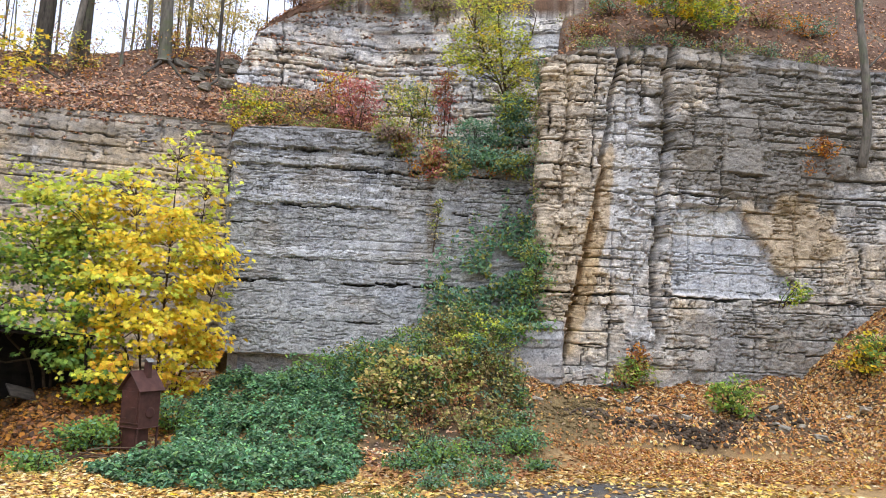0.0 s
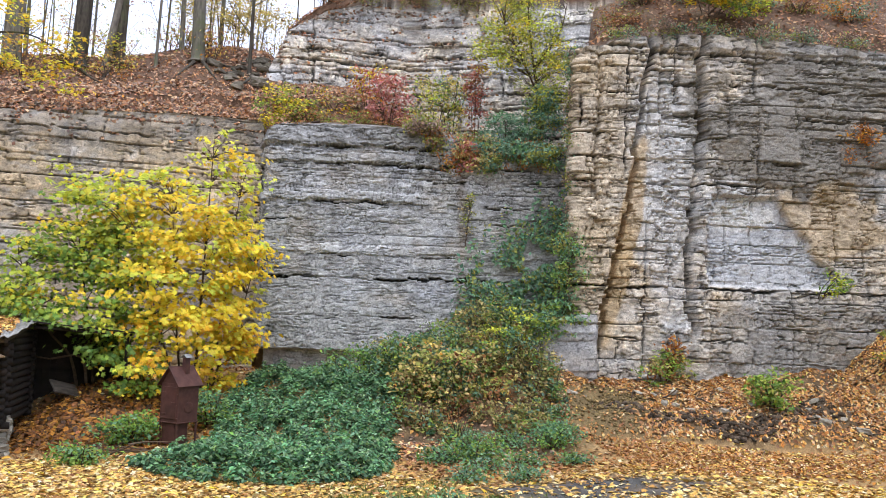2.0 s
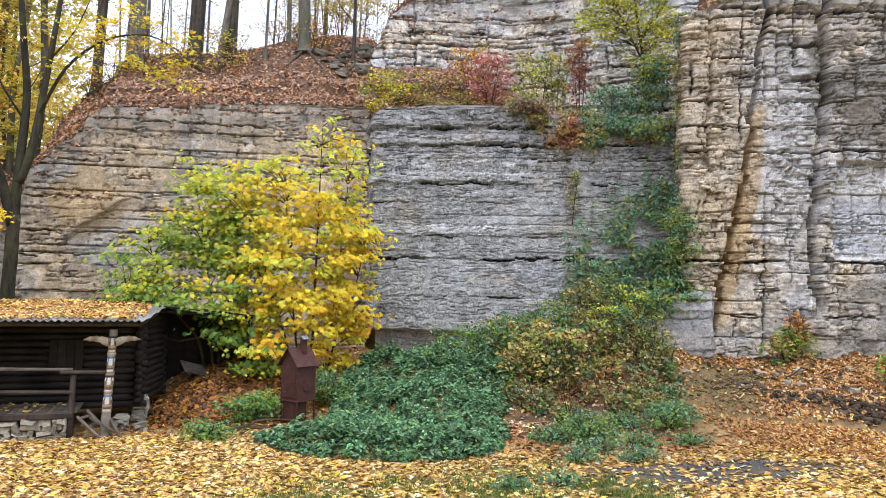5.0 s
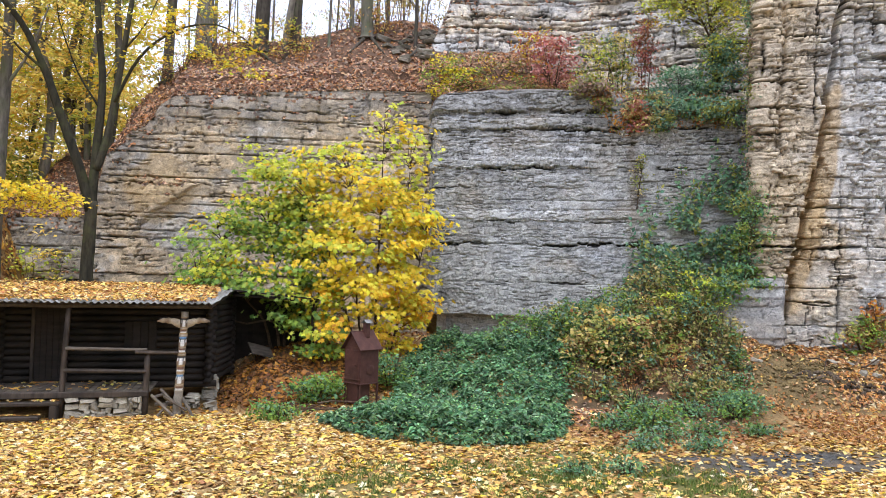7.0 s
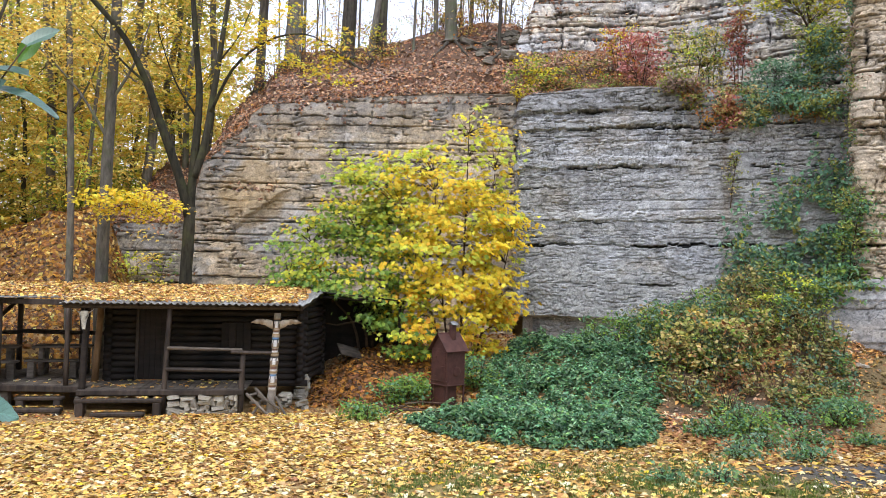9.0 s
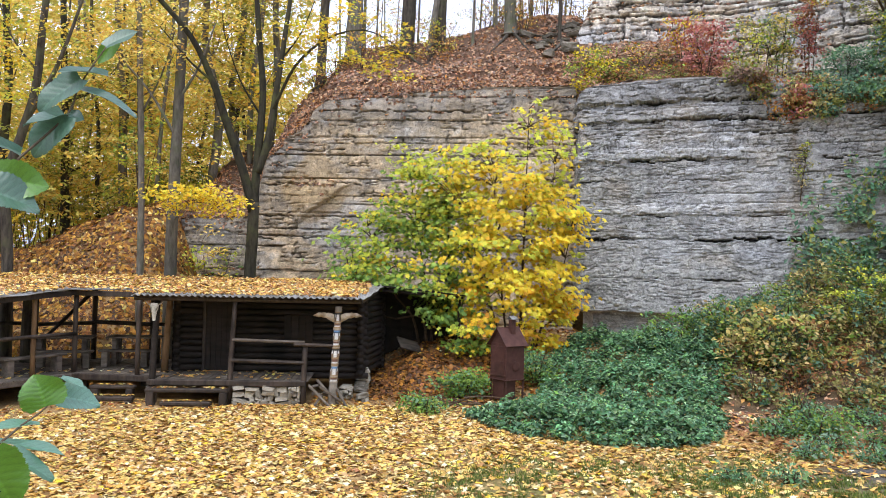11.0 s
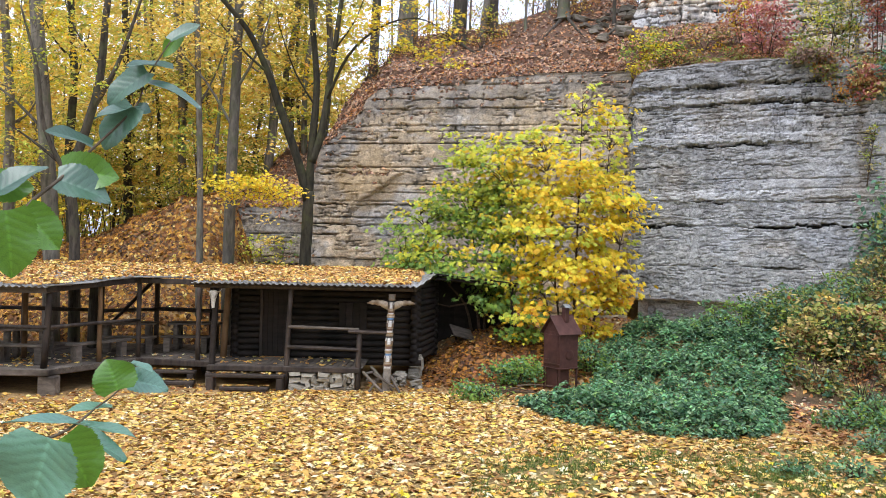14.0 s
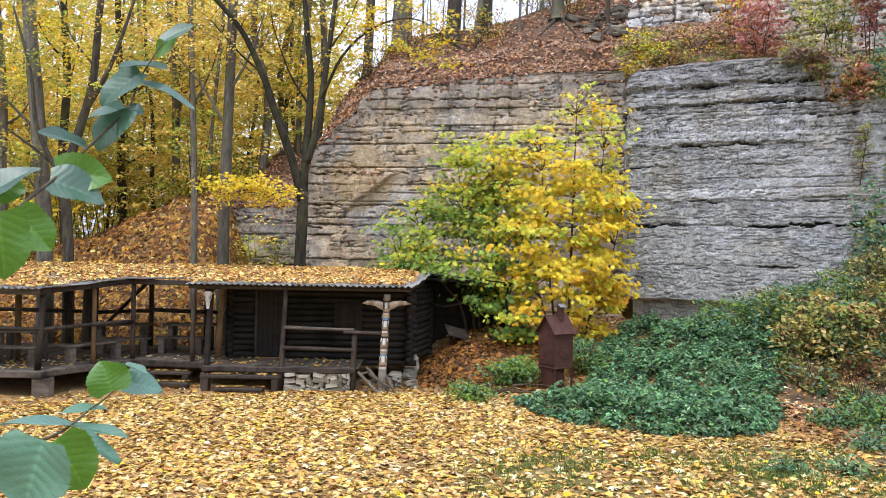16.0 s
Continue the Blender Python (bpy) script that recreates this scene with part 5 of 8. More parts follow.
DUST = [(0.52, 0.42, 0.16), (0.42, 0.35, 0.14), (0.62, 0.48, 0.20), (0.34, 0.32, 0.11)]
RED = [(0.52, 0.16, 0.13), (0.44, 0.12, 0.12), (0.58, 0.24, 0.16), (0.48, 0.20, 0.18)]
ORANGE = [(0.62, 0.27, 0.04), (0.52, 0.20, 0.035), (0.66, 0.36, 0.05), (0.42, 0.15, 0.04)]
BROWN = [(0.30, 0.14, 0.05), (0.24, 0.10, 0.04), (0.38, 0.19, 0.07), (0.42, 0.17, 0.07)]
GOLD = [(0.88, 0.64, 0.16), (0.90, 0.72, 0.24), (0.84, 0.52, 0.12), (0.90, 0.77, 0.42), (0.72, 0.40, 0.11), (0.50, 0.26, 0.09), (0.92, 0.84, 0.56), (0.80, 0.56, 0.28), (0.44, 0.22, 0.07), (0.90, 0.68, 0.16), (0.86, 0.54, 0.14), (0.78, 0.42, 0.10)]
MAT = [(0.56, 0.33, 0.09), (0.66, 0.42, 0.12), (0.40, 0.21, 0.06), (0.74, 0.52, 0.18), (0.27, 0.145, 0.05), (0.78, 0.60, 0.29)]
RUSSET = [(0.62, 0.34, 0.09), (0.70, 0.44, 0.13), (0.52, 0.25, 0.07), (0.42, 0.19, 0.06), (0.74, 0.52, 0.22), (0.32, 0.15, 0.06)]


class Plant:
    """Stems, twigs and sprays of leaves that grow into one thing."""

    def __init__(self, seed):
        self.g = np.random.default_rng(seed)
        self.rnd = random.Random(seed)
        self.at, self.nm, self.sz, self.ti = [], [], [], []
        self.wood, self.limbs, self.lines = Build(), [], []

    def limb(self, pts, r0, r1, sides=7):
        """A stem through some points, smoothed, tapering."""
        pts = [Vector(p) for p in pts]
        fine = []
        for i in range(len(pts) - 1):
            p0, p1, p2, p3 = pts[max(i - 1, 0)], pts[i], pts[i + 1], pts[min(i + 2, len(pts) - 1)]
            for k in range(4):
                t = k / 4
                fine.append(0.5 * (2 * p1 + (p2 - p0) * t + (2 * p0 - 5 * p1 + 4 * p2 - p3) * t * t + (3 * p1 - p0 - 3 * p2 + p3) * t**3))
        fine.append(pts[-1])
        n = len(fine)
        radii = [r0 + (r1 - r0) * (i / (n - 1)) ** 0.8 for i in range(n)]
        self.limbs.append((fine, radii, sides))
        self.lines += fine
        return self

    def twig(self, tip, r=0.014, reach=None):
        """A twig from the nearest lower stem to the tip."""
        tip = Vector(tip)
        best = min(self.lines, key=lambda p: (p - tip).length + 1.2 * max(0, p.z - tip.z + 0.25)) if self.lines else tip - Vector((0, 0, 0.5))
        span = (best - tip).length
        mid = best.lerp(tip, 0.5) + Vector((0, 0, 0.10 * span)) + Vector([self.rnd.uniform(-1, 1) for _ in range(3)]) * 0.06 * span
        self.wood.tube([best, best.lerp(mid, 0.55) + Vector((0, 0, 0.02)), mid, tip], [r, r * 0.8, r * 0.6, r * 0.3], 4, cap=False)
        return self

    def spray(self, at, count, wide, high, size, palette, lean=(0, 0, 1), spread=0.55, jitter=0.14):
        at = np.asarray(at, float)
        g = self.g
        p = g.normal(size=(count, 3)) * np.array([wide, wide, high]) * 0.55
        self.at.append(at + p)
        self.nm.append(tilted(g, count, spread, lean))
        self.sz.append(size * g.uniform(0.65, 1.25, count))
        self.ti.append(colours(g, count, palette, jitter))
        return self

    def finish(self, name, label, category, base, bark=TWIG, shape=OVAL, group="", crown="crown", trunk="trunk"):
        base = Vector(base)
        back = Matrix.Translation(-base)
        ob = thing(name, label, category, Matrix.Translation(base), group)
        for i, (pts, radii, sides) in enumerate(self.limbs):
            part(trunk if i == 0 else "limb", Build().tube(pts, radii, sides, 0.10, i), bark, ob, m=back, smooth=True)
        if self.wood.v:
            tagged(part("twig_mass", self.wood, TWIG if bark is PALE_BARK else bark, ob, m=back), kind="stuff")
        if self.at:
            me = leaf_mesh(crown, np.concatenate(self.at), np.concatenate(self.nm), np.concatenate(self.sz), np.concatenate(self.ti), shape, int(self.g.integers(1e6)))
            tagged(part(crown, me, LEAF, ob, m=back), kind="stuff")
        return ob


def egg(g, n, c, r, hollow=0.35):
    """Places within an ellipsoid, more of them towards its skin."""
    d = g.normal(size=(n, 3))
    d /= np.linalg.norm(d, axis=1, keepdims=True)
    return np.array(c) + d * (hollow + (1 - hollow) * g.random((n, 1)) ** 0.6) * np.array(r)


def gz(x, y):
    return float(ground(np.array([float(x)]), np.array([float(y)]))[0])


# the yellow maple before the corner of the faces
p = Plant(11)
for k, (dx, top, tx, ty) in enumerate(((0.0, 8.3, 4.1, 22.7), (-0.25, 6.3, 3.0, 22.4), (0.25, 6.6, 4.9, 22.6), (-0.4, 5.0, 2.2, 21.8), (0.35, 4.6, 5.3, 22.0))):
    p.limb([(3.9 + dx, 22.4, 0.5), (3.9 + dx * 2.0, 22.4, 2.0), (0.5 * (3.9 + dx * 2 + tx), 0.5 * (22.4 + ty), top * 0.62), (tx, ty, top)], 0.06 if k == 0 else 0.045, 0.010)
g = p.g
pts = np.concatenate([egg(g, 46, (3.6, 22.0, 3.6), (1.7, 1.4, 2.0)), egg(g, 30, (4.9, 22.0, 4.3), (0.95, 0.9, 1.5)), egg(g, 30, (2.5, 21.7, 4.2), (1.1, 0.9, 1.2)), egg(g, 34, (3.4, 22.3, 6.0), (1.2, 1.0, 1.0)), egg(g, 24, (4.6, 22.4, 6.3), (0.85, 0.8, 1.5)), egg(g, 9, (4.2, 22.6, 8.2), (0.7, 0.6, 0.8)), egg(g, 14, (2.6, 22.4, 7.0), (0.9, 0.5, 0.5)), egg(g, 8, (4.9, 22.5, 7.7), (0.35, 0.3, 0.6)), egg(g, 44, (3.2, 21.5, 2.2), (1.8, 1.1, 1.2)), egg(g, 20, (5.0, 22.0, 3.6), (0.7, 0.9, 2.2)), egg(g, 14, (4.6, 21.9, 2.0), (0.8, 0.7, 0.9)), egg(g, 20, (1.6, 22.4, 6.2), (1.2, 0.6, 0.8))])
for q in pts:
    if q[2] < 0.7:
        continue
    p.twig(q)
    out = np.array([q[0] - 3.8, q[1] - 22.3, 0]) * 0.22
    west = step01(3.4, 1.4, q[0] + 0.3 * (q[2] - 3))
    pal = LIME if p.rnd.random() < 0.15 + 0.6 * float(west) or (q[2] > 6.2 and p.rnd.random() < 0.5) else YELLOW
    if q[2] < 2.9 and p.rnd.random() < 0.2:
        pal = [(0.82, 0.52, 0.03), (0.76, 0.40, 0.03), (0.66, 0.33, 0.03), (0.86, 0.60, 0.04)]
    reach = p.rnd.uniform(0.3, 0.62)
    p.spray(q, int((26 if q[2] < 6.5 else 15) * reach / 0.45), reach, p.rnd.uniform(0.06, 0.2), 0.12, pal, (out[0] + p.rnd.uniform(-0.5, 0.5), out[1] - 0.7, 0.9), 0.45)
p.finish("maple_tree", "slender young maple with bright yellow autumn leaves", "tree", (3.9, 22.4, gz(3.9, 22.4)), shape=MAPLE_FLAT)

# the greener tree beside it
p = Plant(12)
for k, (dx, top, tx, ty) in enumerate(((0.0, 6.6, 0.5, 23.3), (0.3, 6.0, 1.7, 23.1), (-0.3, 4.6, -0.7, 22.8), (0.45, 4.2, 2.3, 22.4), (-0.15, 3.2, -1.2, 22.5))):
    p.limb([(1.3 + dx, 22.9, 0.6), (1.25 + dx * 1.8, 22.9, 1.9), (0.5 * (1.3 + dx * 1.8 + tx), 0.5 * (22.9 + ty), top * 0.6), (tx, ty, top)], 0.055, 0.010)
g = p.g
pts = np.concatenate([egg(g, 66, (0.8, 22.6, 3.2), (1.9, 1.2, 1.6)), egg(g, 26, (-0.6, 22.6, 4.4), (1.0, 0.9, 0.9)), egg(g, 40, (0.7, 22.9, 5.2), (1.3, 0.9, 1.1)), egg(g, 34, (1.9, 22.8, 5.0), (1.0, 0.9, 1.2)), egg(g, 10, (0.5, 23.0, 6.7), (0.8, 0.5, 0.6)), egg(g, 16, (-1.1, 22.5, 3.3), (0.8, 0.7, 0.5)), egg(g, 34, (2.0, 21.9, 1.6), (1.3, 0.9, 0.8)), egg(g, 10, (-0.5, 22.0, 3.0), (0.7, 0.5, 0.5)), egg(g, 36, (1.3, 22.3, 3.0), (1.6, 0.8, 1.6)), egg(g, 18, (1.5, 22.4, 5.8), (1.2, 0.7, 0.8)), egg(g, 12, (0.5, 21.9, 2.0), (1.0, 0.5, 0.5))])
for q in pts:
    if q[2] < 0.8 or q[2] < np.interp(q[0], [-1.0, 0.6, 1.5, 2.2], [2.9, 2.5, 1.7, 0.8]):
        continue
    p.twig(q)
    out = np.array([q[0] - 1.0, q[1] - 22.8, 0]) * 0.2
    r = p.rnd.random()
    pal = (GREEN + FRESH[:2] if q[2] < 3.6 else FRESH) if r < 0.78 - 0.11 * (q[2] - 3) else LIME if r < 0.9 else YELLOW
    reach = p.rnd.uniform(0.3, 0.66)
    p.spray(q, int(22 * reach / 0.45), reach, p.rnd.uniform(0.06, 0.2), 0.108, pal, (out[0] + p.rnd.uniform(-0.5, 0.5), out[1] - 0.7, 0.9), 0.45)
p.finish("young_tree", "bushy young tree turning from green to yellow", "tree", (1.3, 22.9, gz(1.3, 22.9)), shape=MAPLE_FLAT)


def shrub(name, label, c, r, sprays, leaves, size, palettes, seed, stems=5, wide=0.28, high=0.12, shape=OVAL, spread=0.6, lean=(0, -0.35, 1), category="shrub", foot=None, hollow=0.2, bark=TWIG):
    """Stems fan out from the foot into an uneven crown."""
    p = Plant(seed)
    c, r = np.array(c, float), np.array(r, float)
    if foot is None:
        foot = (c[0], c[1], gz(c[0], c[1]) - 0.03)
        if foot[2] < c[2] - r[2] - 1.2:
            foot = (c[0] + 0.1, c[1] + 0.55, c[2] - 0.5 * r[2])
    for k in range(stems):
        a = 2 * math.pi * k / stems + p.rnd.uniform(-0.4, 0.4)
        tip = c + np.array([math.cos(a) * r[0] * 0.6, math.sin(a) * r[1] * 0.6, r[2] * p.rnd.uniform(0.2, 0.85)])
        f = np.array(foot) + np.array([math.cos(a), math.sin(a), 0]) * 0.08
        p.limb([f, f * 0.6 + tip * 0.4 + np.array([0, 0, 0.12]), tip], 0.022, 0.006, 5)
    for q in egg(p.g, sprays, c, r, hollow):
        p.twig(q, 0.008)
        p.spray(q, leaves, wide, high, size, p.rnd.choice(palettes), lean, spread)
    return p.finish(name, label, category, foot, bark, shape, trunk="stem")


# bramble and saplings below the grey face
shrub("bramble_bush", "tangled bramble with yellow, green and bronze leaves", (9.5, 18.3, 1.7), (1.4, 0.9, 1.1), 130, 15, 0.068, [PALE_YELLOW + DUST, DUST + BROWN, OLIVE, DUST + OLIVE, DUST + BROWN[:2], PALE_YELLOW + ORANGE[:1] + DUST, GREEN[:2] + OLIVE], 21, 9, shape=TOOTH)
shrub("bramble_bush", "dark green bramble with a few yellow leaves", (10.9, 18.8, 1.9), (1.1, 0.7, 0.95), 84, 16, 0.065, [IVY, OLIVE, GREEN + OLIVE, DUST, DUST + BROWN], 20, 6, shape=TOOTH)
shrub("bramble_bush", "brown and green bramble over the steep soil of the mound", (11.0, 18.0, 1.35), (0.9, 0.6, 0.6), 44, 18, 0.075, [BROWN, OLIVE, IVY, PALE_YELLOW + BROWN], 18, 7)
shrub("bramble_bush", "dry reddish-brown bramble hollow below the yellow leaves", (9.7, 17.5, 0.85), (0.8, 0.5, 0.4), 34, 20, 0.05, [BROWN, BROWN, BANK[2:5]], 19, 7)
shrub("bramble_bush", "sprawling bramble with bronze and green leaves over bare soil", (11.2, 17.0, 0.55), (0.8, 0.6, 0.4), 30, 20, 0.055, [IVY, BROWN, BROWN, GREEN[3:] + IVY], 22, 7)
shrub("elder_bush", "dense dark green leafy bush below the grey face", (8.2, 20.6, 1.55), (1.6, 1.2, 0.9), 120, 28, 0.065, [NETTLE, GREEN, IVY], 23, 7)
shrub("elder_bush", "dark green bush at the foot of the grey face", (10.9, 20.3, 2.1), (1.5, 1.0, 1.2), 120, 28, 0.06, [NETTLE, IVY, GREEN, OLIVE], 24, 7)
shrub("elder_bush", "green bush with some yellow leaves on the slope", (12.3, 19.2, 2.4), (1.3, 0.9, 1.2), 100, 28, 0.06, [IVY, OLIVE, GREEN, LIME], 25, 6)
shrub("nettle_clump", "low clump of green nettles among fallen leaves", (11.3, 15.6, 0.45), (0.8, 0.5, 0.35), 40, 24, 0.055, [NETTLE, GREEN], 26, 5)
shrub("nettle_clump", "low clump of green nettles at the edge of the path", (5.6, 12.0, 0.10), (0.32, 0.25, 0.12), 13, 16, 0.05, [NETTLE], 27, 5)
for k, (x, y, r) in enumerate(((8.5, 14.2, 0.5), (9.7, 14.5, 0.55), (7.7, 13.5, 0.5), (11.0, 14.3, 0.4), (8.9, 13.2, 0.3), (10.3, 15.9, 0.5), (9.2, 16.4, 0.4), (11.8, 16.1, 0.5), (12.4, 17.0, 0.4), (8.1, 15.3, 0.4))):
    shrub("nettle_clump", "low dark nettles straggling towards the path", (x, y, gz(x, y) + 0.14), (r, r * 0.7, 0.18), 22, 18, 0.05, [NETTLE, IVY, GREEN[3:]], 290 + k, 5)
shrub("nettle_clump", "small green nettles beside the path", (6.5, 11.9, 0.10), (0.25, 0.2, 0.12), 10, 16, 0.05, [NETTLE], 28, 5)
shrub("nettle_clump", "low green nettles below the bramble", (9.0, 15.4, 0.3), (0.9, 0.5, 0.3), 44, 24, 0.055, [NETTLE, GREEN], 29, 5)
shrub("small_shrub", "green shrub with a bronze top below the tall face", (16.9, 17.6, 1.95), (1.15, 0.45, 0.55), 50, 16, 0.08, [GREEN, OLIVE, FRESH, BROWN, DUST], 30, 6)
shrub("small_shrub", "orange-brown sprig above the green shrub below the tall face", (17.3, 17.7, 2.5), (0.3, 0.25, 0.4), 16, 16, 0.075, [ORANGE, BROWN], 37, 3, foot=(17.2, 17.7, 1.7))
shrub("small_shrub", "small fresh green shrub among fallen leaves", (18.4, 14.9, gz(18.4, 14.9) + 0.5), (0.85, 0.55, 0.62), 40, 16, 0.085, [GREEN, FRESH, FRESH + OLIVE], 31, 6)
shrub("small_shrub", "yellow and green shrub on the leafy bank", (22.8, 13.6, gz(22.8, 13.6) + 0.5), (1.2, 0.7, 0.75), 56, 16, 0.09, [YELLOW[:3], GREEN, OLIVE, GOLD[:3] + ORANGE], 32, 6)
shrub("small_shrub", "small yellow shrub growing from the face", (21.6, 15.2, 4.6), (0.3, 0.3, 0.45), 16, 18, 0.07, [LIME, GREEN], 33, 3, foot=(21.7, 15.8, 4.2))
shrub("weed_clump", "straggling green weeds beside the smoke oven", (1.9, 19.4, 0.45), (0.8, 0.6, 0.38), 44, 22, 0.07, [NETTLE, GREEN], 34, 6)
shrub("weed_clump", "green weeds behind the smoke oven", (3.9, 19.9, 0.8), (0.6, 0.5, 0.5), 40, 24, 0.06, [NETTLE, GREEN], 35, 5)
shrub("weed_clump", "low green weeds on the leafy ground", (0.9, 17.6, 0.22), (0.6, 0.4, 0.24), 28, 20, 0.06, [NETTLE, GREEN], 36, 5)

# shrubs on the shelf above the grey face
shrub("shelf_shrub", "yellow and green shrub on the rock shelf", (6.9, 25.3, 10.2), (1.1, 0.7, 0.9), 90, 22, 0.07, [OLIVE, LIME, YELLOW[:2], GREEN], 41, 5)
shrub("shelf_shrub", "orange and brown shrub on the rock shelf", (8.6, 25.3, 10.5), (1.5, 0.7, 1.1), 70, 16, 0.06, [OLIVE, BANK, ORANGE[:1] + YELLOW[:1], OLIVE], 42, 5)
shrub("red_shrub", "crimson dogwood shrub on the rock shelf", (10.2, 24.2, 10.8), (0.95, 0.6, 1.1), 84, 20, 0.07, [RED, [(0.62, 0.30, 0.28), (0.56, 0.24, 0.22)], [(0.60, 0.26, 0.25), (0.52, 0.22, 0.18)], BANK[:2] + ORANGE[:1]], 43, 6)
shrub("red_shrub", "orange-red shrub on the rock shelf", (9.9, 25.2, 11.7), (0.7, 0.5, 0.7), 36, 20, 0.07, [ORANGE, YELLOW[:2], RED], 44, 4)
shrub("olive_shrub", "olive-green shrub on the rock shelf", (11.9, 23.7, 10.6), (1.3, 0.7, 1.4), 96, 20, 0.06, [OLIVE, LIME, GREEN, PALE_YELLOW], 45, 6)
shrub("olive_shrub", "grey-green shrub against the upper face", (12.6, 23.9, 11.2), (1.2, 0.6, 1.2), 70, 18, 0.06, [IVY, OLIVE, PALE_YELLOW], 46, 4)
shrub("red_shrub", "slender dusky red sapling on the shelf", (13.3, 23.4, 11.3), (0.45, 0.4, 1.3), 46, 20, 0.065, [RED, BROWN], 47, 3)
shrub("ivy_mass", "dark green ivy mass spilling over the shelf", (13.6, 21.4, 9.5), (1.1, 0.7, 0.8), 90, 28, 0.06, [IVY, NETTLE, IVY], 48, 5, lean=(-0.3, -0.7, 0.6), hollow=0.1)
shrub("ivy_mass", "dark ivy and bramble in the corner of the shelf", (14.6, 20.9, 10.2), (0.8, 0.6, 1.2), 80, 26, 0.06, [IVY, IVY, OLIVE], 54, 4, lean=(-0.3, -0.7, 0.6), hollow=0.1)
shrub("ivy_mass", "ragged ivy trailing down from the shelf", (14.0, 20.9, 8.7), (1.3, 0.35, 0.6), 60, 24, 0.055, [IVY, OLIVE, BROWN], 55, 4, lean=(-0.3, -0.9, 0.3), hollow=0.1)
shrub("ivy_mass", "ivy and bronze bramble hanging over the edge", (12.1, 21.9, 8.6), (1.2, 0.5, 0.7), 80, 22, 0.055, [IVY, BROWN, OLIVE, ORANGE], 49, 5, lean=(-0.3, -0.8, 0.4))
p = Plant(50)
p.limb([(15.2, 22.0, 9.4), (14.9, 21.8, 11.2), (14.5, 21.7, 13.0), (14.2, 21.6, 15.2)], 0.09, 0.02)
p.limb([(14.9, 21.8, 11.2), (13.9, 21.4, 12.3), (13.1, 21.2, 13.2)], 0.05, 0.012)
p.limb([(14.7, 21.7, 12.2), (15.4, 21.3, 13.3), (15.6, 21.1, 14.4)], 0.05, 0.012)
for q in np.concatenate([egg(p.g, 130, (14.0, 21.5, 13.7), (1.7, 1.1, 1.7), 0.15), egg(p.g, 90, (14.7, 21.2, 12.1), (1.4, 0.9, 1.4), 0.15), egg(p.g, 60, (13.0, 21.5, 12.4), (0.9, 0.7, 0.9), 0.15), egg(p.g, 40, (14.9, 21.0, 10.6), (1.0, 0.6, 0.8), 0.15)]):
    p.twig(q, 0.010)
    p.spray(q, 26, 0.30, 0.16, 0.062, p.rnd.choice([LIME, LIME, OLIVE, LIME, OLIVE, YELLOW[3:]]), (-0.2, -0.4, 1), 0.6)
p.finish("birch_sapling", "airy yellow-green sapling on the rock shelf", "tree", (15.2, 22.0, 9.4))
shrub("overhanging_bush", "yellow and green bush hanging over the tall face's brow", (19.0, 17.4, 14.5), (2.7, 0.9, 0.8), 150, 24, 0.085, [LIME, GREEN, YELLOW[:3], OLIVE], 51, 5, foot=(19.8, 18.6, 13.6))
shrub("overhanging_bush", "dry brown bush on the brow", (16.6, 19.6, 13.4), (1.1, 0.8, 0.7), 60, 20, 0.05, [BROWN, OLIVE, BROWN], 52, 5)
shrub("orange_bush", "orange-leaved bush at the top of the bank", (23.2, 15.4, 9.3), (0.7, 0.5, 0.8), 36, 20, 0.075, [ORANGE, BROWN], 53, 4, foot=(23.4, 16.4, 8.8))

for k, (x, y, rx, rz, pals) in enumerate(((9.0, 27.0, 1.0, 0.35, [DRY, BANK]), (10.6, 26.7, 1.2, 0.55, [DRY, OLIVE]), (12.2, 26.2, 1.2, 0.7, [DRY, BANK, OLIVE]), (13.8, 25.2, 1.2, 0.7, [OLIVE, DRY]), (15.4, 24.0, 1.2, 0.8, [OLIVE, DRY, LIME]))):
    zt = float(upper_top(near_line(np.array([x]), np.array([y]), UPPER)[1])[0])
    shrub("brow_shrub", "dry russet shrub on the brow of the upper face", (x, y + 0.3, zt + 0.45), (rx, 0.6, rz), 60, 20, 0.06, pals, 700 + k, 5, foot=(x, y + 0.7, zt + 0.15))
for k, (x, y) in enumerate(((16.3, 18.9), (17.6, 18.3), (19.0, 17.7), (20.4, 17.0), (21.8, 16.4), (23.2, 15.8))):
    zt = float(east_top(near_line(np.array([x]), np.array([y]), EAST)[1])[0])
    shrub("brow_shrub", "dry brown grass and bramble hanging over the tall face's brow", (x, y - 0.15, zt + 0.2), (0.8, 0.5, 0.32), 44, 20, 0.05, [DRY, OLIVE, IVY, DRY], 720 + k, 5, foot=(x + 0.2, y + 0.45, zt + 0.2), lean=(-0.3, -0.7, 0.5))
for k, (x, y, rx, pals) in enumerate(((16.4, 20.6, 1.3, [BROWN, OLIVE, BANK]), (18.0, 19.9, 1.2, [BROWN, IVY, OLIVE]), (19.6, 19.2, 1.2, [OLIVE, IVY, BROWN]), (21.4, 18.4, 1.3, [IVY, BROWN]), (23.2, 17.6, 1.3, [BROWN, BANK, OLIVE]), (24.8, 16.8, 1.3, [BROWN, ORANGE[:1], IVY]))):
    shrub("slope_shrub", "dry dark bramble on the slope above the tall face", (x, y, gz(x, y) + 0.35), (rx, 0.7, 0.5), 56, 18, 0.06, pals, 760 + k, 6)
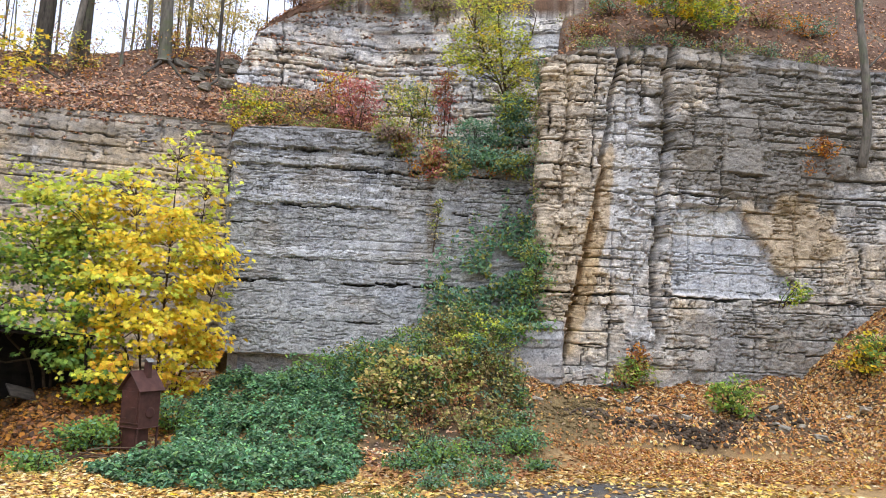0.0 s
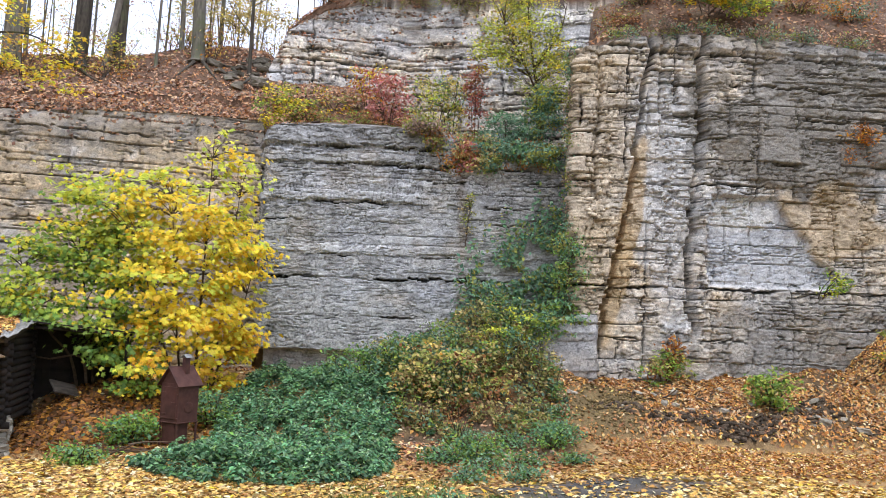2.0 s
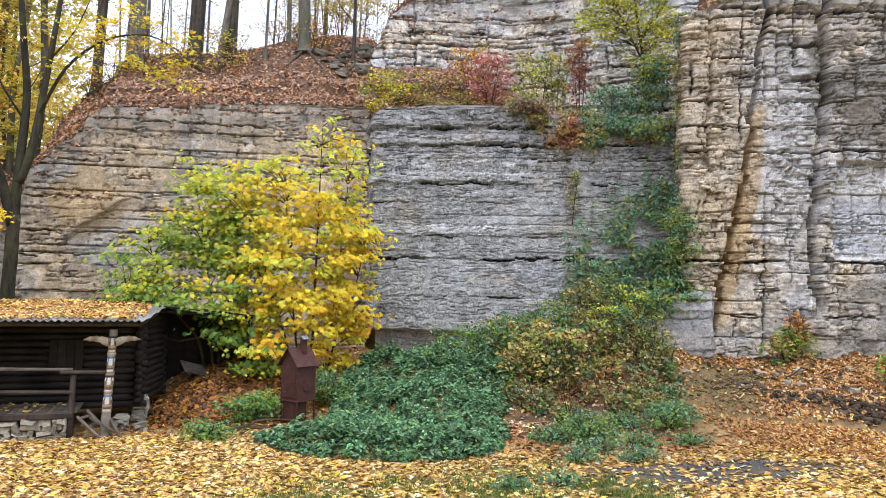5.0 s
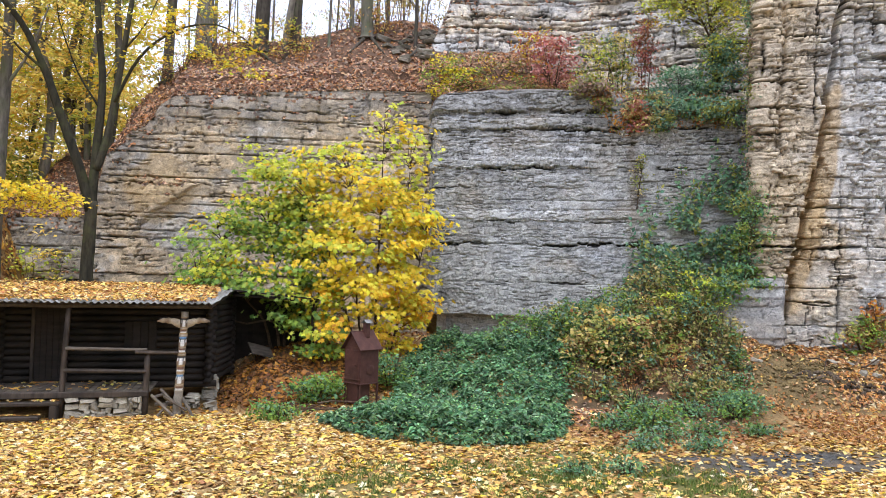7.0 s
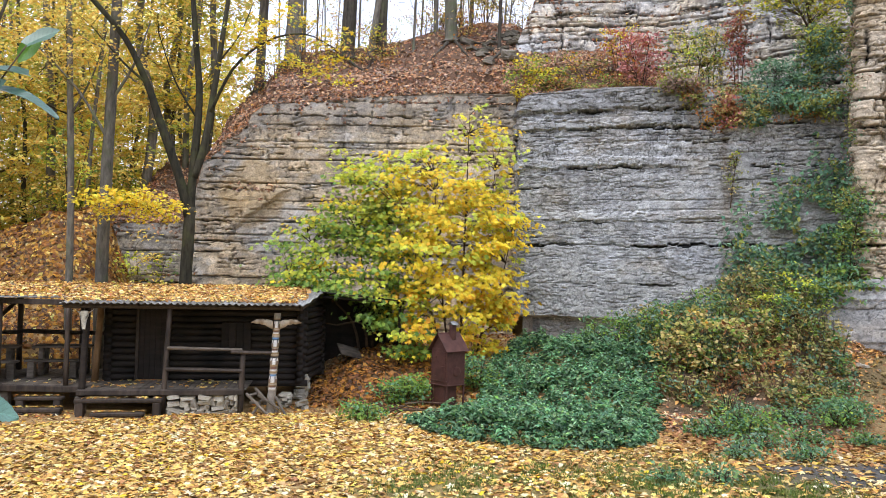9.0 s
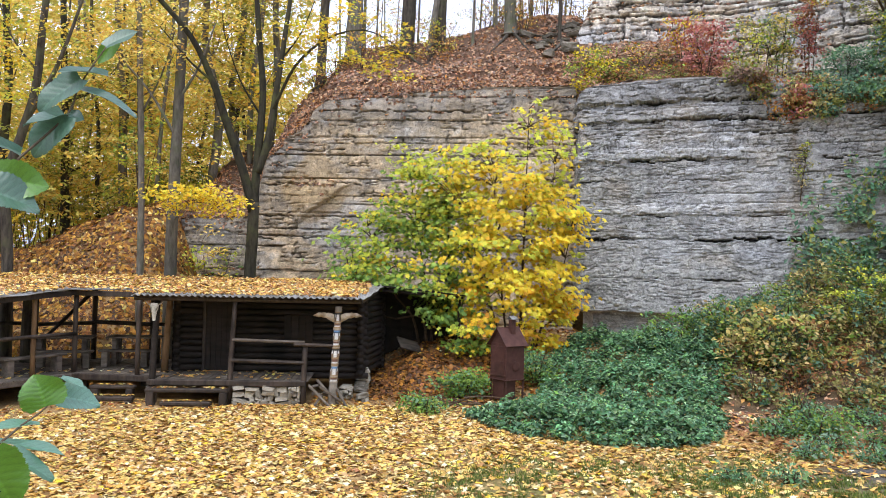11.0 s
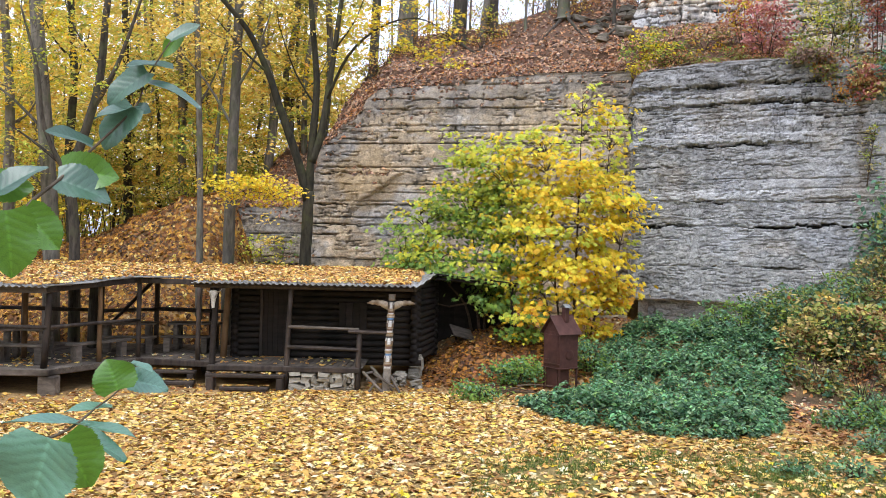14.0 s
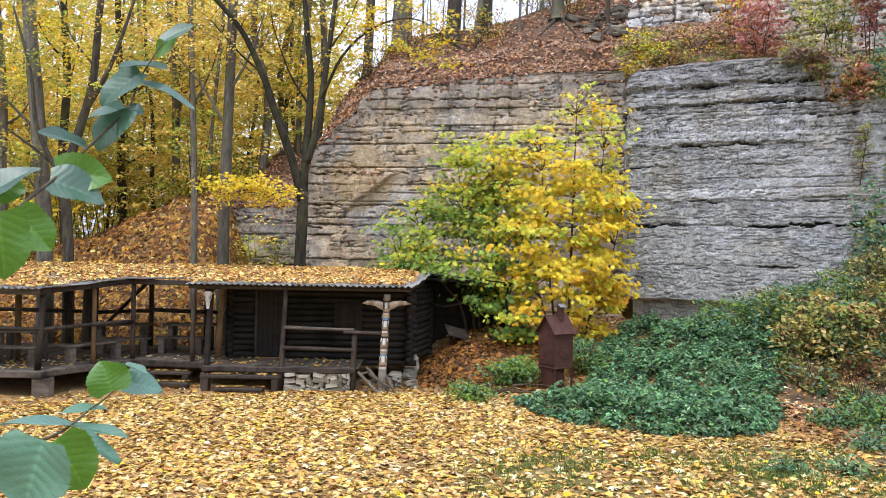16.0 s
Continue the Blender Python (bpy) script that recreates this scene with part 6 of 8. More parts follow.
for k, (u, drop, wide, pals) in enumerate(((4.9, -0.1, 0.4, [OLIVE, DRY]), (5.5, 0.1, 0.35, [OLIVE, BROWN, DRY]), (6.5, 0.55, 0.3, [RED, BROWN, DUST]), (7.2, 0.4, 0.5, [OLIVE, DUST, IVY]), (8.3, 0.15, 0.8, [IVY, IVY, NETTLE]), (9.2, 0.15, 0.9, [IVY, OLIVE]))):
    x, y = 6.05 + 0.9156 * u - 0.10, 24.26 - 0.402 * u - 0.2
    zt = float(grey_top(np.array([u]))[0])
    shrub("hanging_bramble", "bramble and ivy trailing over the edge of the grey face", (x, y, zt + 0.05 - drop), (wide, 0.3, 0.35 + 0.6 * drop), 36, 20, 0.07, pals, 770 + k, 5, foot=(x + 0.2, y + 0.6, zt + 0.05), lean=(-0.3, -0.8, 0.4))
for k, (x, y, z) in enumerate(((7.5, 24.4, 9.7), (9.3, 23.7, 9.7), (10.8, 23.0, 9.5), (12.6, 22.0, 9.1))):
    shrub("shelf_shrub", "low mixed autumn scrub on the rock shelf", (x, y + 0.3, z + 0.15), (1.0, 0.5, 0.4), 50, 20, 0.055, [OLIVE, BROWN, BANK, GREEN], 740 + k, 5, foot=(x, y + 0.5, z - 0.1))

for k, (x, y, z, rz) in enumerate(((14.75, 19.55, 11.6, 0.6), (14.72, 19.5, 10.4, 0.7), (14.66, 19.42, 9.1, 0.7), (14.64, 19.36, 7.8, 0.6), (14.7, 19.5, 6.6, 0.5))):
    shrub("cliff_grass", "dry grass and moss hanging on the pillar's edge", (x, y, z), (0.28, 0.3, rz), 34, 18, 0.05, [DRY, OLIVE, DRY, IVY], 790 + k, 4, 0.16, 0.2, foot=(x + 0.35, y + 0.2, z + 0.2), lean=(-0.8, -0.3, 0.3))
p = Plant(56)
p.limb([(24.45, 14.75, 9.0), (24.4, 14.5, 10.2), (24.2, 14.4, 12.0), (24.1, 14.5, 14.0), (24.0, 14.6, 17.0)], 0.16, 0.11, 10)
p.limb([(24.2, 14.4, 12.2), (24.8, 14.0, 13.0), (25.4, 13.6, 14.2)], 0.05, 0.015, 6)
p.finish("leaning_trunk", "bare grey trunk rooted in the tall face", "tree", (24.45, 14.75, 9.0), PALE_BARK)

# ivy on the grey face beside the tall pillar
g = np.random.default_rng(61)
n = 15000
u, z = 10.7 - 4.6 * g.random(n) ** 1.2, 1.2 + 7.0 * g.random(n)
edge = 8.6 - 0.85 * (10.6 - u) - 1.4 * fbm(u * 1.2, z * 0.4, 62)
soft_edge = step01(-0.9, 1.6, edge - z + 2.2 * fbm(u * 1.8, z * 1.8, 66)) * step01(6.0, 7.6, u + 0.12 * (8 - z) + 1.2 * fbm(u * 2, z * 2, 67))
keep = (g.random(n) < soft_edge) & (fbm(u * 1.5, z * 1.5, 63) > -0.16 + 0.06 * (z - 3) / 3)
u, z = u[keep], z[keep]
s = lengths(GREY)
x, y = np.interp(u, s, [q[0] for q in GREY]), np.interp(u, s, [q[1] for q in GREY])
off = 0.16 + 0.55 * g.random(len(u)) ** 1.5 * step01(8, 2, z)
ox, oy = -0.402, -0.915
tones = np.where(g.random(len(u))[:, None] < 0.25, colours(g, len(u), OLIVE), colours(g, len(u), IVY + NETTLE[:2]))
ivy = thing("ivy", "blue-green ivy and elder climbing the grey face", "ivy", kind="stuff", data=leaf_mesh("ivy", np.c_[x + ox * off, y + oy * off, z], tilted(g, len(u), 0.5, (-0.4, -0.8, 0.5)), 0.085 * g.uniform(0.6, 1.35, len(u)), tones * g.uniform(0.6, 1.35, (len(u), 1)), OVAL, 3))
shrub("climbing_sapling", "thin sapling with yellow-green leaves climbing the grey face", (12.0, 21.4, 6.7), (0.24, 0.12, 0.8), 20, 10, 0.055, [OLIVE, DUST, LIME[1:2]], 64, 1, 0.14, 0.1, foot=(11.95, 21.6, 5.6))
shrub("climbing_sapling", "green elder leaning out from the corner of the face", (14.5, 19.2, 5.0), (0.75, 0.5, 1.5), 90, 22, 0.06, [GREEN, NETTLE, OLIVE, IVY], 65, 4, foot=(14.4, 19.6, 3.2), lean=(-0.2, -0.6, 0.8))
shrub("ivy_mass", "ivy and bramble sprawling over the top of the buttress", (14.1, 19.2, 3.3), (1.0, 0.5, 0.55), 60, 22, 0.075, [IVY, GREEN, NETTLE, OLIVE], 68, 5, foot=(13.9, 19.7, 2.6), lean=(-0.2, -0.7, 0.7))

# the bed of nettles
g = np.random.default_rng(71)
NETTLE_AREA = [(1.75, 17.2), (2.35, 15.9), (3.4, 14.7), (5.0, 14.1), (6.4, 14.6), (7.3, 15.9), (7.9, 17.4), (8.9, 19.2), (8.8, 21.4), (7.6, 22.9), (6.2, 23.3), (4.9, 22.0), (4.2, 20.5), (3.75, 18.7), (2.9, 18.1), (2.3, 17.9)]
n = 5800
cx, cy = g.uniform(1.6, 9.4, n), g.uniform(14.0, 23.6, n)
cx, cy = cx + 0.25 * fbm(cy, cx, 72) + 0.5 * fbm(cy * 2.2, cx * 2.2, 76), cy + 0.25 * fbm(cx, cy, 73) + 0.5 * fbm(cx * 2.2, cy * 2.2, 77)
keep = within(cx, cy, NETTLE_AREA)
cx, cy = cx[keep], cy[keep]
rim = near_line(cx, cy, NETTLE_AREA + NETTLE_AREA[:1])[0]
tall = (0.14 + 0.26 * step01(0, 0.9, rim)) * g.uniform(0.4, 1.4, len(cx)) * (1 + 1.5 * fbm(cx * 1.5, cy * 1.5, 74))
gr = ground(cx, cy)
P3, N3, S3, T3 = [], [], [], []
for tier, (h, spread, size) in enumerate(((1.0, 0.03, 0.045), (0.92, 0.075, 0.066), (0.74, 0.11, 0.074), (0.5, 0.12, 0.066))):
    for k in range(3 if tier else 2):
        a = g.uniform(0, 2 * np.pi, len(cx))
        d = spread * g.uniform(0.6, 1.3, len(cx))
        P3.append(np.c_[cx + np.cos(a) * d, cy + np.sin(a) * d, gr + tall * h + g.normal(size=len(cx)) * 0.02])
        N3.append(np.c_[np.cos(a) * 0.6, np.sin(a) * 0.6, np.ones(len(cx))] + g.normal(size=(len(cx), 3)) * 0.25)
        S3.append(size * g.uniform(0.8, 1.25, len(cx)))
        # lower tiers darker: the bed's inner shade is put into the leaf colour
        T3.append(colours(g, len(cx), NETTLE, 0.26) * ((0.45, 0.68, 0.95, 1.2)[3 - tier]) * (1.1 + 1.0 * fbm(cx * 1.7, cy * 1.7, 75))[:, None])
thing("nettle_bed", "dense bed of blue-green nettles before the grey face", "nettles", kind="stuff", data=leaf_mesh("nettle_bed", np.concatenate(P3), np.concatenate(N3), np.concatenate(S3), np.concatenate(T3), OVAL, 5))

# the tangle of herbs and bramble on the mound between nettles and pillar
g = np.random.default_rng(81)
n = 3400
cx, cy = g.uniform(7, 14.4, n), g.uniform(14.8, 22.5, n)
keep = within(cx, cy, TANGLE) & (fbm(cx * 0.9, cy * 0.9, 82) > -0.10 + 0.22 * step01(19.0, 17.6, cy))
cx, cy = cx[keep], cy[keep]
gr = ground(cx, cy)
P3, N3, S3, T3 = [], [], [], []
kind = np.clip(0.5 + 1.7 * fbm(cx * 0.7, cy * 0.7, 83) + 0.18 * g.normal(size=len(cx)), 0, 0.999)
for k in range(12):
    h = g.uniform(0.05, 1.0, len(cx)) * (0.35 + 0.75 * step01(16.5, 19.5, cy)) * (1 + 0.8 * fbm(cx * 1.4, cy * 1.4, 84))
    a, d = g.uniform(0, 6.28, len(cx)), g.uniform(0, 0.2, len(cx))
    P3.append(np.c_[cx + np.cos(a) * d, cy + np.sin(a) * d, gr + h])
    N3.append(tilted(g, len(cx), 0.5, (0, -0.4, 1)))
    S3.append(g.uniform(0.045, 0.09, len(cx)))
    tone = np.zeros((len(cx), 3))
    for i, pal in enumerate((NETTLE + IVY, GREEN + IVY + OLIVE, FRESH + GREEN + NETTLE, OLIVE + DUST + IVY, OLIVE + BROWN[:2] + DUST + DUST)):
        sel = (kind * 5).astype(int) == i
        tone[sel] = colours(g, int(sel.sum()), pal)
    T3.append(tone * g.uniform(0.45, 1.05, (len(cx), 1)))
thing("undergrowth", "tangle of green, bronze and yellow herbs on the mound", "undergrowth", kind="stuff", data=leaf_mesh("undergrowth", np.concatenate(P3), np.concatenate(N3), np.concatenate(S3), np.concatenate(T3), OVAL, 85))
stalks = Build()
rnd = random.Random(86)
for k in range(260):
    i = rnd.randrange(len(cx))
    b = Vector((cx[i], cy[i], gr[i] - 0.03))
    h, a = rnd.uniform(0.4, 1.3), rnd.uniform(0, 6.28)
    t = b + Vector((math.cos(a) * h * 0.4, math.sin(a) * h * 0.4, h))
    stalks.tube([b, b.lerp(t, 0.5) + Vector((0, 0, 0.12)), t], [0.009, 0.007, 0.003], 4, cap=False)
thing("dry_stalks", "dry brown stalks among the herbs on the mound", "stalks", kind="stuff", data=stalks.mesh("dry_stalks", TWIG))

# fragments and roots on the talus
rnd = random.Random(87)
for k in range(34):
    u = rnd.uniform(0.02, 0.98)
    x, y = 13.2 + 9.5 * u, 18.3 - 5.2 * u + rnd.uniform(-1.5, 0.2)
    w = rnd.uniform(0.10, 0.34)
    ob = thing("rock_fragment", "angular grey limestone fragment among fallen leaves", "stone", group="fragments on the talus", data=rnd.choice(RUBBLE))
    ob.matrix_basis = Matrix.Translation((x, y, gz(x, y) + w * 0.12)) @ Euler((rnd.uniform(-0.3, 0.3), rnd.uniform(-0.3, 0.3), rnd.uniform(0, 3))).to_matrix().to_4x4() @ Matrix.Diagonal((w, w * 0.7, w * 0.45, 1))
for k, (x, y, a, l) in enumerate(((15.6, 16.6, -0.5, 1.2), (16.4, 15.9, -1.2, 0.8), (15.1, 16.9, -2.2, 0.9), (18.9, 14.2, -0.9, 0.7), (14.9, 17.4, -1.6, 1.1))):
    pts = [(x + math.cos(a) * l * f, y + math.sin(a) * l * f * 0.6, gz(x + math.cos(a) * l * f, y + math.sin(a) * l * f * 0.6) + 0.05 + 0.10 * math.sin(f * 3.1)) for f in (0, 0.3, 0.6, 1.0)]
    ob = thing("root", "bare dead root sticking out of the talus", "root", data=Build().tube(pts, [0.03, 0.026, 0.02, 0.008], 6, 0.2, k).mesh("root", TWIG))

# ---- fallen leaves ----
HUT = [(-14.0, 17.1), (-8.9, 17.1), (-7.7, 19.3), (-5.7, 19.0), (-5.7, 18.4), (-1.9, 18.4), (-1.9, 19.9), (-0.6, 19.9), (-0.6, 22.6), (-14.0, 22.6)]


def litter(name, label, n, x0, x1, y0, y1, palettes, size, seed, keep, shape, lift=0.015, flat=0.28, land=ground):
    g = np.random.default_rng(seed)
    x, y = g.uniform(x0, x1, n), g.uniform(y0, y1, n)
    k = keep(x, y, g)
    x, y = x[k], y[k]
    z = land(x, y)
    e = 0.12
    nx, ny = -(land(x + e, y) - z) / e, -(land(x, y + e) - z) / e
    steep = np.hypot(nx, ny)
    ok = steep < 4.5
    x, y, z, nx, ny = x[ok], y[ok], z[ok], nx[ok], ny[ok]
    m = len(x)
    tone = np.zeros((m, 3))
    pick = np.clip(0.5 + 1.5 * fbm(x * 0.35, y * 0.35, seed + 1) + g.normal(size=m) * 0.28, 0, 0.999)
    for i, pal in enumerate(palettes):
        sel = (pick * len(palettes)).astype(int) == i
        tone[sel] = colours(g, int(sel.sum()), pal)
    heap = (step01(10.5, 13.5, x) * step01(0.2, 0.7, z) * (z < 7))[:, None]
    tone = np.where(g.random((m, 1)) < 0.72 * heap, colours(g, m, TALUS), tone)
    mouldy = 1.6 * np.exp(-(((x - 9.7) / 3.4) ** 2 + ((y - 15.4) / 2.0) ** 2))[:, None] * (z < 3)[:, None]
    tone = tone + (colours(g, m, BROWN) - tone) * np.clip(mouldy * g.uniform(0.4, 1.3, (m, 1)), 0, 1)
    tangled = within(x, y, TANGLE)[:, None]
    tone = np.where((g.random((m, 1)) < 0.85) & tangled, colours(g, m, BROWN + BANK + DRY[:3] + GOLD[3:5]), tone)
    # darker leaves in the gap stand in for the trees' shade
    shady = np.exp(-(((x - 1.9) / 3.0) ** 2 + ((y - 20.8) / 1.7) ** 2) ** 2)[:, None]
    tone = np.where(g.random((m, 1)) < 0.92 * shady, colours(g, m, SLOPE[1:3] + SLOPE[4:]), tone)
    nm = np.c_[nx, ny, np.ones(m)] + g.normal(size=(m, 3)) * flat
    at = np.c_[x, y, z + lift + 0.03 * g.random(m)]
    return thing(name, label, "fallen leaves", kind="stuff", data=leaf_mesh(name, at, nm, size * g.uniform(0.45, 1.4, m), tone * 0.88, shape, seed + 2, LITTER))


face_line = WEST + GREY + EAST[1:]


def open_ground(x, y):
    return ~within(x, y, HUT) & ~within(x, y, TOP_AREA)


def thin(x, y):
    """Fewer leaves on the lawn's grass and on the dark grit."""
    lawn = step01(16.5, 12.5, y + 0.25 * np.abs(x - 4.5)) * step01(-5, 3.0, x) * step01(10, 7, x)
    grit = grit_path(x, y)
    clay = np.exp(-(((x - 13.9) / 1.5) ** 2 + ((y - 16.9) / 1.5) ** 2) ** 2)
    heap = step01(12.5, 14, x) * step01(7, 5.5, near_line(x, y, EAST)[0]) * step01(13.2, 14.2, y)
    clay = np.maximum(clay, heap * np.clip(0.10 - 3.2 * fbm(x * 0.9, y * 1.3, 155), 0, 0.9))
    clay = np.maximum(clay, 0.95 * scarp(x, y))
    bald = step01(0.02, 0.14, fbm(x * 0.8, y * 0.8, 130)) * step01(15, 12, y)
    clay = np.maximum(clay, 0.25 * within(x, y, TANGLE))
    clay = np.maximum(clay, 0.15 * np.exp(-(((x - 9.6) / 2.8) ** 2 + ((y - 15.8) / 1.3) ** 2) ** 2))
    return (1 - 0.55 * lawn) * (1 - 0.7 * lawn * bald) * (1 - 0.88 * grit) * (1 - 0.95 * clay)


near_lawn = lambda x, y, g: open_ground(x, y) & (np.hypot(x, y) > 8.5) & (np.hypot(x, y) < 18.5) & (np.abs(np.degrees(np.arctan2(x, y)) - 14) < 50) & (g.random(len(x)) < thin(x, y))
far_lawn = lambda x, y, g: open_ground(x, y) & (np.hypot(x, y) >= 18.0) & (np.degrees(np.arctan2(x, y)) > -36) & (g.random(len(x)) < thin(x, y))
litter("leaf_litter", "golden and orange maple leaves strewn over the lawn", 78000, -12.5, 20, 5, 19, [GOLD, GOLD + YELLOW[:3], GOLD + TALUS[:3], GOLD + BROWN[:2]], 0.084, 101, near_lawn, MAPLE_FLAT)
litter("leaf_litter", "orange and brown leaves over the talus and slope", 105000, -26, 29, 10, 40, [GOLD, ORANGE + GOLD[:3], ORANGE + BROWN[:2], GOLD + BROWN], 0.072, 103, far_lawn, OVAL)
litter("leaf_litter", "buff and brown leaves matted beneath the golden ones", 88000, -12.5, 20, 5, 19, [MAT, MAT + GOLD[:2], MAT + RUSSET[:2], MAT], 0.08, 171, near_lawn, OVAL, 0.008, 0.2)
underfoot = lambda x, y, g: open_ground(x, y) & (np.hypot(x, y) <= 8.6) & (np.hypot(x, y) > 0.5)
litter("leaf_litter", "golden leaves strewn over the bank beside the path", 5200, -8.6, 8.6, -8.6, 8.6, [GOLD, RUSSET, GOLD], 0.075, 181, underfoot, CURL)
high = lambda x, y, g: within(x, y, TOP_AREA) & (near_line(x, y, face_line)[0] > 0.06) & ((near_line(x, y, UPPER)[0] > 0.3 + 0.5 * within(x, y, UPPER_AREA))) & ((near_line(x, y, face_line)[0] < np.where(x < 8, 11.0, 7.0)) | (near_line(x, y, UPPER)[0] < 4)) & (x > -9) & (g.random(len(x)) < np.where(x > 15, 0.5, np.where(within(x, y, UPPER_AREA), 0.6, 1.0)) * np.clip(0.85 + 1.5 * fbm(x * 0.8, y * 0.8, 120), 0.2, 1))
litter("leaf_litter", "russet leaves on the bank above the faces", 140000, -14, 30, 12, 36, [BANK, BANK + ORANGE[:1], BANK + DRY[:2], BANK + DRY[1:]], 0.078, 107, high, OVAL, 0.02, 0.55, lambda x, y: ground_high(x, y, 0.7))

# leaves lying on the brow of the west face, on the outcrop beside the upper face, on its ledges and on its brow
solid = [bpy.data.objects[n].data for n in ("ground", "rock_face_upper", "rock_face_west")]
trees = [BVHTree.FromPolygons([v.co for v in me.vertices], [p.vertices for p in me.polygons]) for me in solid]
g = np.random.default_rng(191)
at, nm = [], []
brow_x = g.uniform(-9.5, 6.2, 16000)
spots = list(zip(g.uniform(5.6, 15.5, 27000), g.uniform(24.5, 33.5, 27000))) + list(zip(brow_x, 28.5 - 0.1585 * (brow_x + 12) + 2.0 * g.random(16000) ** 1.5 - 0.15))
for x, y in spots:
    if x > 6.2 and (y - 27.7 < -0.36 * (x - 6.6) - 1.2 or y > 33.5 - 0.62 * max(x - 6, 0)):
        continue
    hits = [h for h in (t.ray_cast(Vector((x, y, 30.0)), Vector((0, 0, -1))) for t in trees) if h[0]]
    if not hits:
        continue
    top = max(hits, key=lambda h: h[0].z)
    if abs(top[1].z) > 0.75 or (abs(top[1].z) > 0.4 and g.random() < 0.3):
        at.append(top[0] + Vector((0, 0, 0.03)))
        nm.append(top[1] if top[1].z > 0 else -top[1])
m = len(at)
thing("leaf_litter", "russet leaves on the brows and ledges of the rock", "fallen leaves", kind="stuff",
      data=leaf_mesh("leaf_litter", np.array(at), np.array(nm) + g.normal(size=(m, 3)) * 0.5, 0.078 * g.uniform(0.5, 1.4, m), colours(g, m, BANK + DRY) * 0.88, CURL, 192, LITTER))

g = np.random.default_rng(141)
n = 64000
x, y = g.uniform(-1.5, 9, n), g.uniform(8.3, 15.5, n)
patch = step01(-0.12, 0.10, fbm(x * 0.8, y * 0.8, 130)) * step01(15.5, 11.5, y + 0.2 * np.abs(x - 4)) * step01(-1.5, 2.5, x) * step01(9, 7, x)
k = (g.random(n) < patch) & (np.hypot(x, y) > 8.3) & (fbm(x * 3.5, y * 3.5, 142) > -0.05)
x, y = x[k], y[k]
m = len(x)
lean = g.normal(size=(m, 2)) * 0.55
v0 = np.c_[x, y, ground(x, y)]
h = g.uniform(0.05, 0.12, m)
side = g.uniform(0, 6.28, m)
wide = np.c_[np.cos(side), np.sin(side), side * 0] * 0.010
tip = v0 + np.c_[lean * h[:, None], h]
v = np.stack([v0 - wide, v0 + wide, tip], 1).reshape(-1, 3)
blade = colours(g, m, [(0.13, 0.20, 0.04), (0.19, 0.26, 0.06), (0.10, 0.16, 0.04), (0.24, 0.27, 0.08)])
thing("grass", "short green grass between the fallen leaves", "grass", kind="stuff", data=soup("grass", v, np.arange(3 * m).reshape(-1, 3), LEAF, np.repeat(blade, 3, 0)))

# dark palette: shade beside the cabin is put into these leaves' colour
gap = lambda x, y, g: open_ground(x, y) & (g.random(len(x)) < np.exp(-(((x - 1.6) / 2.6) ** 2 + ((y - 20.9) / 1.9) ** 2) ** 2))
litter("leaf_litter", "rust-brown leaves drifted in the gap beside the cabin", 9000, -0.6, 5.0, 18.4, 24.0, [SLOPE[1:3] + SLOPE[4:], SLOPE, SLOPE[1:3] + BROWN], 0.08, 195, gap, CURL, 0.02, 0.4)

# clods of soil on the clay bank and along the scarp
rnd = random.Random(145)
cv, cf, ct = [], [], []
for k in range(900):
    x, y = rnd.gauss(14.1, 0.9), rnd.gauss(16.6, 0.8)
    if not 12.5 < x < 21 or float(near_line(np.array([x]), np.array([y]), EAST)[0][0]) < 0.5:
        continue
    m = Matrix.Translation((x, y, gz(x, y))) @ Euler((rnd.uniform(-0.5, 0.5), rnd.uniform(-0.5, 0.5), rnd.uniform(0, 3))).to_matrix().to_4x4() @ Matrix.Diagonal((rnd.uniform(0.03, 0.14), rnd.uniform(0.03, 0.10), rnd.uniform(0.02, 0.06), 1))
    me = rnd.choice(RUBBLE)
    n0 = len(cv)
    cv += [tuple(m @ v.co) for v in me.vertices]
    shade = rnd.uniform(0.6, 1.3)
    ct += [(0.20 * shade, 0.145 * shade, 0.065 * shade)] * len(me.vertices)
    for f in me.polygons:
        q = [n0 + i for i in f.vertices]
        cf += [(q[0], q[i], q[i + 1]) for i in range(1, len(q) - 1)]
for k in range(600):
    x = rnd.uniform(13.8, 20.4)
    y = float(np.interp(x, [13.6, 14.7, 15.8, 16.6, 18.8, 20.7], [17.0, 15.6, 14.9, 14.3, 14.3, 14.5])) + rnd.gauss(0, 0.3)
    if rnd.random() > float(scarp(np.array([x]), np.array([y]))[0]) + 0.08:
        continue
    m = Matrix.Translation((x, y, gz(x, y) + 0.01)) @ Euler((rnd.uniform(-0.6, 0.6), rnd.uniform(-0.6, 0.6), rnd.uniform(0, 3))).to_matrix().to_4x4() @ Matrix.Diagonal((rnd.uniform(0.05, 0.24), rnd.uniform(0.05, 0.16), rnd.uniform(0.03, 0.12), 1))
    me = rnd.choice(RUBBLE)
    n0 = len(cv)
    cv += [tuple(m @ v.co) for v in me.vertices]
    shade = rnd.uniform(0.6, 1.5)
    ct += [(0.085 * shade, 0.062 * shade, 0.044 * shade)] * len(me.vertices)
    for f in me.polygons:
        q = [n0 + i for i in f.vertices]
        cf += [(q[0], q[i], q[i + 1]) for i in range(1, len(q) - 1)]
thing("soil_clods", "brown and dark clods of earth on the bare bank", "soil", kind="stuff", data=soup("soil_clods", cv, cf, SOIL, np.array(ct)))

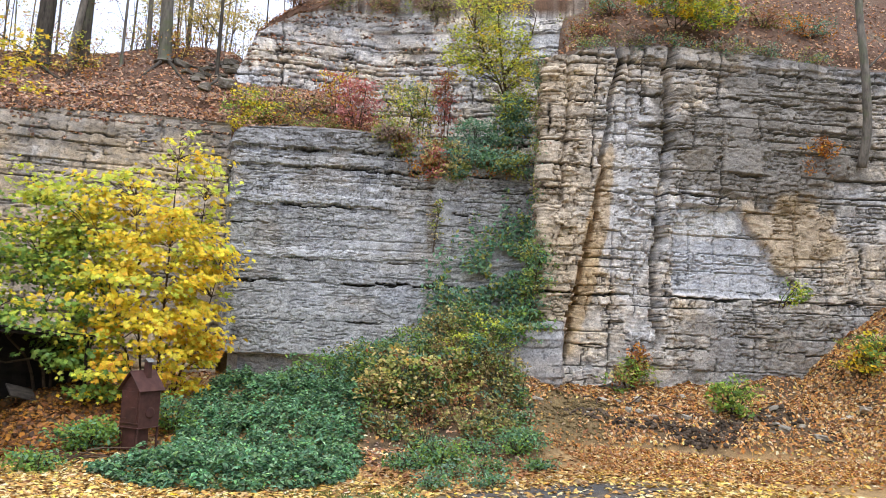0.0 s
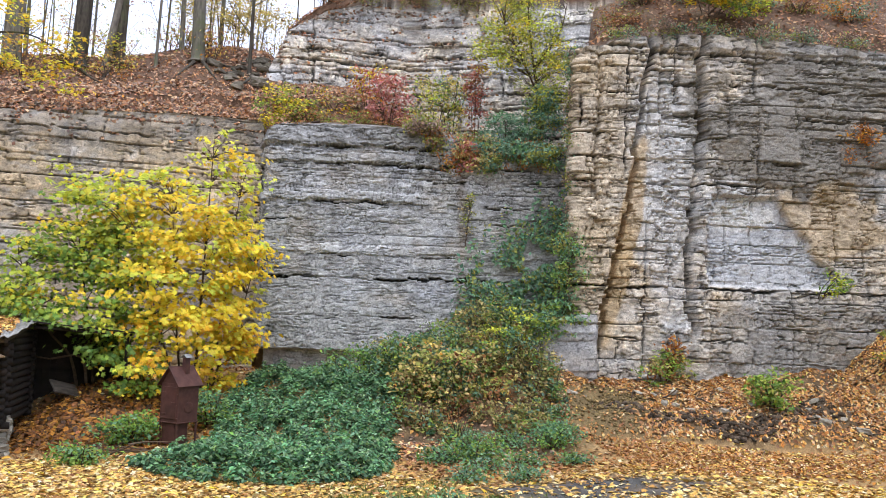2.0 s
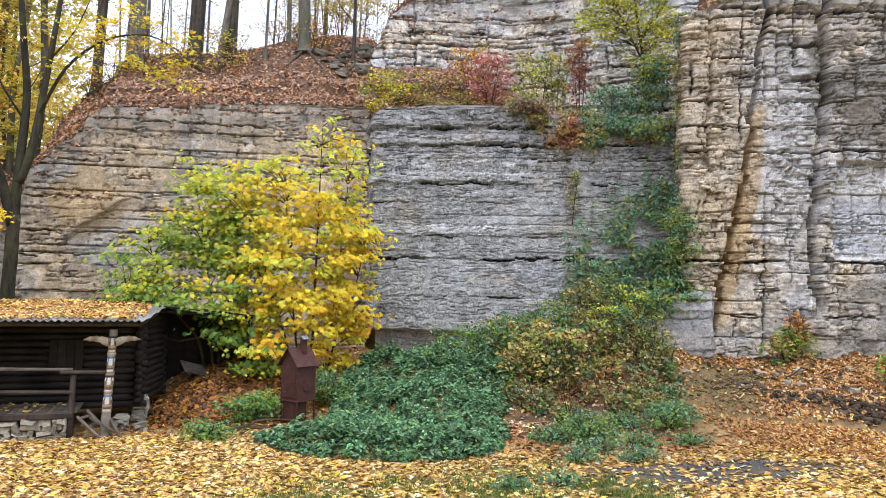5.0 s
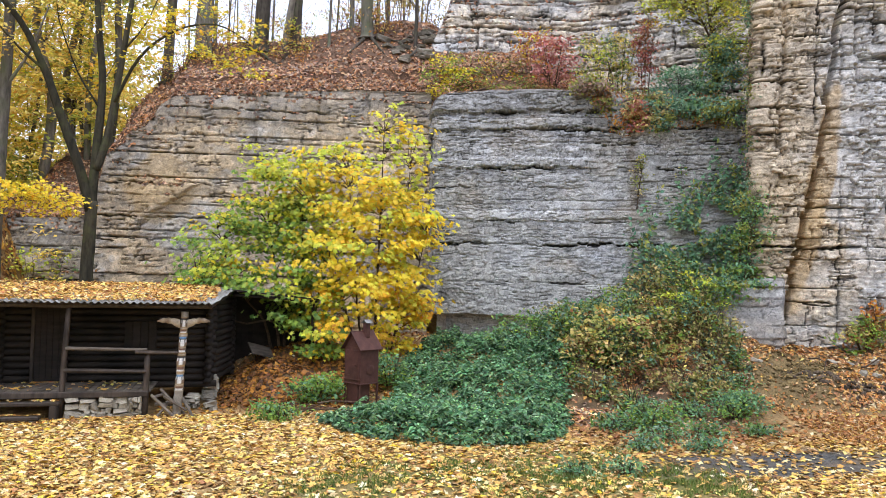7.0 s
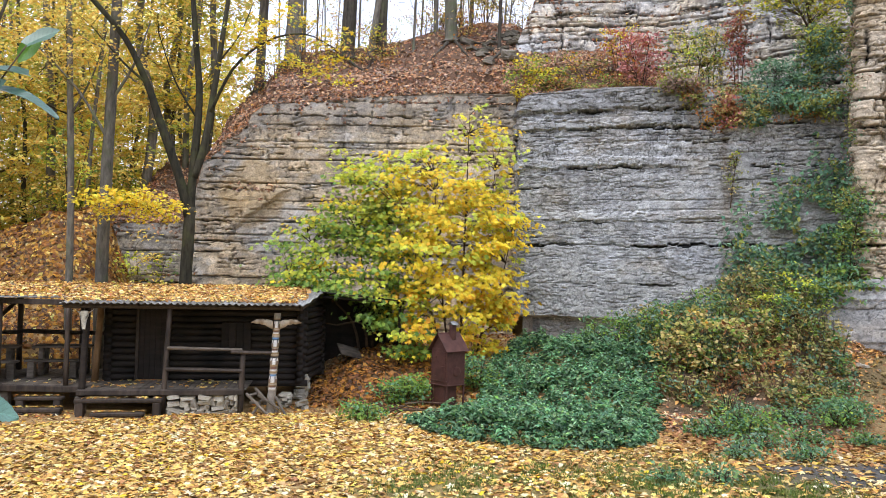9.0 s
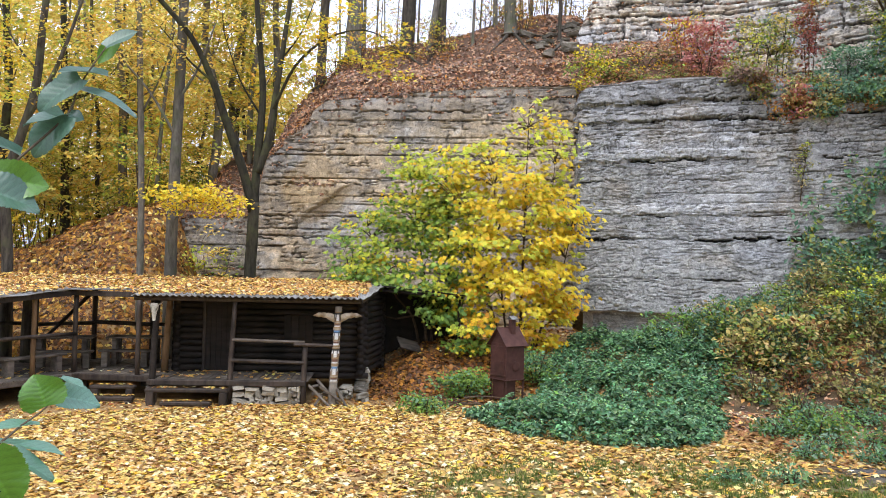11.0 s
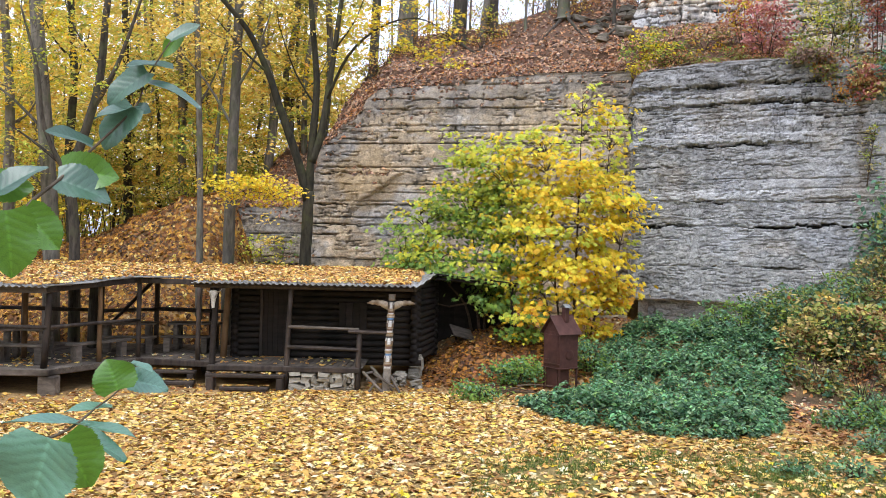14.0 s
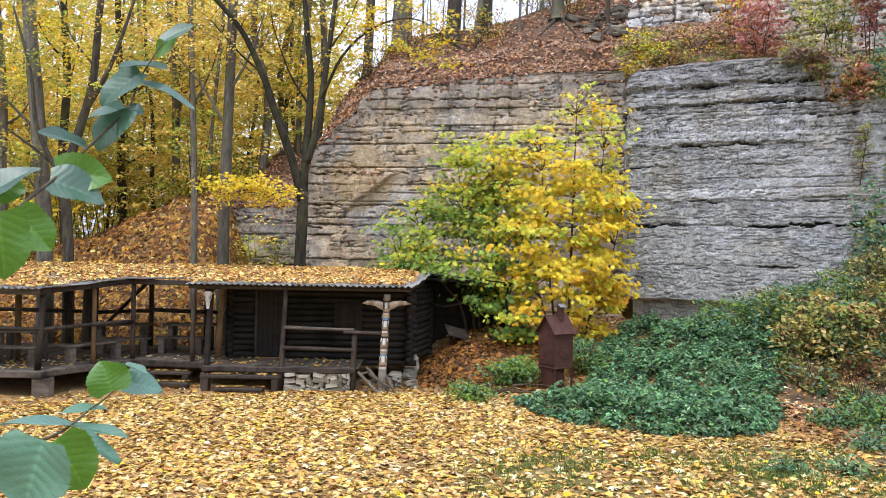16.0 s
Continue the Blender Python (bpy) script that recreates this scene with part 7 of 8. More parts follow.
# leaf drifts on the talus
talus = lambda x, y, g: open_ground(x, y) & (near_line(x, y, EAST)[0] < 7) & (g.random(len(x)) < thin(x, y) * np.clip(0.7 + 1.6 * fbm(x * 0.9, y * 0.9, 150), 0.1, 1))
litter("leaf_litter", "rusty orange leaves drifted over the talus", 90000, 12.5, 26, 9.5, 19, [TALUS, TALUS + GOLD[:3], TALUS + BROWN, TALUS + MAT], 0.064, 151, talus, OVAL, 0.02, 0.5)

# yellow and russet saplings along the bank above the west face
rnd = random.Random(160)
for k in range(15):
    x, y = rnd.uniform(-4.5, 7.0), rnd.uniform(28.6, 33.5)
    tall = rnd.uniform(0.35, 1.3)
    shrub("bank_shrub", "straggling shrub with thin autumn leaves on the leafy bank", (x, y, gz(x, y) + tall * 0.8), (rnd.uniform(0.7, 1.3), 0.6, tall), 26, 15, 0.06, [rnd.choice([YELLOW, ORANGE + GOLD[:2], RUSSET, OLIVE]), RUSSET, LIME if k % 3 else BROWN], 800 + k, 4, 0.3, 0.16)
for k, (x, y, a, l) in enumerate(((4.6, 28.95, -1.2, 1.3), (4.75, 29.0, -0.4, 1.5), (4.3, 28.95, -2.3, 1.2), (0.5, 29.5, -1.0, 1.2), (1.6, 29.6, -2.0, 1.1), (5.6, 28.4, -0.9, 1.2), (6.3, 28.0, -2.4, 1.4))):
    pts = [(x + math.cos(a) * l * f, y + math.sin(a) * l * f, gz(x + math.cos(a) * l * f, y + math.sin(a) * l * f) + 0.10 * (1 - f)) for f in (0, 0.25, 0.5, 0.75, 1.0)]
    thing("root", "mossy root running down the leafy bank", "root", data=Build().tube(pts, [0.07, 0.055, 0.04, 0.03, 0.012], 7, 0.2, k).mesh("root", BARK))

for k, (x, y, tall, wide) in enumerate(((5.6, 31.0, 2.4, 1.3), (6.4, 31.6, 2.9, 1.3), (7.3, 32.2, 2.6, 1.2), (4.9, 31.8, 2.0, 1.2), (6.0, 30.2, 1.2, 0.9), (8.2, 32.6, 2.8, 1.2))):
    shrub("bank_sapling", "airy sapling with pale yellow leaves on the bank", (x, y, gz(x, y) + tall), (wide, 0.8, tall * 0.6), 44, 16, 0.075, [PALE_YELLOW, PALE_YELLOW + WOODS[:2], DUST], 830 + k, 3, 0.4, 0.14, category="tree", foot=(x, y, gz(x, y) - 0.05))
rnd = random.Random(165)
for k in range(30):
    x, y = rnd.uniform(5.0, 7.0), rnd.uniform(27.3, 28.9)
    w = rnd.uniform(0.22, 0.6)
    ob = thing("outcrop_rock", "dark broken limestone slab jutting from the leafy bank", "stone", group="outcrop on the bank", data=rnd.choice(DARK_RUBBLE))
    ob.matrix_basis = Matrix.Translation((x, y, gz(x, y) + 0.03)) @ Euler((rnd.uniform(-0.3, 0.3), rnd.uniform(-0.3, 0.3), rnd.uniform(-1.5, 1.5))).to_matrix().to_4x4() @ Matrix.Diagonal((w, w * 0.7, w * rnd.uniform(0.22, 0.42), 1))

# brushwood and stones beside the smoke oven
rnd = random.Random(170)
for k in range(16):
    x, y, a, l = 1.7 + rnd.uniform(-0.7, 0.7), 18.3 + rnd.uniform(-0.5, 0.5), rnd.uniform(-0.6, 0.6), rnd.uniform(0.5, 1.2)
    z0 = gz(x, y)
    pts = [(x + math.cos(a) * l * f, y + math.sin(a) * l * f, z0 + 0.05 + 0.02 * k * 0.5 + rnd.uniform(0, 0.06) + 0.15 * f * (k % 3)) for f in (-0.5, -0.15, 0.2, 0.5)]
    thing("stick", "dead grey-brown stick lying beside the smoke oven", "stick", group="brushwood beside the oven", data=Build().tube(pts, [0.02, 0.018, 0.014, 0.006], 5, 0.2, k).mesh("stick", TWIG))


def roof_leaves(name, n, x0, x1, y0, y1, height, inside, seed):
    g = np.random.default_rng(seed)
    x, y = g.uniform(x0, x1, n), g.uniform(y0, y1, n)
    k = inside(x, y)
    x, y = x[k], y[k]
    m = len(x)
    at = np.c_[x, y, height(y) + 0.028 + 0.03 * g.random(m)]
    thing(name, "golden leaves lying on the corrugated roof", "fallen leaves", kind="stuff",
          data=leaf_mesh(name, at, tilted(g, m, 0.3), 0.075 * g.uniform(0.6, 1.2, m), colours(g, m, GOLD[:6] + RUSSET + RUSSET + SLOPE[:2]), CURL, seed + 1, LITTER))


hillside = lambda x, y, g: open_ground(x, y) & (y > 22.7) & (y < 32) & (x > -22) & (x < -5.5)
litter("leaf_litter", "rust-gold leaves covering the slope behind the shelter", 46000, -22, -5.5, 22.7, 32, [SLOPE, SLOPE + GOLD[:1], SLOPE + BROWN[:2], SLOPE + SLOPE + GOLD[1:2]], 0.09, 109, hillside, CURL, 0.02, 0.4)
roof_leaves("roof_leaves", 4200, -6.0, -0.55, 18.2, 22.6, roof_z, lambda x, y: (x < -0.75) | (y > 19), 111)
roof_leaves("roof_leaves", 6200, -14.0, -6.0, 17.05, 22.7, sh_z, lambda x, y: x < np.where(y < 19.25, -8.85 + (y - 17) * 0.47, -6.0), 113)
g = np.random.default_rng(115)
m = 420
x, y = g.uniform(-13.5, -2.2, m), g.uniform(17.3, 20.0, m)
k = within(x, y, [(-13.8, 17.3), (-9.0, 17.3), (-7.8, 19.5), (-5.7, 19.2), (-5.6, 18.55), (-2.1, 18.55), (-2.1, 19.9), (-13.8, 22.0)])
thing("deck_leaves", "a few golden leaves on the deck boards", "fallen leaves", kind="stuff", data=leaf_mesh("deck_leaves", np.c_[x[k], y[k], x[k] * 0 + DECK + 0.02], tilted(g, int(k.sum()), 0.2), 0.07, colours(g, int(k.sum()), GOLD), CURL, 116))
g = np.random.default_rng(117)
m = 110
pick = g.integers(0, 4, m)
ends = np.array([(-5.6, -3.75, 18.24, 0.43), (-5.2, -4.05, 17.98, 0.17), (-7.1, -6.05, 18.85, 0.40), (-7.0, -6.0, 18.6, 0.18)])[pick]
at = np.c_[ends[:, 0] + (ends[:, 1] - ends[:, 0]) * g.random(m), ends[:, 2] + g.uniform(-0.08, 0.09, m), ends[:, 3] + 0.012]
thing("step_leaves", "a few golden leaves on the wooden steps", "fallen leaves", kind="stuff", data=leaf_mesh("step_leaves", at, tilted(g, m, 0.2), 0.06, colours(g, m, GOLD + RUSSET), CURL, 118))

# ---- trees ----
WOODS2 = [(0.40, 0.42, 0.07), (0.30, 0.34, 0.06), (0.52, 0.46, 0.07)]


def polar(az, r):
    return r * math.sin(radians(az)), r * math.cos(radians(az))


# the forked tree behind the cabin
p = Plant(201)
fx, fy = -4.27, 23.62
fz = gz(fx, fy)
p.limb([(fx, fy, fz - 0.1), (fx - 0.02, fy, 2.6), (fx + 0.03, fy, 4.3), (fx + 0.06, fy, 5.3)], 0.20, 0.16, 10)
p.limb([(fx + 0.04, fy, 5.0), (-4.55, 23.55, 6.2), (-5.15, 23.4, 7.9), (-5.5, 23.3, 8.9), (-6.15, 23.2, 10.2), (-7.2, 22.9, 11.4)], 0.165, 0.07, 8)
p.limb([(fx + 0.04, fy, 5.1), (-4.15, 23.6, 6.6), (-4.05, 23.65, 8.6), (-4.2, 23.6, 10.4), (-4.4, 23.6, 12.5)], 0.15, 0.07, 8)
p.limb([(-4.15, 23.6, 6.2), (-3.85, 23.6, 7.2), (-3.62, 23.7, 9.0), (-3.45, 23.7, 10.4), (-3.2, 23.7, 12.5)], 0.14, 0.06, 8)
p.limb([(-3.7, 23.6, 8.2), (-3.0, 23.0, 9.4), (-2.0, 22.4, 10.1), (-0.9, 21.8, 10.2), (0.0, 21.4, 9.7)], 0.06, 0.012, 6)
p.limb([(-5.5, 23.3, 8.9), (-6.1, 23.0, 9.4), (-6.9, 22.6, 10.3)], 0.05, 0.015, 6)
p.limb([(-4.1, 23.6, 8.0), (-4.7, 23.4, 9.0), (-5.2, 23.2, 10.4)], 0.04, 0.012, 6)
p.limb([(-3.5, 23.7, 9.8), (-2.9, 23.5, 10.6), (-2.5, 23.4, 11.6)], 0.04, 0.012, 6)
for f in np.linspace(0, 1, 46):
    q = np.array([-3.1 + 3.4 * f, 23.0 - 1.7 * f, 10.3 - 0.7 * f * f + p.rnd.uniform(-1.0, 0.9)])
    p.twig(q, 0.008)
    p.spray(q, 26, 0.32, 0.14, 0.085, YELLOW + LIME[:1], (0, -0.4, 1), 0.5)
for q in egg(p.g, 34, (-5.4, 23.0, 11.3), (2.6, 1.5, 1.6)):
    p.twig(q, 0.010)
    p.spray(q, 22, 0.4, 0.2, 0.085, WOODS, (0, -0.3, 1), 0.55)
p.finish("forked_tree", "forked dark-barked tree with a few yellow leaves behind the cabin", "tree", (fx, fy, fz), MOSSY, MAPLE)

p = Plant(202)
tx, ty = -6.64, 23.58
p.limb([(tx, ty, gz(tx, ty) - 0.1), (-6.66, ty, 3.1), (-6.62, ty, 6.0), (-6.55, ty, 9.0), (-6.45, ty, 14.0)], 0.2, 0.14, 10)
p.limb([(-6.6, ty, 7.2), (-7.4, 23.2, 8.6), (-8.5, 22.8, 9.8)], 0.06, 0.02, 6)
p.limb([(-6.55, ty, 8.4), (-5.9, 23.3, 9.4), (-5.4, 23.0, 10.6)], 0.06, 0.02, 6)
p.limb([(-6.62, ty, 4.6), (-6.2, 23.0, 5.0), (-5.6, 22.4, 5.15), (-4.9, 22.0, 5.0)], 0.025, 0.008, 5)
for q in np.concatenate([egg(p.g, 52, (-5.7, 22.2, 5.2), (1.75, 0.7, 0.55), 0.1), egg(p.g, 20, (-7.6, 22.9, 9.6), (1.7, 1.0, 1.0))]):
    p.twig(q, 0.007)
    p.spray(q, 24, 0.32, 0.12, 0.08, YELLOW if q[2] < 7 else WOODS, (0, -0.4, 1), 0.5)
p.finish("beech_tree", "straight grey-brown tree with yellow lower sprays", "tree", (tx, ty, gz(tx, ty)), PALE_BARK, MAPLE)

p = Plant(203)
tx, ty = -7.7, 24.1
p.limb([(tx, ty, gz(tx, ty) - 0.1), (-7.75, ty, 5.0), (-7.9, ty, 9.0), (-8.15, ty, 14.0)], 0.12, 0.08, 8)
p.limb([(-7.85, ty, 8.0), (-7.2, 23.9, 9.2), (-6.8, 23.8, 10.6)], 0.04, 0.015, 5)
for q in egg(p.g, 26, (-7.8, 23.7, 10.2), (1.5, 1.0, 1.4)):
    p.twig(q, 0.007)
    p.spray(q, 22, 0.35, 0.16, 0.08, WOODS, (0, -0.3, 1), 0.55)
p.finish("slim_tree", "slim grey-barked tree behind the shelter", "tree", (tx, ty, gz(tx, ty)), PALE_BARK, MAPLE)

p = Plant(204)
tx, ty = -12.0, 23.4
p.limb([(tx, ty, gz(tx, ty) - 0.1), (-12.1, ty, 4.0), (-12.4, ty, 7.5), (-12.75, ty, 10.8), (-13.0, ty, 14.0)], 0.27, 0.18, 10)
p.limb([(-12.4, ty, 7.0), (-13.3, 23.0, 8.0), (-14.2, 22.7, 8.6)], 0.06, 0.02, 6)
p.limb([(-12.15, ty, 5.0), (-12.9, 23.0, 5.9), (-13.8, 22.6, 6.4)], 0.05, 0.015, 6)
for q in np.concatenate([egg(p.g, 40, (-12.6, 22.9, 9.5), (2.0, 1.2, 2.0)), egg(p.g, 24, (-13.2, 22.7, 6.0), (1.2, 1.0, 1.4))]):
    p.twig(q, 0.008)
    p.spray(q, 24, 0.36, 0.18, 0.08, p.rnd.choice([WOODS, WOODS2, LIME]), (0, -0.3, 1), 0.55)
p.finish("beech_tree", "thick grey-barked tree rising behind the shelter", "tree", (tx, ty, gz(tx, ty)), PALE_BARK, MAPLE)

p = Plant(205)
tx, ty = -11.15, 23.1
p.limb([(tx, ty, gz(tx, ty) - 0.1), (-11.2, ty, 3.5), (-11.25, 22.9, 5.5), (-10.75, 22.7, 7.0), (-10.35, 22.6, 8.4), (-10.2, 22.6, 10.5), (-10.0, 22.6, 12.5)], 0.19, 0.09, 8)
p.limb([(-10.6, 22.65, 7.5), (-9.9, 22.5, 8.6), (-9.4, 22.4, 9.8), (-8.8, 22.3, 11.6)], 0.10, 0.03, 6)
p.limb([(-11.2, 22.9, 5.6), (-12.1, 22.6, 6.4), (-12.9, 22.4, 7.0)], 0.08, 0.02, 6)
p.limb([(-11.25, 22.9, 5.3), (-11.9, 22.5, 6.9), (-12.1, 22.4, 8.6), (-12.6, 22.3, 10.5)], 0.09, 0.03, 6)
p.limb([(-10.3, 22.6, 8.8), (-11.0, 22.4, 9.8), (-11.4, 22.3, 11.0)], 0.04, 0.012, 6)
for q in egg(p.g, 50, (-10.4, 22.4, 9.6), (2.0, 1.0, 2.2), 0.3):
    p.twig(q, 0.007)
    p.spray(q, 22, 0.36, 0.16, 0.08, p.rnd.choice([WOODS, YELLOW, LIME]), (0, -0.3, 1), 0.55)
p.finish("crooked_tree", "crooked black-barked tree with thin yellow foliage", "tree", (tx, ty, gz(tx, ty)), BARK, MAPLE)

# trees on the bank above the west face
for k, (x, y, r, lean, bark, h) in enumerate(((0.44, 30.0, 0.30, 0.5, BARK, 13), (1.35, 29.9, 0.14, 1.6, PALE_BARK, 12), (1.75, 30.1, 0.25, 0.3, BARK, 13), (4.5, 29.3, 0.25, -0.35, PALE_BARK, 14), (-1.7, 30.3, 0.33, 0.4, PALE_BARK, 13),
                                              (4.0, 30.2, 0.10, -0.1, PALE_BARK, 11), (6.2, 28.2, 0.07, 0.1, BARK, 8), (3.0, 29.2, 0.055, 0.2, PALE_BARK, 8), (-3.0, 30.6, 0.2, 0.5, BARK, 13), (5.5, 30.5, 0.09, 0.2, PALE_BARK, 11))):
    p = Plant(220 + k)
    z = gz(x, y)
    p.limb([(x, y, z - 0.15), (x + lean * 0.05, y, z + 0.5), (x + lean * 0.3, y, z + h * 0.3), (x + lean * 0.7, y, z + h * 0.65), (x + lean, y, z + h)], r * 1.18, r * 0.6, 11)
    p.limbs[0][1][0] *= 1.55
    p.limbs[0][1][1] *= 1.3
    p.limbs[0][1][2] *= 1.1
    for j in range(5):
        a, hz = p.rnd.uniform(0, 6.28), z + h * p.rnd.uniform(0.15, 0.6)
        l = p.rnd.uniform(0.8, 2.0)
        q = Vector((x + lean * 0.3, y, hz))
        p.limb([q, q + Vector((math.cos(a) * l * 0.5, math.sin(a) * l * 0.3, l * 0.4)), q + Vector((math.cos(a) * l, math.sin(a) * l * 0.5, l * 0.9))], r * 0.16 + 0.008, 0.006, 5)
    for q in egg(p.g, 10, (x, y, z + h * 0.35), (2.2, 1.2, 2.6)):
        p.twig(q, 0.010)
        p.spray(q, 12, 0.35, 0.2, 0.06, p.rnd.choice([WOODS, BROWN, OLIVE]), (0, -0.3, 1), 0.7)
    p.finish("bank_tree", "bare-limbed tree on the leafy bank above the west face", "tree", (x, y, z), bark, OVAL, "trees on the bank")

# thin skyline trees, behind the bank
rnd = random.Random(240)
for k in range(34):
    az, r = rnd.uniform(-4, 21), rnd.uniform(33, 50)
    x, y = polar(az, r)
    z = gz(x, y)
    p = Plant(300 + k)
    w, h, lean = rnd.choice([0.03, 0.04, 0.05, 0.06, 0.09]), rnd.uniform(9, 14), rnd.uniform(-0.6, 0.6)
    p.limb([(x, y, z - 0.2), (x + lean * 0.4, y, z + h * 0.4), (x + lean, y, z + h)], w, w * 0.5, 6)
    for j in range(6):
        a, f = rnd.uniform(0, 6.28), rnd.uniform(0.08, 0.6)
        l = rnd.uniform(0.6, 1.8)
        q = Vector((x + lean * f, y, z + h * f))
        p.limb([q, q + Vector((math.cos(a) * l * 0.5, math.sin(a) * l * 0.3, l * 0.5)), q + Vector((math.cos(a) * l * 0.8, math.sin(a) * l * 0.5, l * 1.1))], w * 0.25, 0.006, 4)
    for q in egg(p.g, 18, (x, y, z + rnd.uniform(1.0, 4.5)), (1.6, 1.0, 2.0), 0.1):
        p.twig(q, 0.009)
        p.spray(q, 14, 0.4, 0.3, 0.065, rnd.choice([WOODS, WOODS2, BROWN, WOODS]), (0, 0, 1), 0.8)
    p.finish("woodland_tree", "thin pale trunk with sparse autumn leaves on the skyline", "tree", (x, y, z), rnd.choice([BARK, PALE_BARK, PALE_BARK]), OVAL, "trees on the skyline")

# the golden wood west of the faces
rnd = random.Random(260)
spots = [(-18.8, 33, 0.22), (-22.5, 33.5, 0.2), (-13.2, 31.5, 0.2), (-11.4, 32.5, 0.16), (-9.2, 31.5, 0.16), (-26.0, 31.0, 0.2), (-20.3, 36.0, 0.12), (-16.6, 36.5, 0.13), (-29.5, 30.5, 0.22)]
spots += [(rnd.uniform(-36, -9.5), rnd.uniform(30, 50), rnd.uniform(0.05, 0.13)) for _ in range(28)]
for k, (az, r, w) in enumerate(spots):
    x, y = polar(az, r)
    z = gz(x, y)
    p = Plant(400 + k)
    h, lean, bend = rnd.uniform(13, 18), rnd.uniform(-1.1, 1.1), rnd.uniform(-0.35, 0.35)
    p.limb([(x, y, z - 0.2), (x + lean * 0.15 + bend, y, z + h * 0.2), (x + lean * 0.4 - 0.4 * bend, y, z + h * 0.4), (x + lean * 0.7 + 0.6 * bend, y, z + h * 0.65), (x + lean, y, z + h)], w, w * 0.5, 8)
    for j in range(4):
        a, f = rnd.uniform(0, 6.28), rnd.uniform(0.15, 0.6)
        l = rnd.uniform(1.0, 2.6)
        q = Vector((x + lean * f, y, z + h * f))
        p.limb([q, q + Vector((math.cos(a) * l * 0.5, math.sin(a) * l * 0.3, l * 0.25)), q + Vector((math.cos(a) * l, math.sin(a) * l * 0.5, l * 0.8))], w * 0.3, 0.01, 5)
    big = r > 38
    tone = rnd.choice([WOODS, WOODS, WOODS, WOODS2, YELLOW])
    for q in np.concatenate([egg(p.g, 64, (x, y, z + rnd.uniform(6, 9.5)), (3.2, 2.2, 4.8), 0.2), egg(p.g, 18, (x, y, z + 2.6), (2.4, 1.6, 1.8), 0.1)]):
        p.spray(q, 26, 0.75, 0.12, 0.145 if big else 0.125, tone if rnd.random() < 0.75 else WOODS2, (rnd.uniform(-0.3, 0.3), -0.4, 1), 0.4)
    p.finish("wood_tree", "tall autumn tree with golden foliage in the wood", "tree", (x, y, z), rnd.choice([MOSSY, PALE_BARK, PALE_BARK]), OVAL, "trees of the golden wood")
for k in range(26):
    az, r = rnd.uniform(-36, -12), rnd.uniform(27.5, 44)
    x, y = polar(az, r)
    shrub("understorey_sapling", "thin sapling with yellow-green leaves in the wood", (x, y, gz(x, y) + rnd.uniform(0.9, 2.4)), (1.1, 0.8, rnd.uniform(0.8, 1.9)), 22, 22, 0.085, [WOODS2, LIME, WOODS, GREEN], 500 + k, 3, 0.4, 0.2, category="tree")
for k in range(16):
    az, r = rnd.uniform(-35, -13), rnd.uniform(32.5, 38)
    x, y = polar(az, r)
    tall = rnd.uniform(2.5, 6.5)
    shrub("understorey_sapling", "tall thin sapling with golden leaves in the wood", (x, y, gz(x, y) + tall), (rnd.uniform(1.2, 2.0), 0.9, tall * 0.55), 46, 20, 0.07, [WOODS, WOODS2, WOODS, LIME], 560 + k, 2, 0.5, 0.14, category="tree", foot=(x, y, gz(x, y) - 0.05))
g = np.random.default_rng(270)
n = 44000
az, r = np.radians(-42 + 36 * g.random(n) ** 1.15), g.uniform(52, 78, n)
x, y = r * np.sin(az), r * np.cos(az)
z = g.uniform(0.5, 34, n)
keep = fbm(x * 0.12, z * 0.16, 271) + 0.25 * fbm(x * 0.6, z * 0.7, 272) > -0.14 + 0.008 * (z - 14) - 0.25 * step01(16, 8, z)
at = np.c_[x, y, z][keep]
m = len(at)
mixed = np.clip(0.5 + 1.8 * fbm(at[:, 0] * 0.14, at[:, 2] * 0.18, 273) - 0.45 * step01(13, 4, at[:, 2]), 0, 1)[:, None]
tone = colours(g, m, WOODS) * mixed + colours(g, m, WOODS2) * (1 - mixed)
thing("far_woods", "golden and olive foliage of the far wood", "woods", kind="stuff", data=leaf_mesh("far_woods", at, tilted(g, m, 0.8, (0, -0.6, 0.8)), 0.36 * g.uniform(0.6, 1.3, m), tone, OVAL, 274))

# unseen wood added behind the path, to close it in and block low light
g = np.random.default_rng(280)
n = 14000
az, r = np.radians(g.uniform(68, 318, n)), g.uniform(13, 26, n)
x, y = r * np.sin(az), r * np.cos(az)
z = ground_low(x, y) + 0.6 + 11 * g.random(n) ** 1.2
keep = fbm(x * 0.3, y * 0.3, 281) + 0.5 * fbm(az * 6, z * 0.3, 282) > -0.12
at = np.c_[x, y, z][keep]
m = len(at)
thing("near_woods", "golden and green foliage of an unseen wood added to block low light", "woods", kind="stuff", data=leaf_mesh("near_woods", at, tilted(g, m, 0.8), 0.34 * g.uniform(0.6, 1.3, m), colours(g, m, WOODS2 + GREEN), OVAL, 283))
rnd = random.Random(290)
for k in range(26):
    az, r = rnd.uniform(68, 318), rnd.uniform(12, 26)
    x, y = polar(az, r)
    p = Plant(600 + k)
    z = float(ground_low(np.array([x]), np.array([y]))[0])
    w = rnd.uniform(0.12, 0.26)
    p.limb([(x, y, z - 0.2), (x + 0.2, y, z + 5), (x + rnd.uniform(-0.5, 0.5), y, z + 12)], w, w * 0.6, 8)
    p.finish("wood_tree", "straight trunk of the unseen wood added behind the path", "tree", (x, y, z), BARK, OVAL, "trees behind the path")

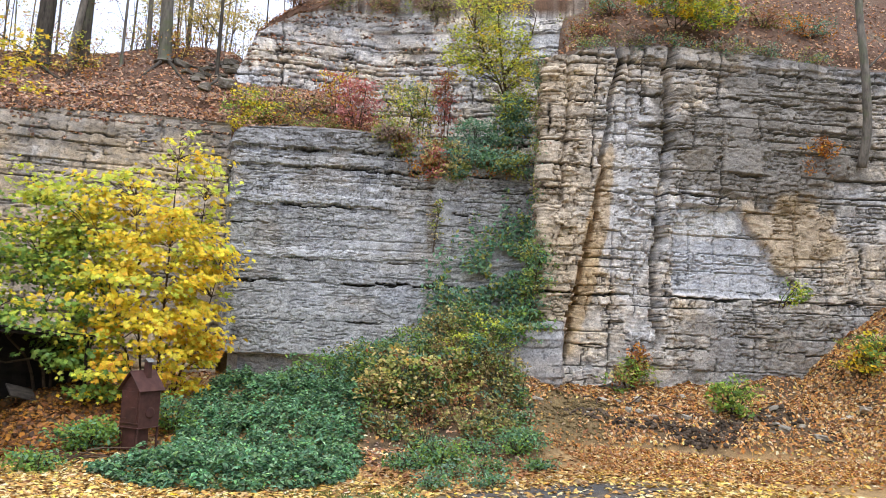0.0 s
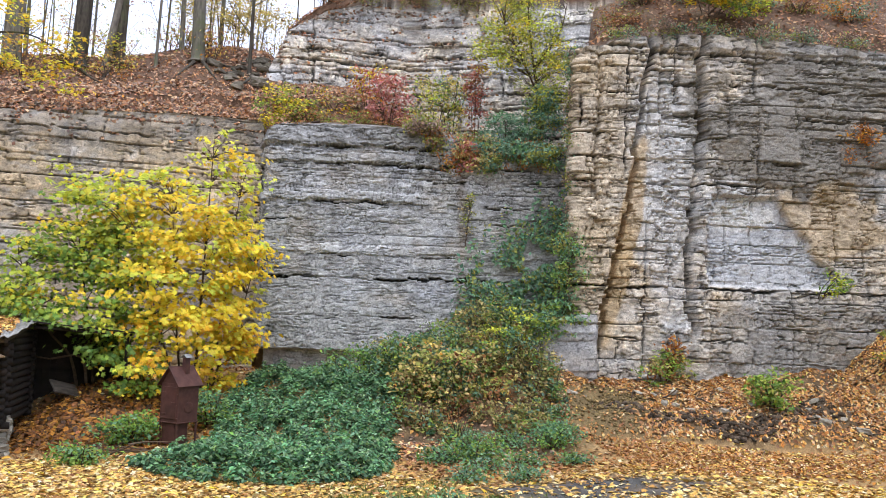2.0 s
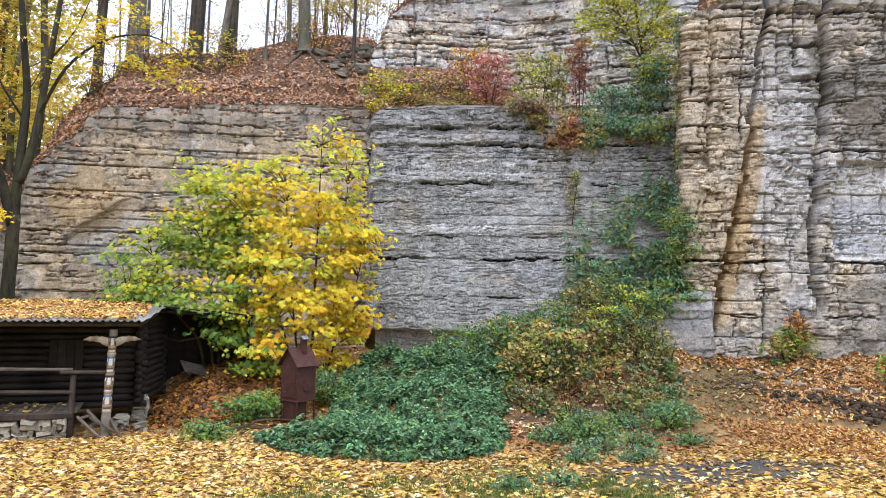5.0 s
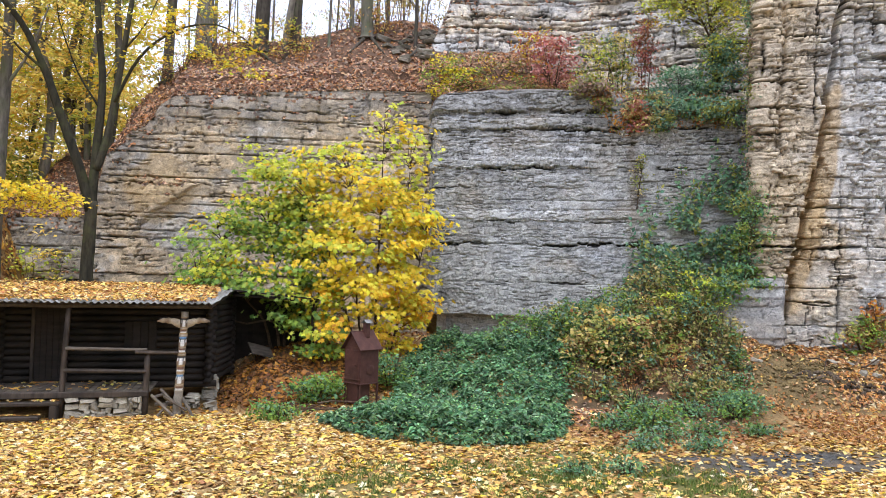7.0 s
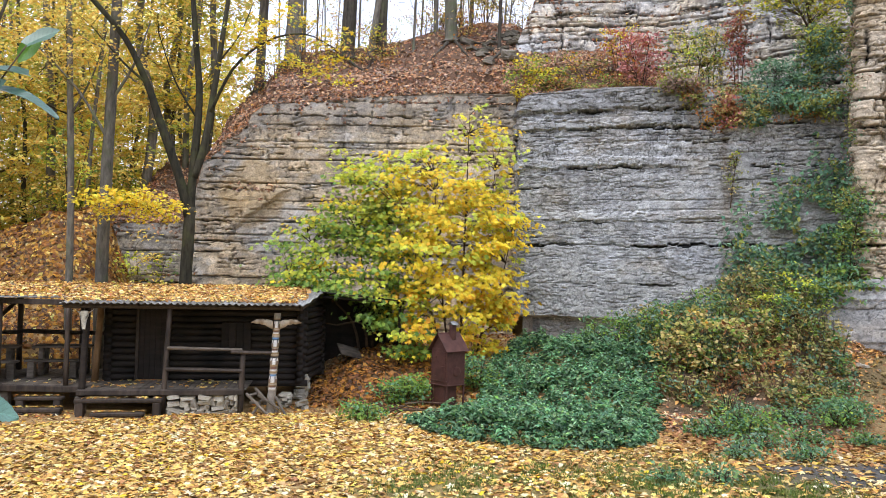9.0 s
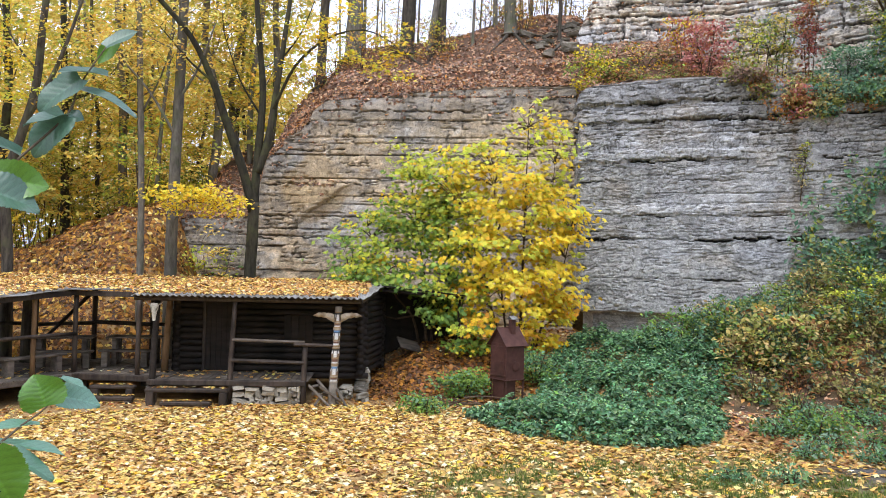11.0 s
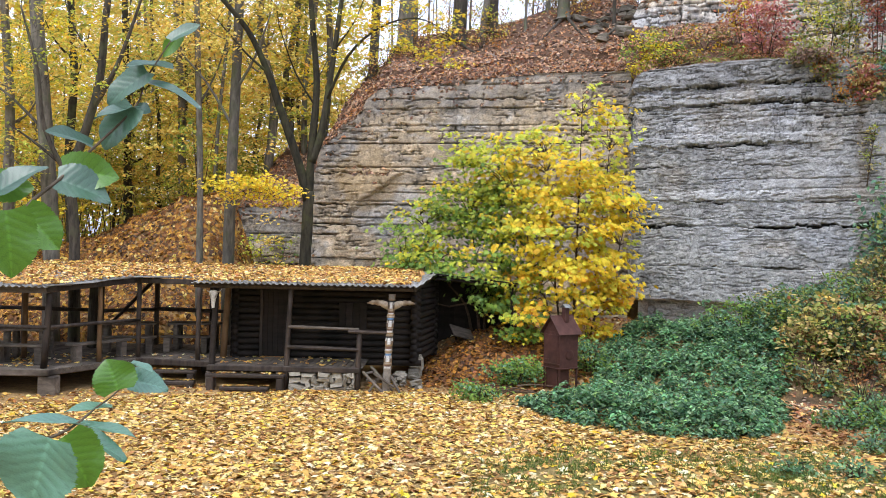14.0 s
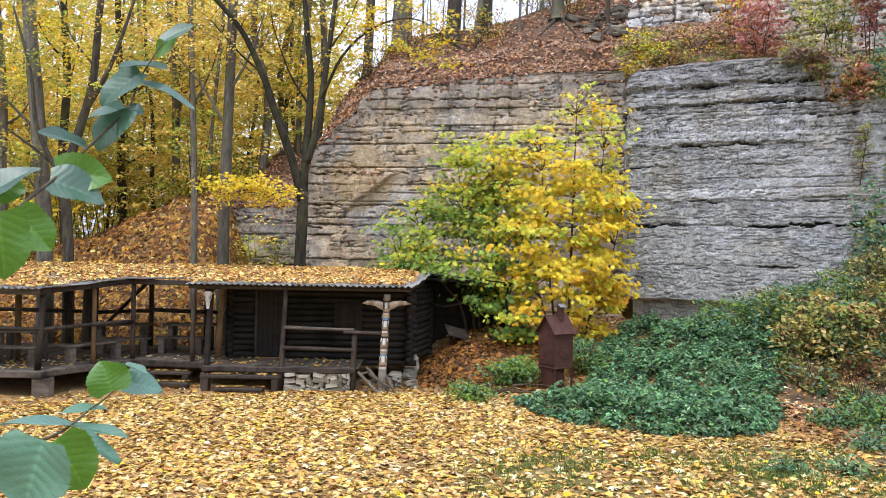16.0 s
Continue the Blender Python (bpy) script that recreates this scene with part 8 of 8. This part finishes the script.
# ---- the hazel at the camera's elbow ----
HAZEL_LEAF = leaf_material("hazel_leaf", 0.30, 0.32, 1.0, 900.0)
hazel_at = Vector((-1.1, 0.55, gz(-1.1, 0.55)))
hazel = thing("hazel_bush", "hazel branches with broad toothed green leaves", "shrub", Matrix.Translation(hazel_at))
hazel_back = Matrix.Translation(-hazel_at)
hazel_count = 0


def hazel_leaf(base, tip, width, facing, backlit=None):
    """A toothed leaf with sunken veins; facing: degrees by which its upper side turns from the sky to the path."""
    global hazel_count
    hazel_count += 1
    rnd = random.Random(hazel_count)
    base, tip = Vector(base), Vector(tip)
    axis = (tip - base).normalized()
    length = (tip - base).length
    to_path = (Vector((0, 0, EYE_Z)) - base).normalized()
    to_path = (to_path - axis * to_path.dot(axis)).normalized()
    up = axis.cross(to_path)
    up = up if up.z > 0 else -up
    normal = (up * math.cos(radians(facing)) + to_path * math.sin(radians(facing))).normalized()
    across = normal.cross(axis)
    ns, nt = 61, 20
    verts, tint, faces = [], [], []
    # teal carries the sky's sheen in the colour; lower-branch leaves are paler
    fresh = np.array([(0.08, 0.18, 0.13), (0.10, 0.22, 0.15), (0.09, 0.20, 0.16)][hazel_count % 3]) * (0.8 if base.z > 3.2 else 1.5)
    # backlit leaves: light shining through is put into a yellower green
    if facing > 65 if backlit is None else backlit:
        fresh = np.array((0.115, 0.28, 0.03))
    wave, turn = rnd.uniform(0, 6.28), rnd.uniform(-0.5, 0.5)
    for i in range(ns):
        s = i / (ns - 1)
        # heart-shaped at the stalk, broadest above the middle, drawn out to a tip
        half = width * 0.43 * min(1.0, 1.06 * math.sin(math.pi * (0.10 + 0.90 * s) ** 0.80) ** 0.62) * (1 if s < 0.8 else 1 - 0.35 * ((s - 0.8) / 0.2)) if s < 1 else 0.0
        tooth = 0.07 * (i % 2) + 0.09 * (1 - (s * 9.0) % 1.0)
        for j in range(nt + 1):
            t = j / nt * 2 - 1
            near = abs(t)
            vein = abs((s * 7.5 - near * 1.7) % 1.0 - 0.5) * 2
            rib = max(0.0, 1 - vein / 0.16) * (1 - 0.4 * near)
            puff = math.sin(math.pi * vein / 2) * (1 - near * 0.6)
            lift = 0.30 * near * half - 0.14 * length * s * s + 0.008 * width * puff + 0.05 * width * near * math.sin(7 * s + wave + (2 if t > 0 else 0)) + turn * 0.10 * width * t * s
            edge = half * (1 + (tooth - 0.06) * near ** 4 if 0.05 < s < 0.99 else 1)
            p = base + axis * (length * (s + 0.035 * near ** 3 * (1 - s) - 0.09 * near ** 2 * max(0.0, 0.25 - s) * 4)) + across * (t * edge) + normal * lift
            verts.append(p)
            line = 0.98 - 0.34 * rib + 0.06 * puff + (0.3 if near < 0.06 else 0) + rnd.uniform(-0.05, 0.05)
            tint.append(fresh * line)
    for i in range(ns - 1):
        for j in range(nt):
            a = i * (nt + 1) + j
            faces.append((a, a + 1, a + nt + 2, a + nt + 1))
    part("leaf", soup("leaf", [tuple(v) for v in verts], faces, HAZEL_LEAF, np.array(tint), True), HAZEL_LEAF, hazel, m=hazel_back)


HAZEL_BARK = grained("hazel_bark", (0.08, 0.06, 0.04), (0.16, 0.12, 0.08), 60, (1, 1, 1), 0.8, 0.001)
hazel_leaf((-0.446, 1.221, 3.604), (-0.406, 1.235, 3.641), 0.033, 35)
hazel_leaf((-0.440, 1.244, 3.622), (-0.464, 1.236, 3.582), 0.029, 70)
hazel_leaf((-0.441, 1.223, 3.559), (-0.490, 1.162, 3.558), 0.039, 12)
hazel_leaf((-0.470, 1.191, 3.545), (-0.525, 1.167, 3.494), 0.057, 40)
hazel_leaf((-0.469, 1.191, 3.529), (-0.380, 1.182, 3.500), 0.038, 14)
hazel_leaf((-0.479, 1.165, 3.483), (-0.515, 1.108, 3.464), 0.037, 14)
hazel_leaf((-0.475, 1.156, 3.481), (-0.517, 1.138, 3.420), 0.058, 55)
hazel_leaf((-0.481, 1.175, 3.485), (-0.460, 1.184, 3.483), 0.028, 40)
hazel_leaf((-0.523, 1.124, 3.418), (-0.557, 1.066, 3.437), 0.039, 25)
hazel_leaf((-0.537, 1.051, 3.360), (-0.472, 1.082, 3.339), 0.074, 42)
hazel_leaf((-0.540, 1.072, 3.376), (-0.472, 1.103, 3.372), 0.062, 70)
hazel_leaf((-0.581, 0.981, 3.332), (-0.533, 1.008, 3.380), 0.051, 30)
hazel_leaf((-0.602, 0.991, 3.343), (-0.551, 1.021, 3.347), 0.052, 72)
hazel_leaf((-0.525, 0.909, 3.308), (-0.515, 0.915, 3.227), 0.070, 74)
hazel_leaf((-0.534, 0.962, 3.310), (-0.494, 0.983, 3.264), 0.059, 72)
hazel_leaf((-0.491, 1.160, 3.051), (-0.505, 1.154, 3.098), 0.073, 80)
hazel_leaf((-0.497, 1.201, 3.060), (-0.435, 1.225, 3.047), 0.054, 50)
hazel_leaf((-0.490, 1.204, 3.087), (-0.445, 1.180, 3.082), 0.023, 20)
hazel_leaf((-0.489, 1.140, 3.028), (-0.529, 1.080, 3.042), 0.031, 20)
hazel_leaf((-0.496, 1.049, 3.022), (-0.556, 0.978, 3.051), 0.041, 14)
hazel_leaf((-0.521, 1.081, 3.015), (-0.429, 1.082, 3.010), 0.039, 16)
hazel_leaf((-0.454, 0.891, 3.042), (-0.475, 0.880, 2.963), 0.112, 62, False)
hazel_leaf((-0.479, 0.968, 3.024), (-0.445, 0.984, 2.957), 0.077, 76)
hazel_leaf((-0.491, 1.040, 3.009), (-0.432, 1.066, 2.977), 0.043, 35)
for name, pts, r0, r1 in (("stem", [tuple(hazel_at), (-0.95, 0.6, 2.3), (-0.72, 0.74, 2.95), (-0.557, 0.89, 3.208), (-0.534, 0.962, 3.31)], 0.009, 0.0035),
                          ("branch", [(-0.557, 0.89, 3.208), (-0.534, 0.962, 3.31), (-0.534, 1.052, 3.36), (-0.514, 1.107, 3.412), (-0.478, 1.166, 3.485), (-0.472, 1.19, 3.534), (-0.446, 1.221, 3.604)], 0.0033, 0.0010),
                          ("branch", [(-0.95, 0.6, 2.3), (-0.7, 0.74, 2.8), (-0.517, 0.856, 3.002), (-0.499, 1.025, 3.021), (-0.502, 1.112, 3.033), (-0.49, 1.161, 3.051), (-0.49, 1.204, 3.087)], 0.0036, 0.0007)):
    h = Plant(1)
    h.limb(pts, r0, r1, 7)
    line, radii, sides = h.limbs[0]
    part(name, Build().tube(line, radii, sides), HAZEL_BARK, hazel, m=hazel_back, smooth=True)
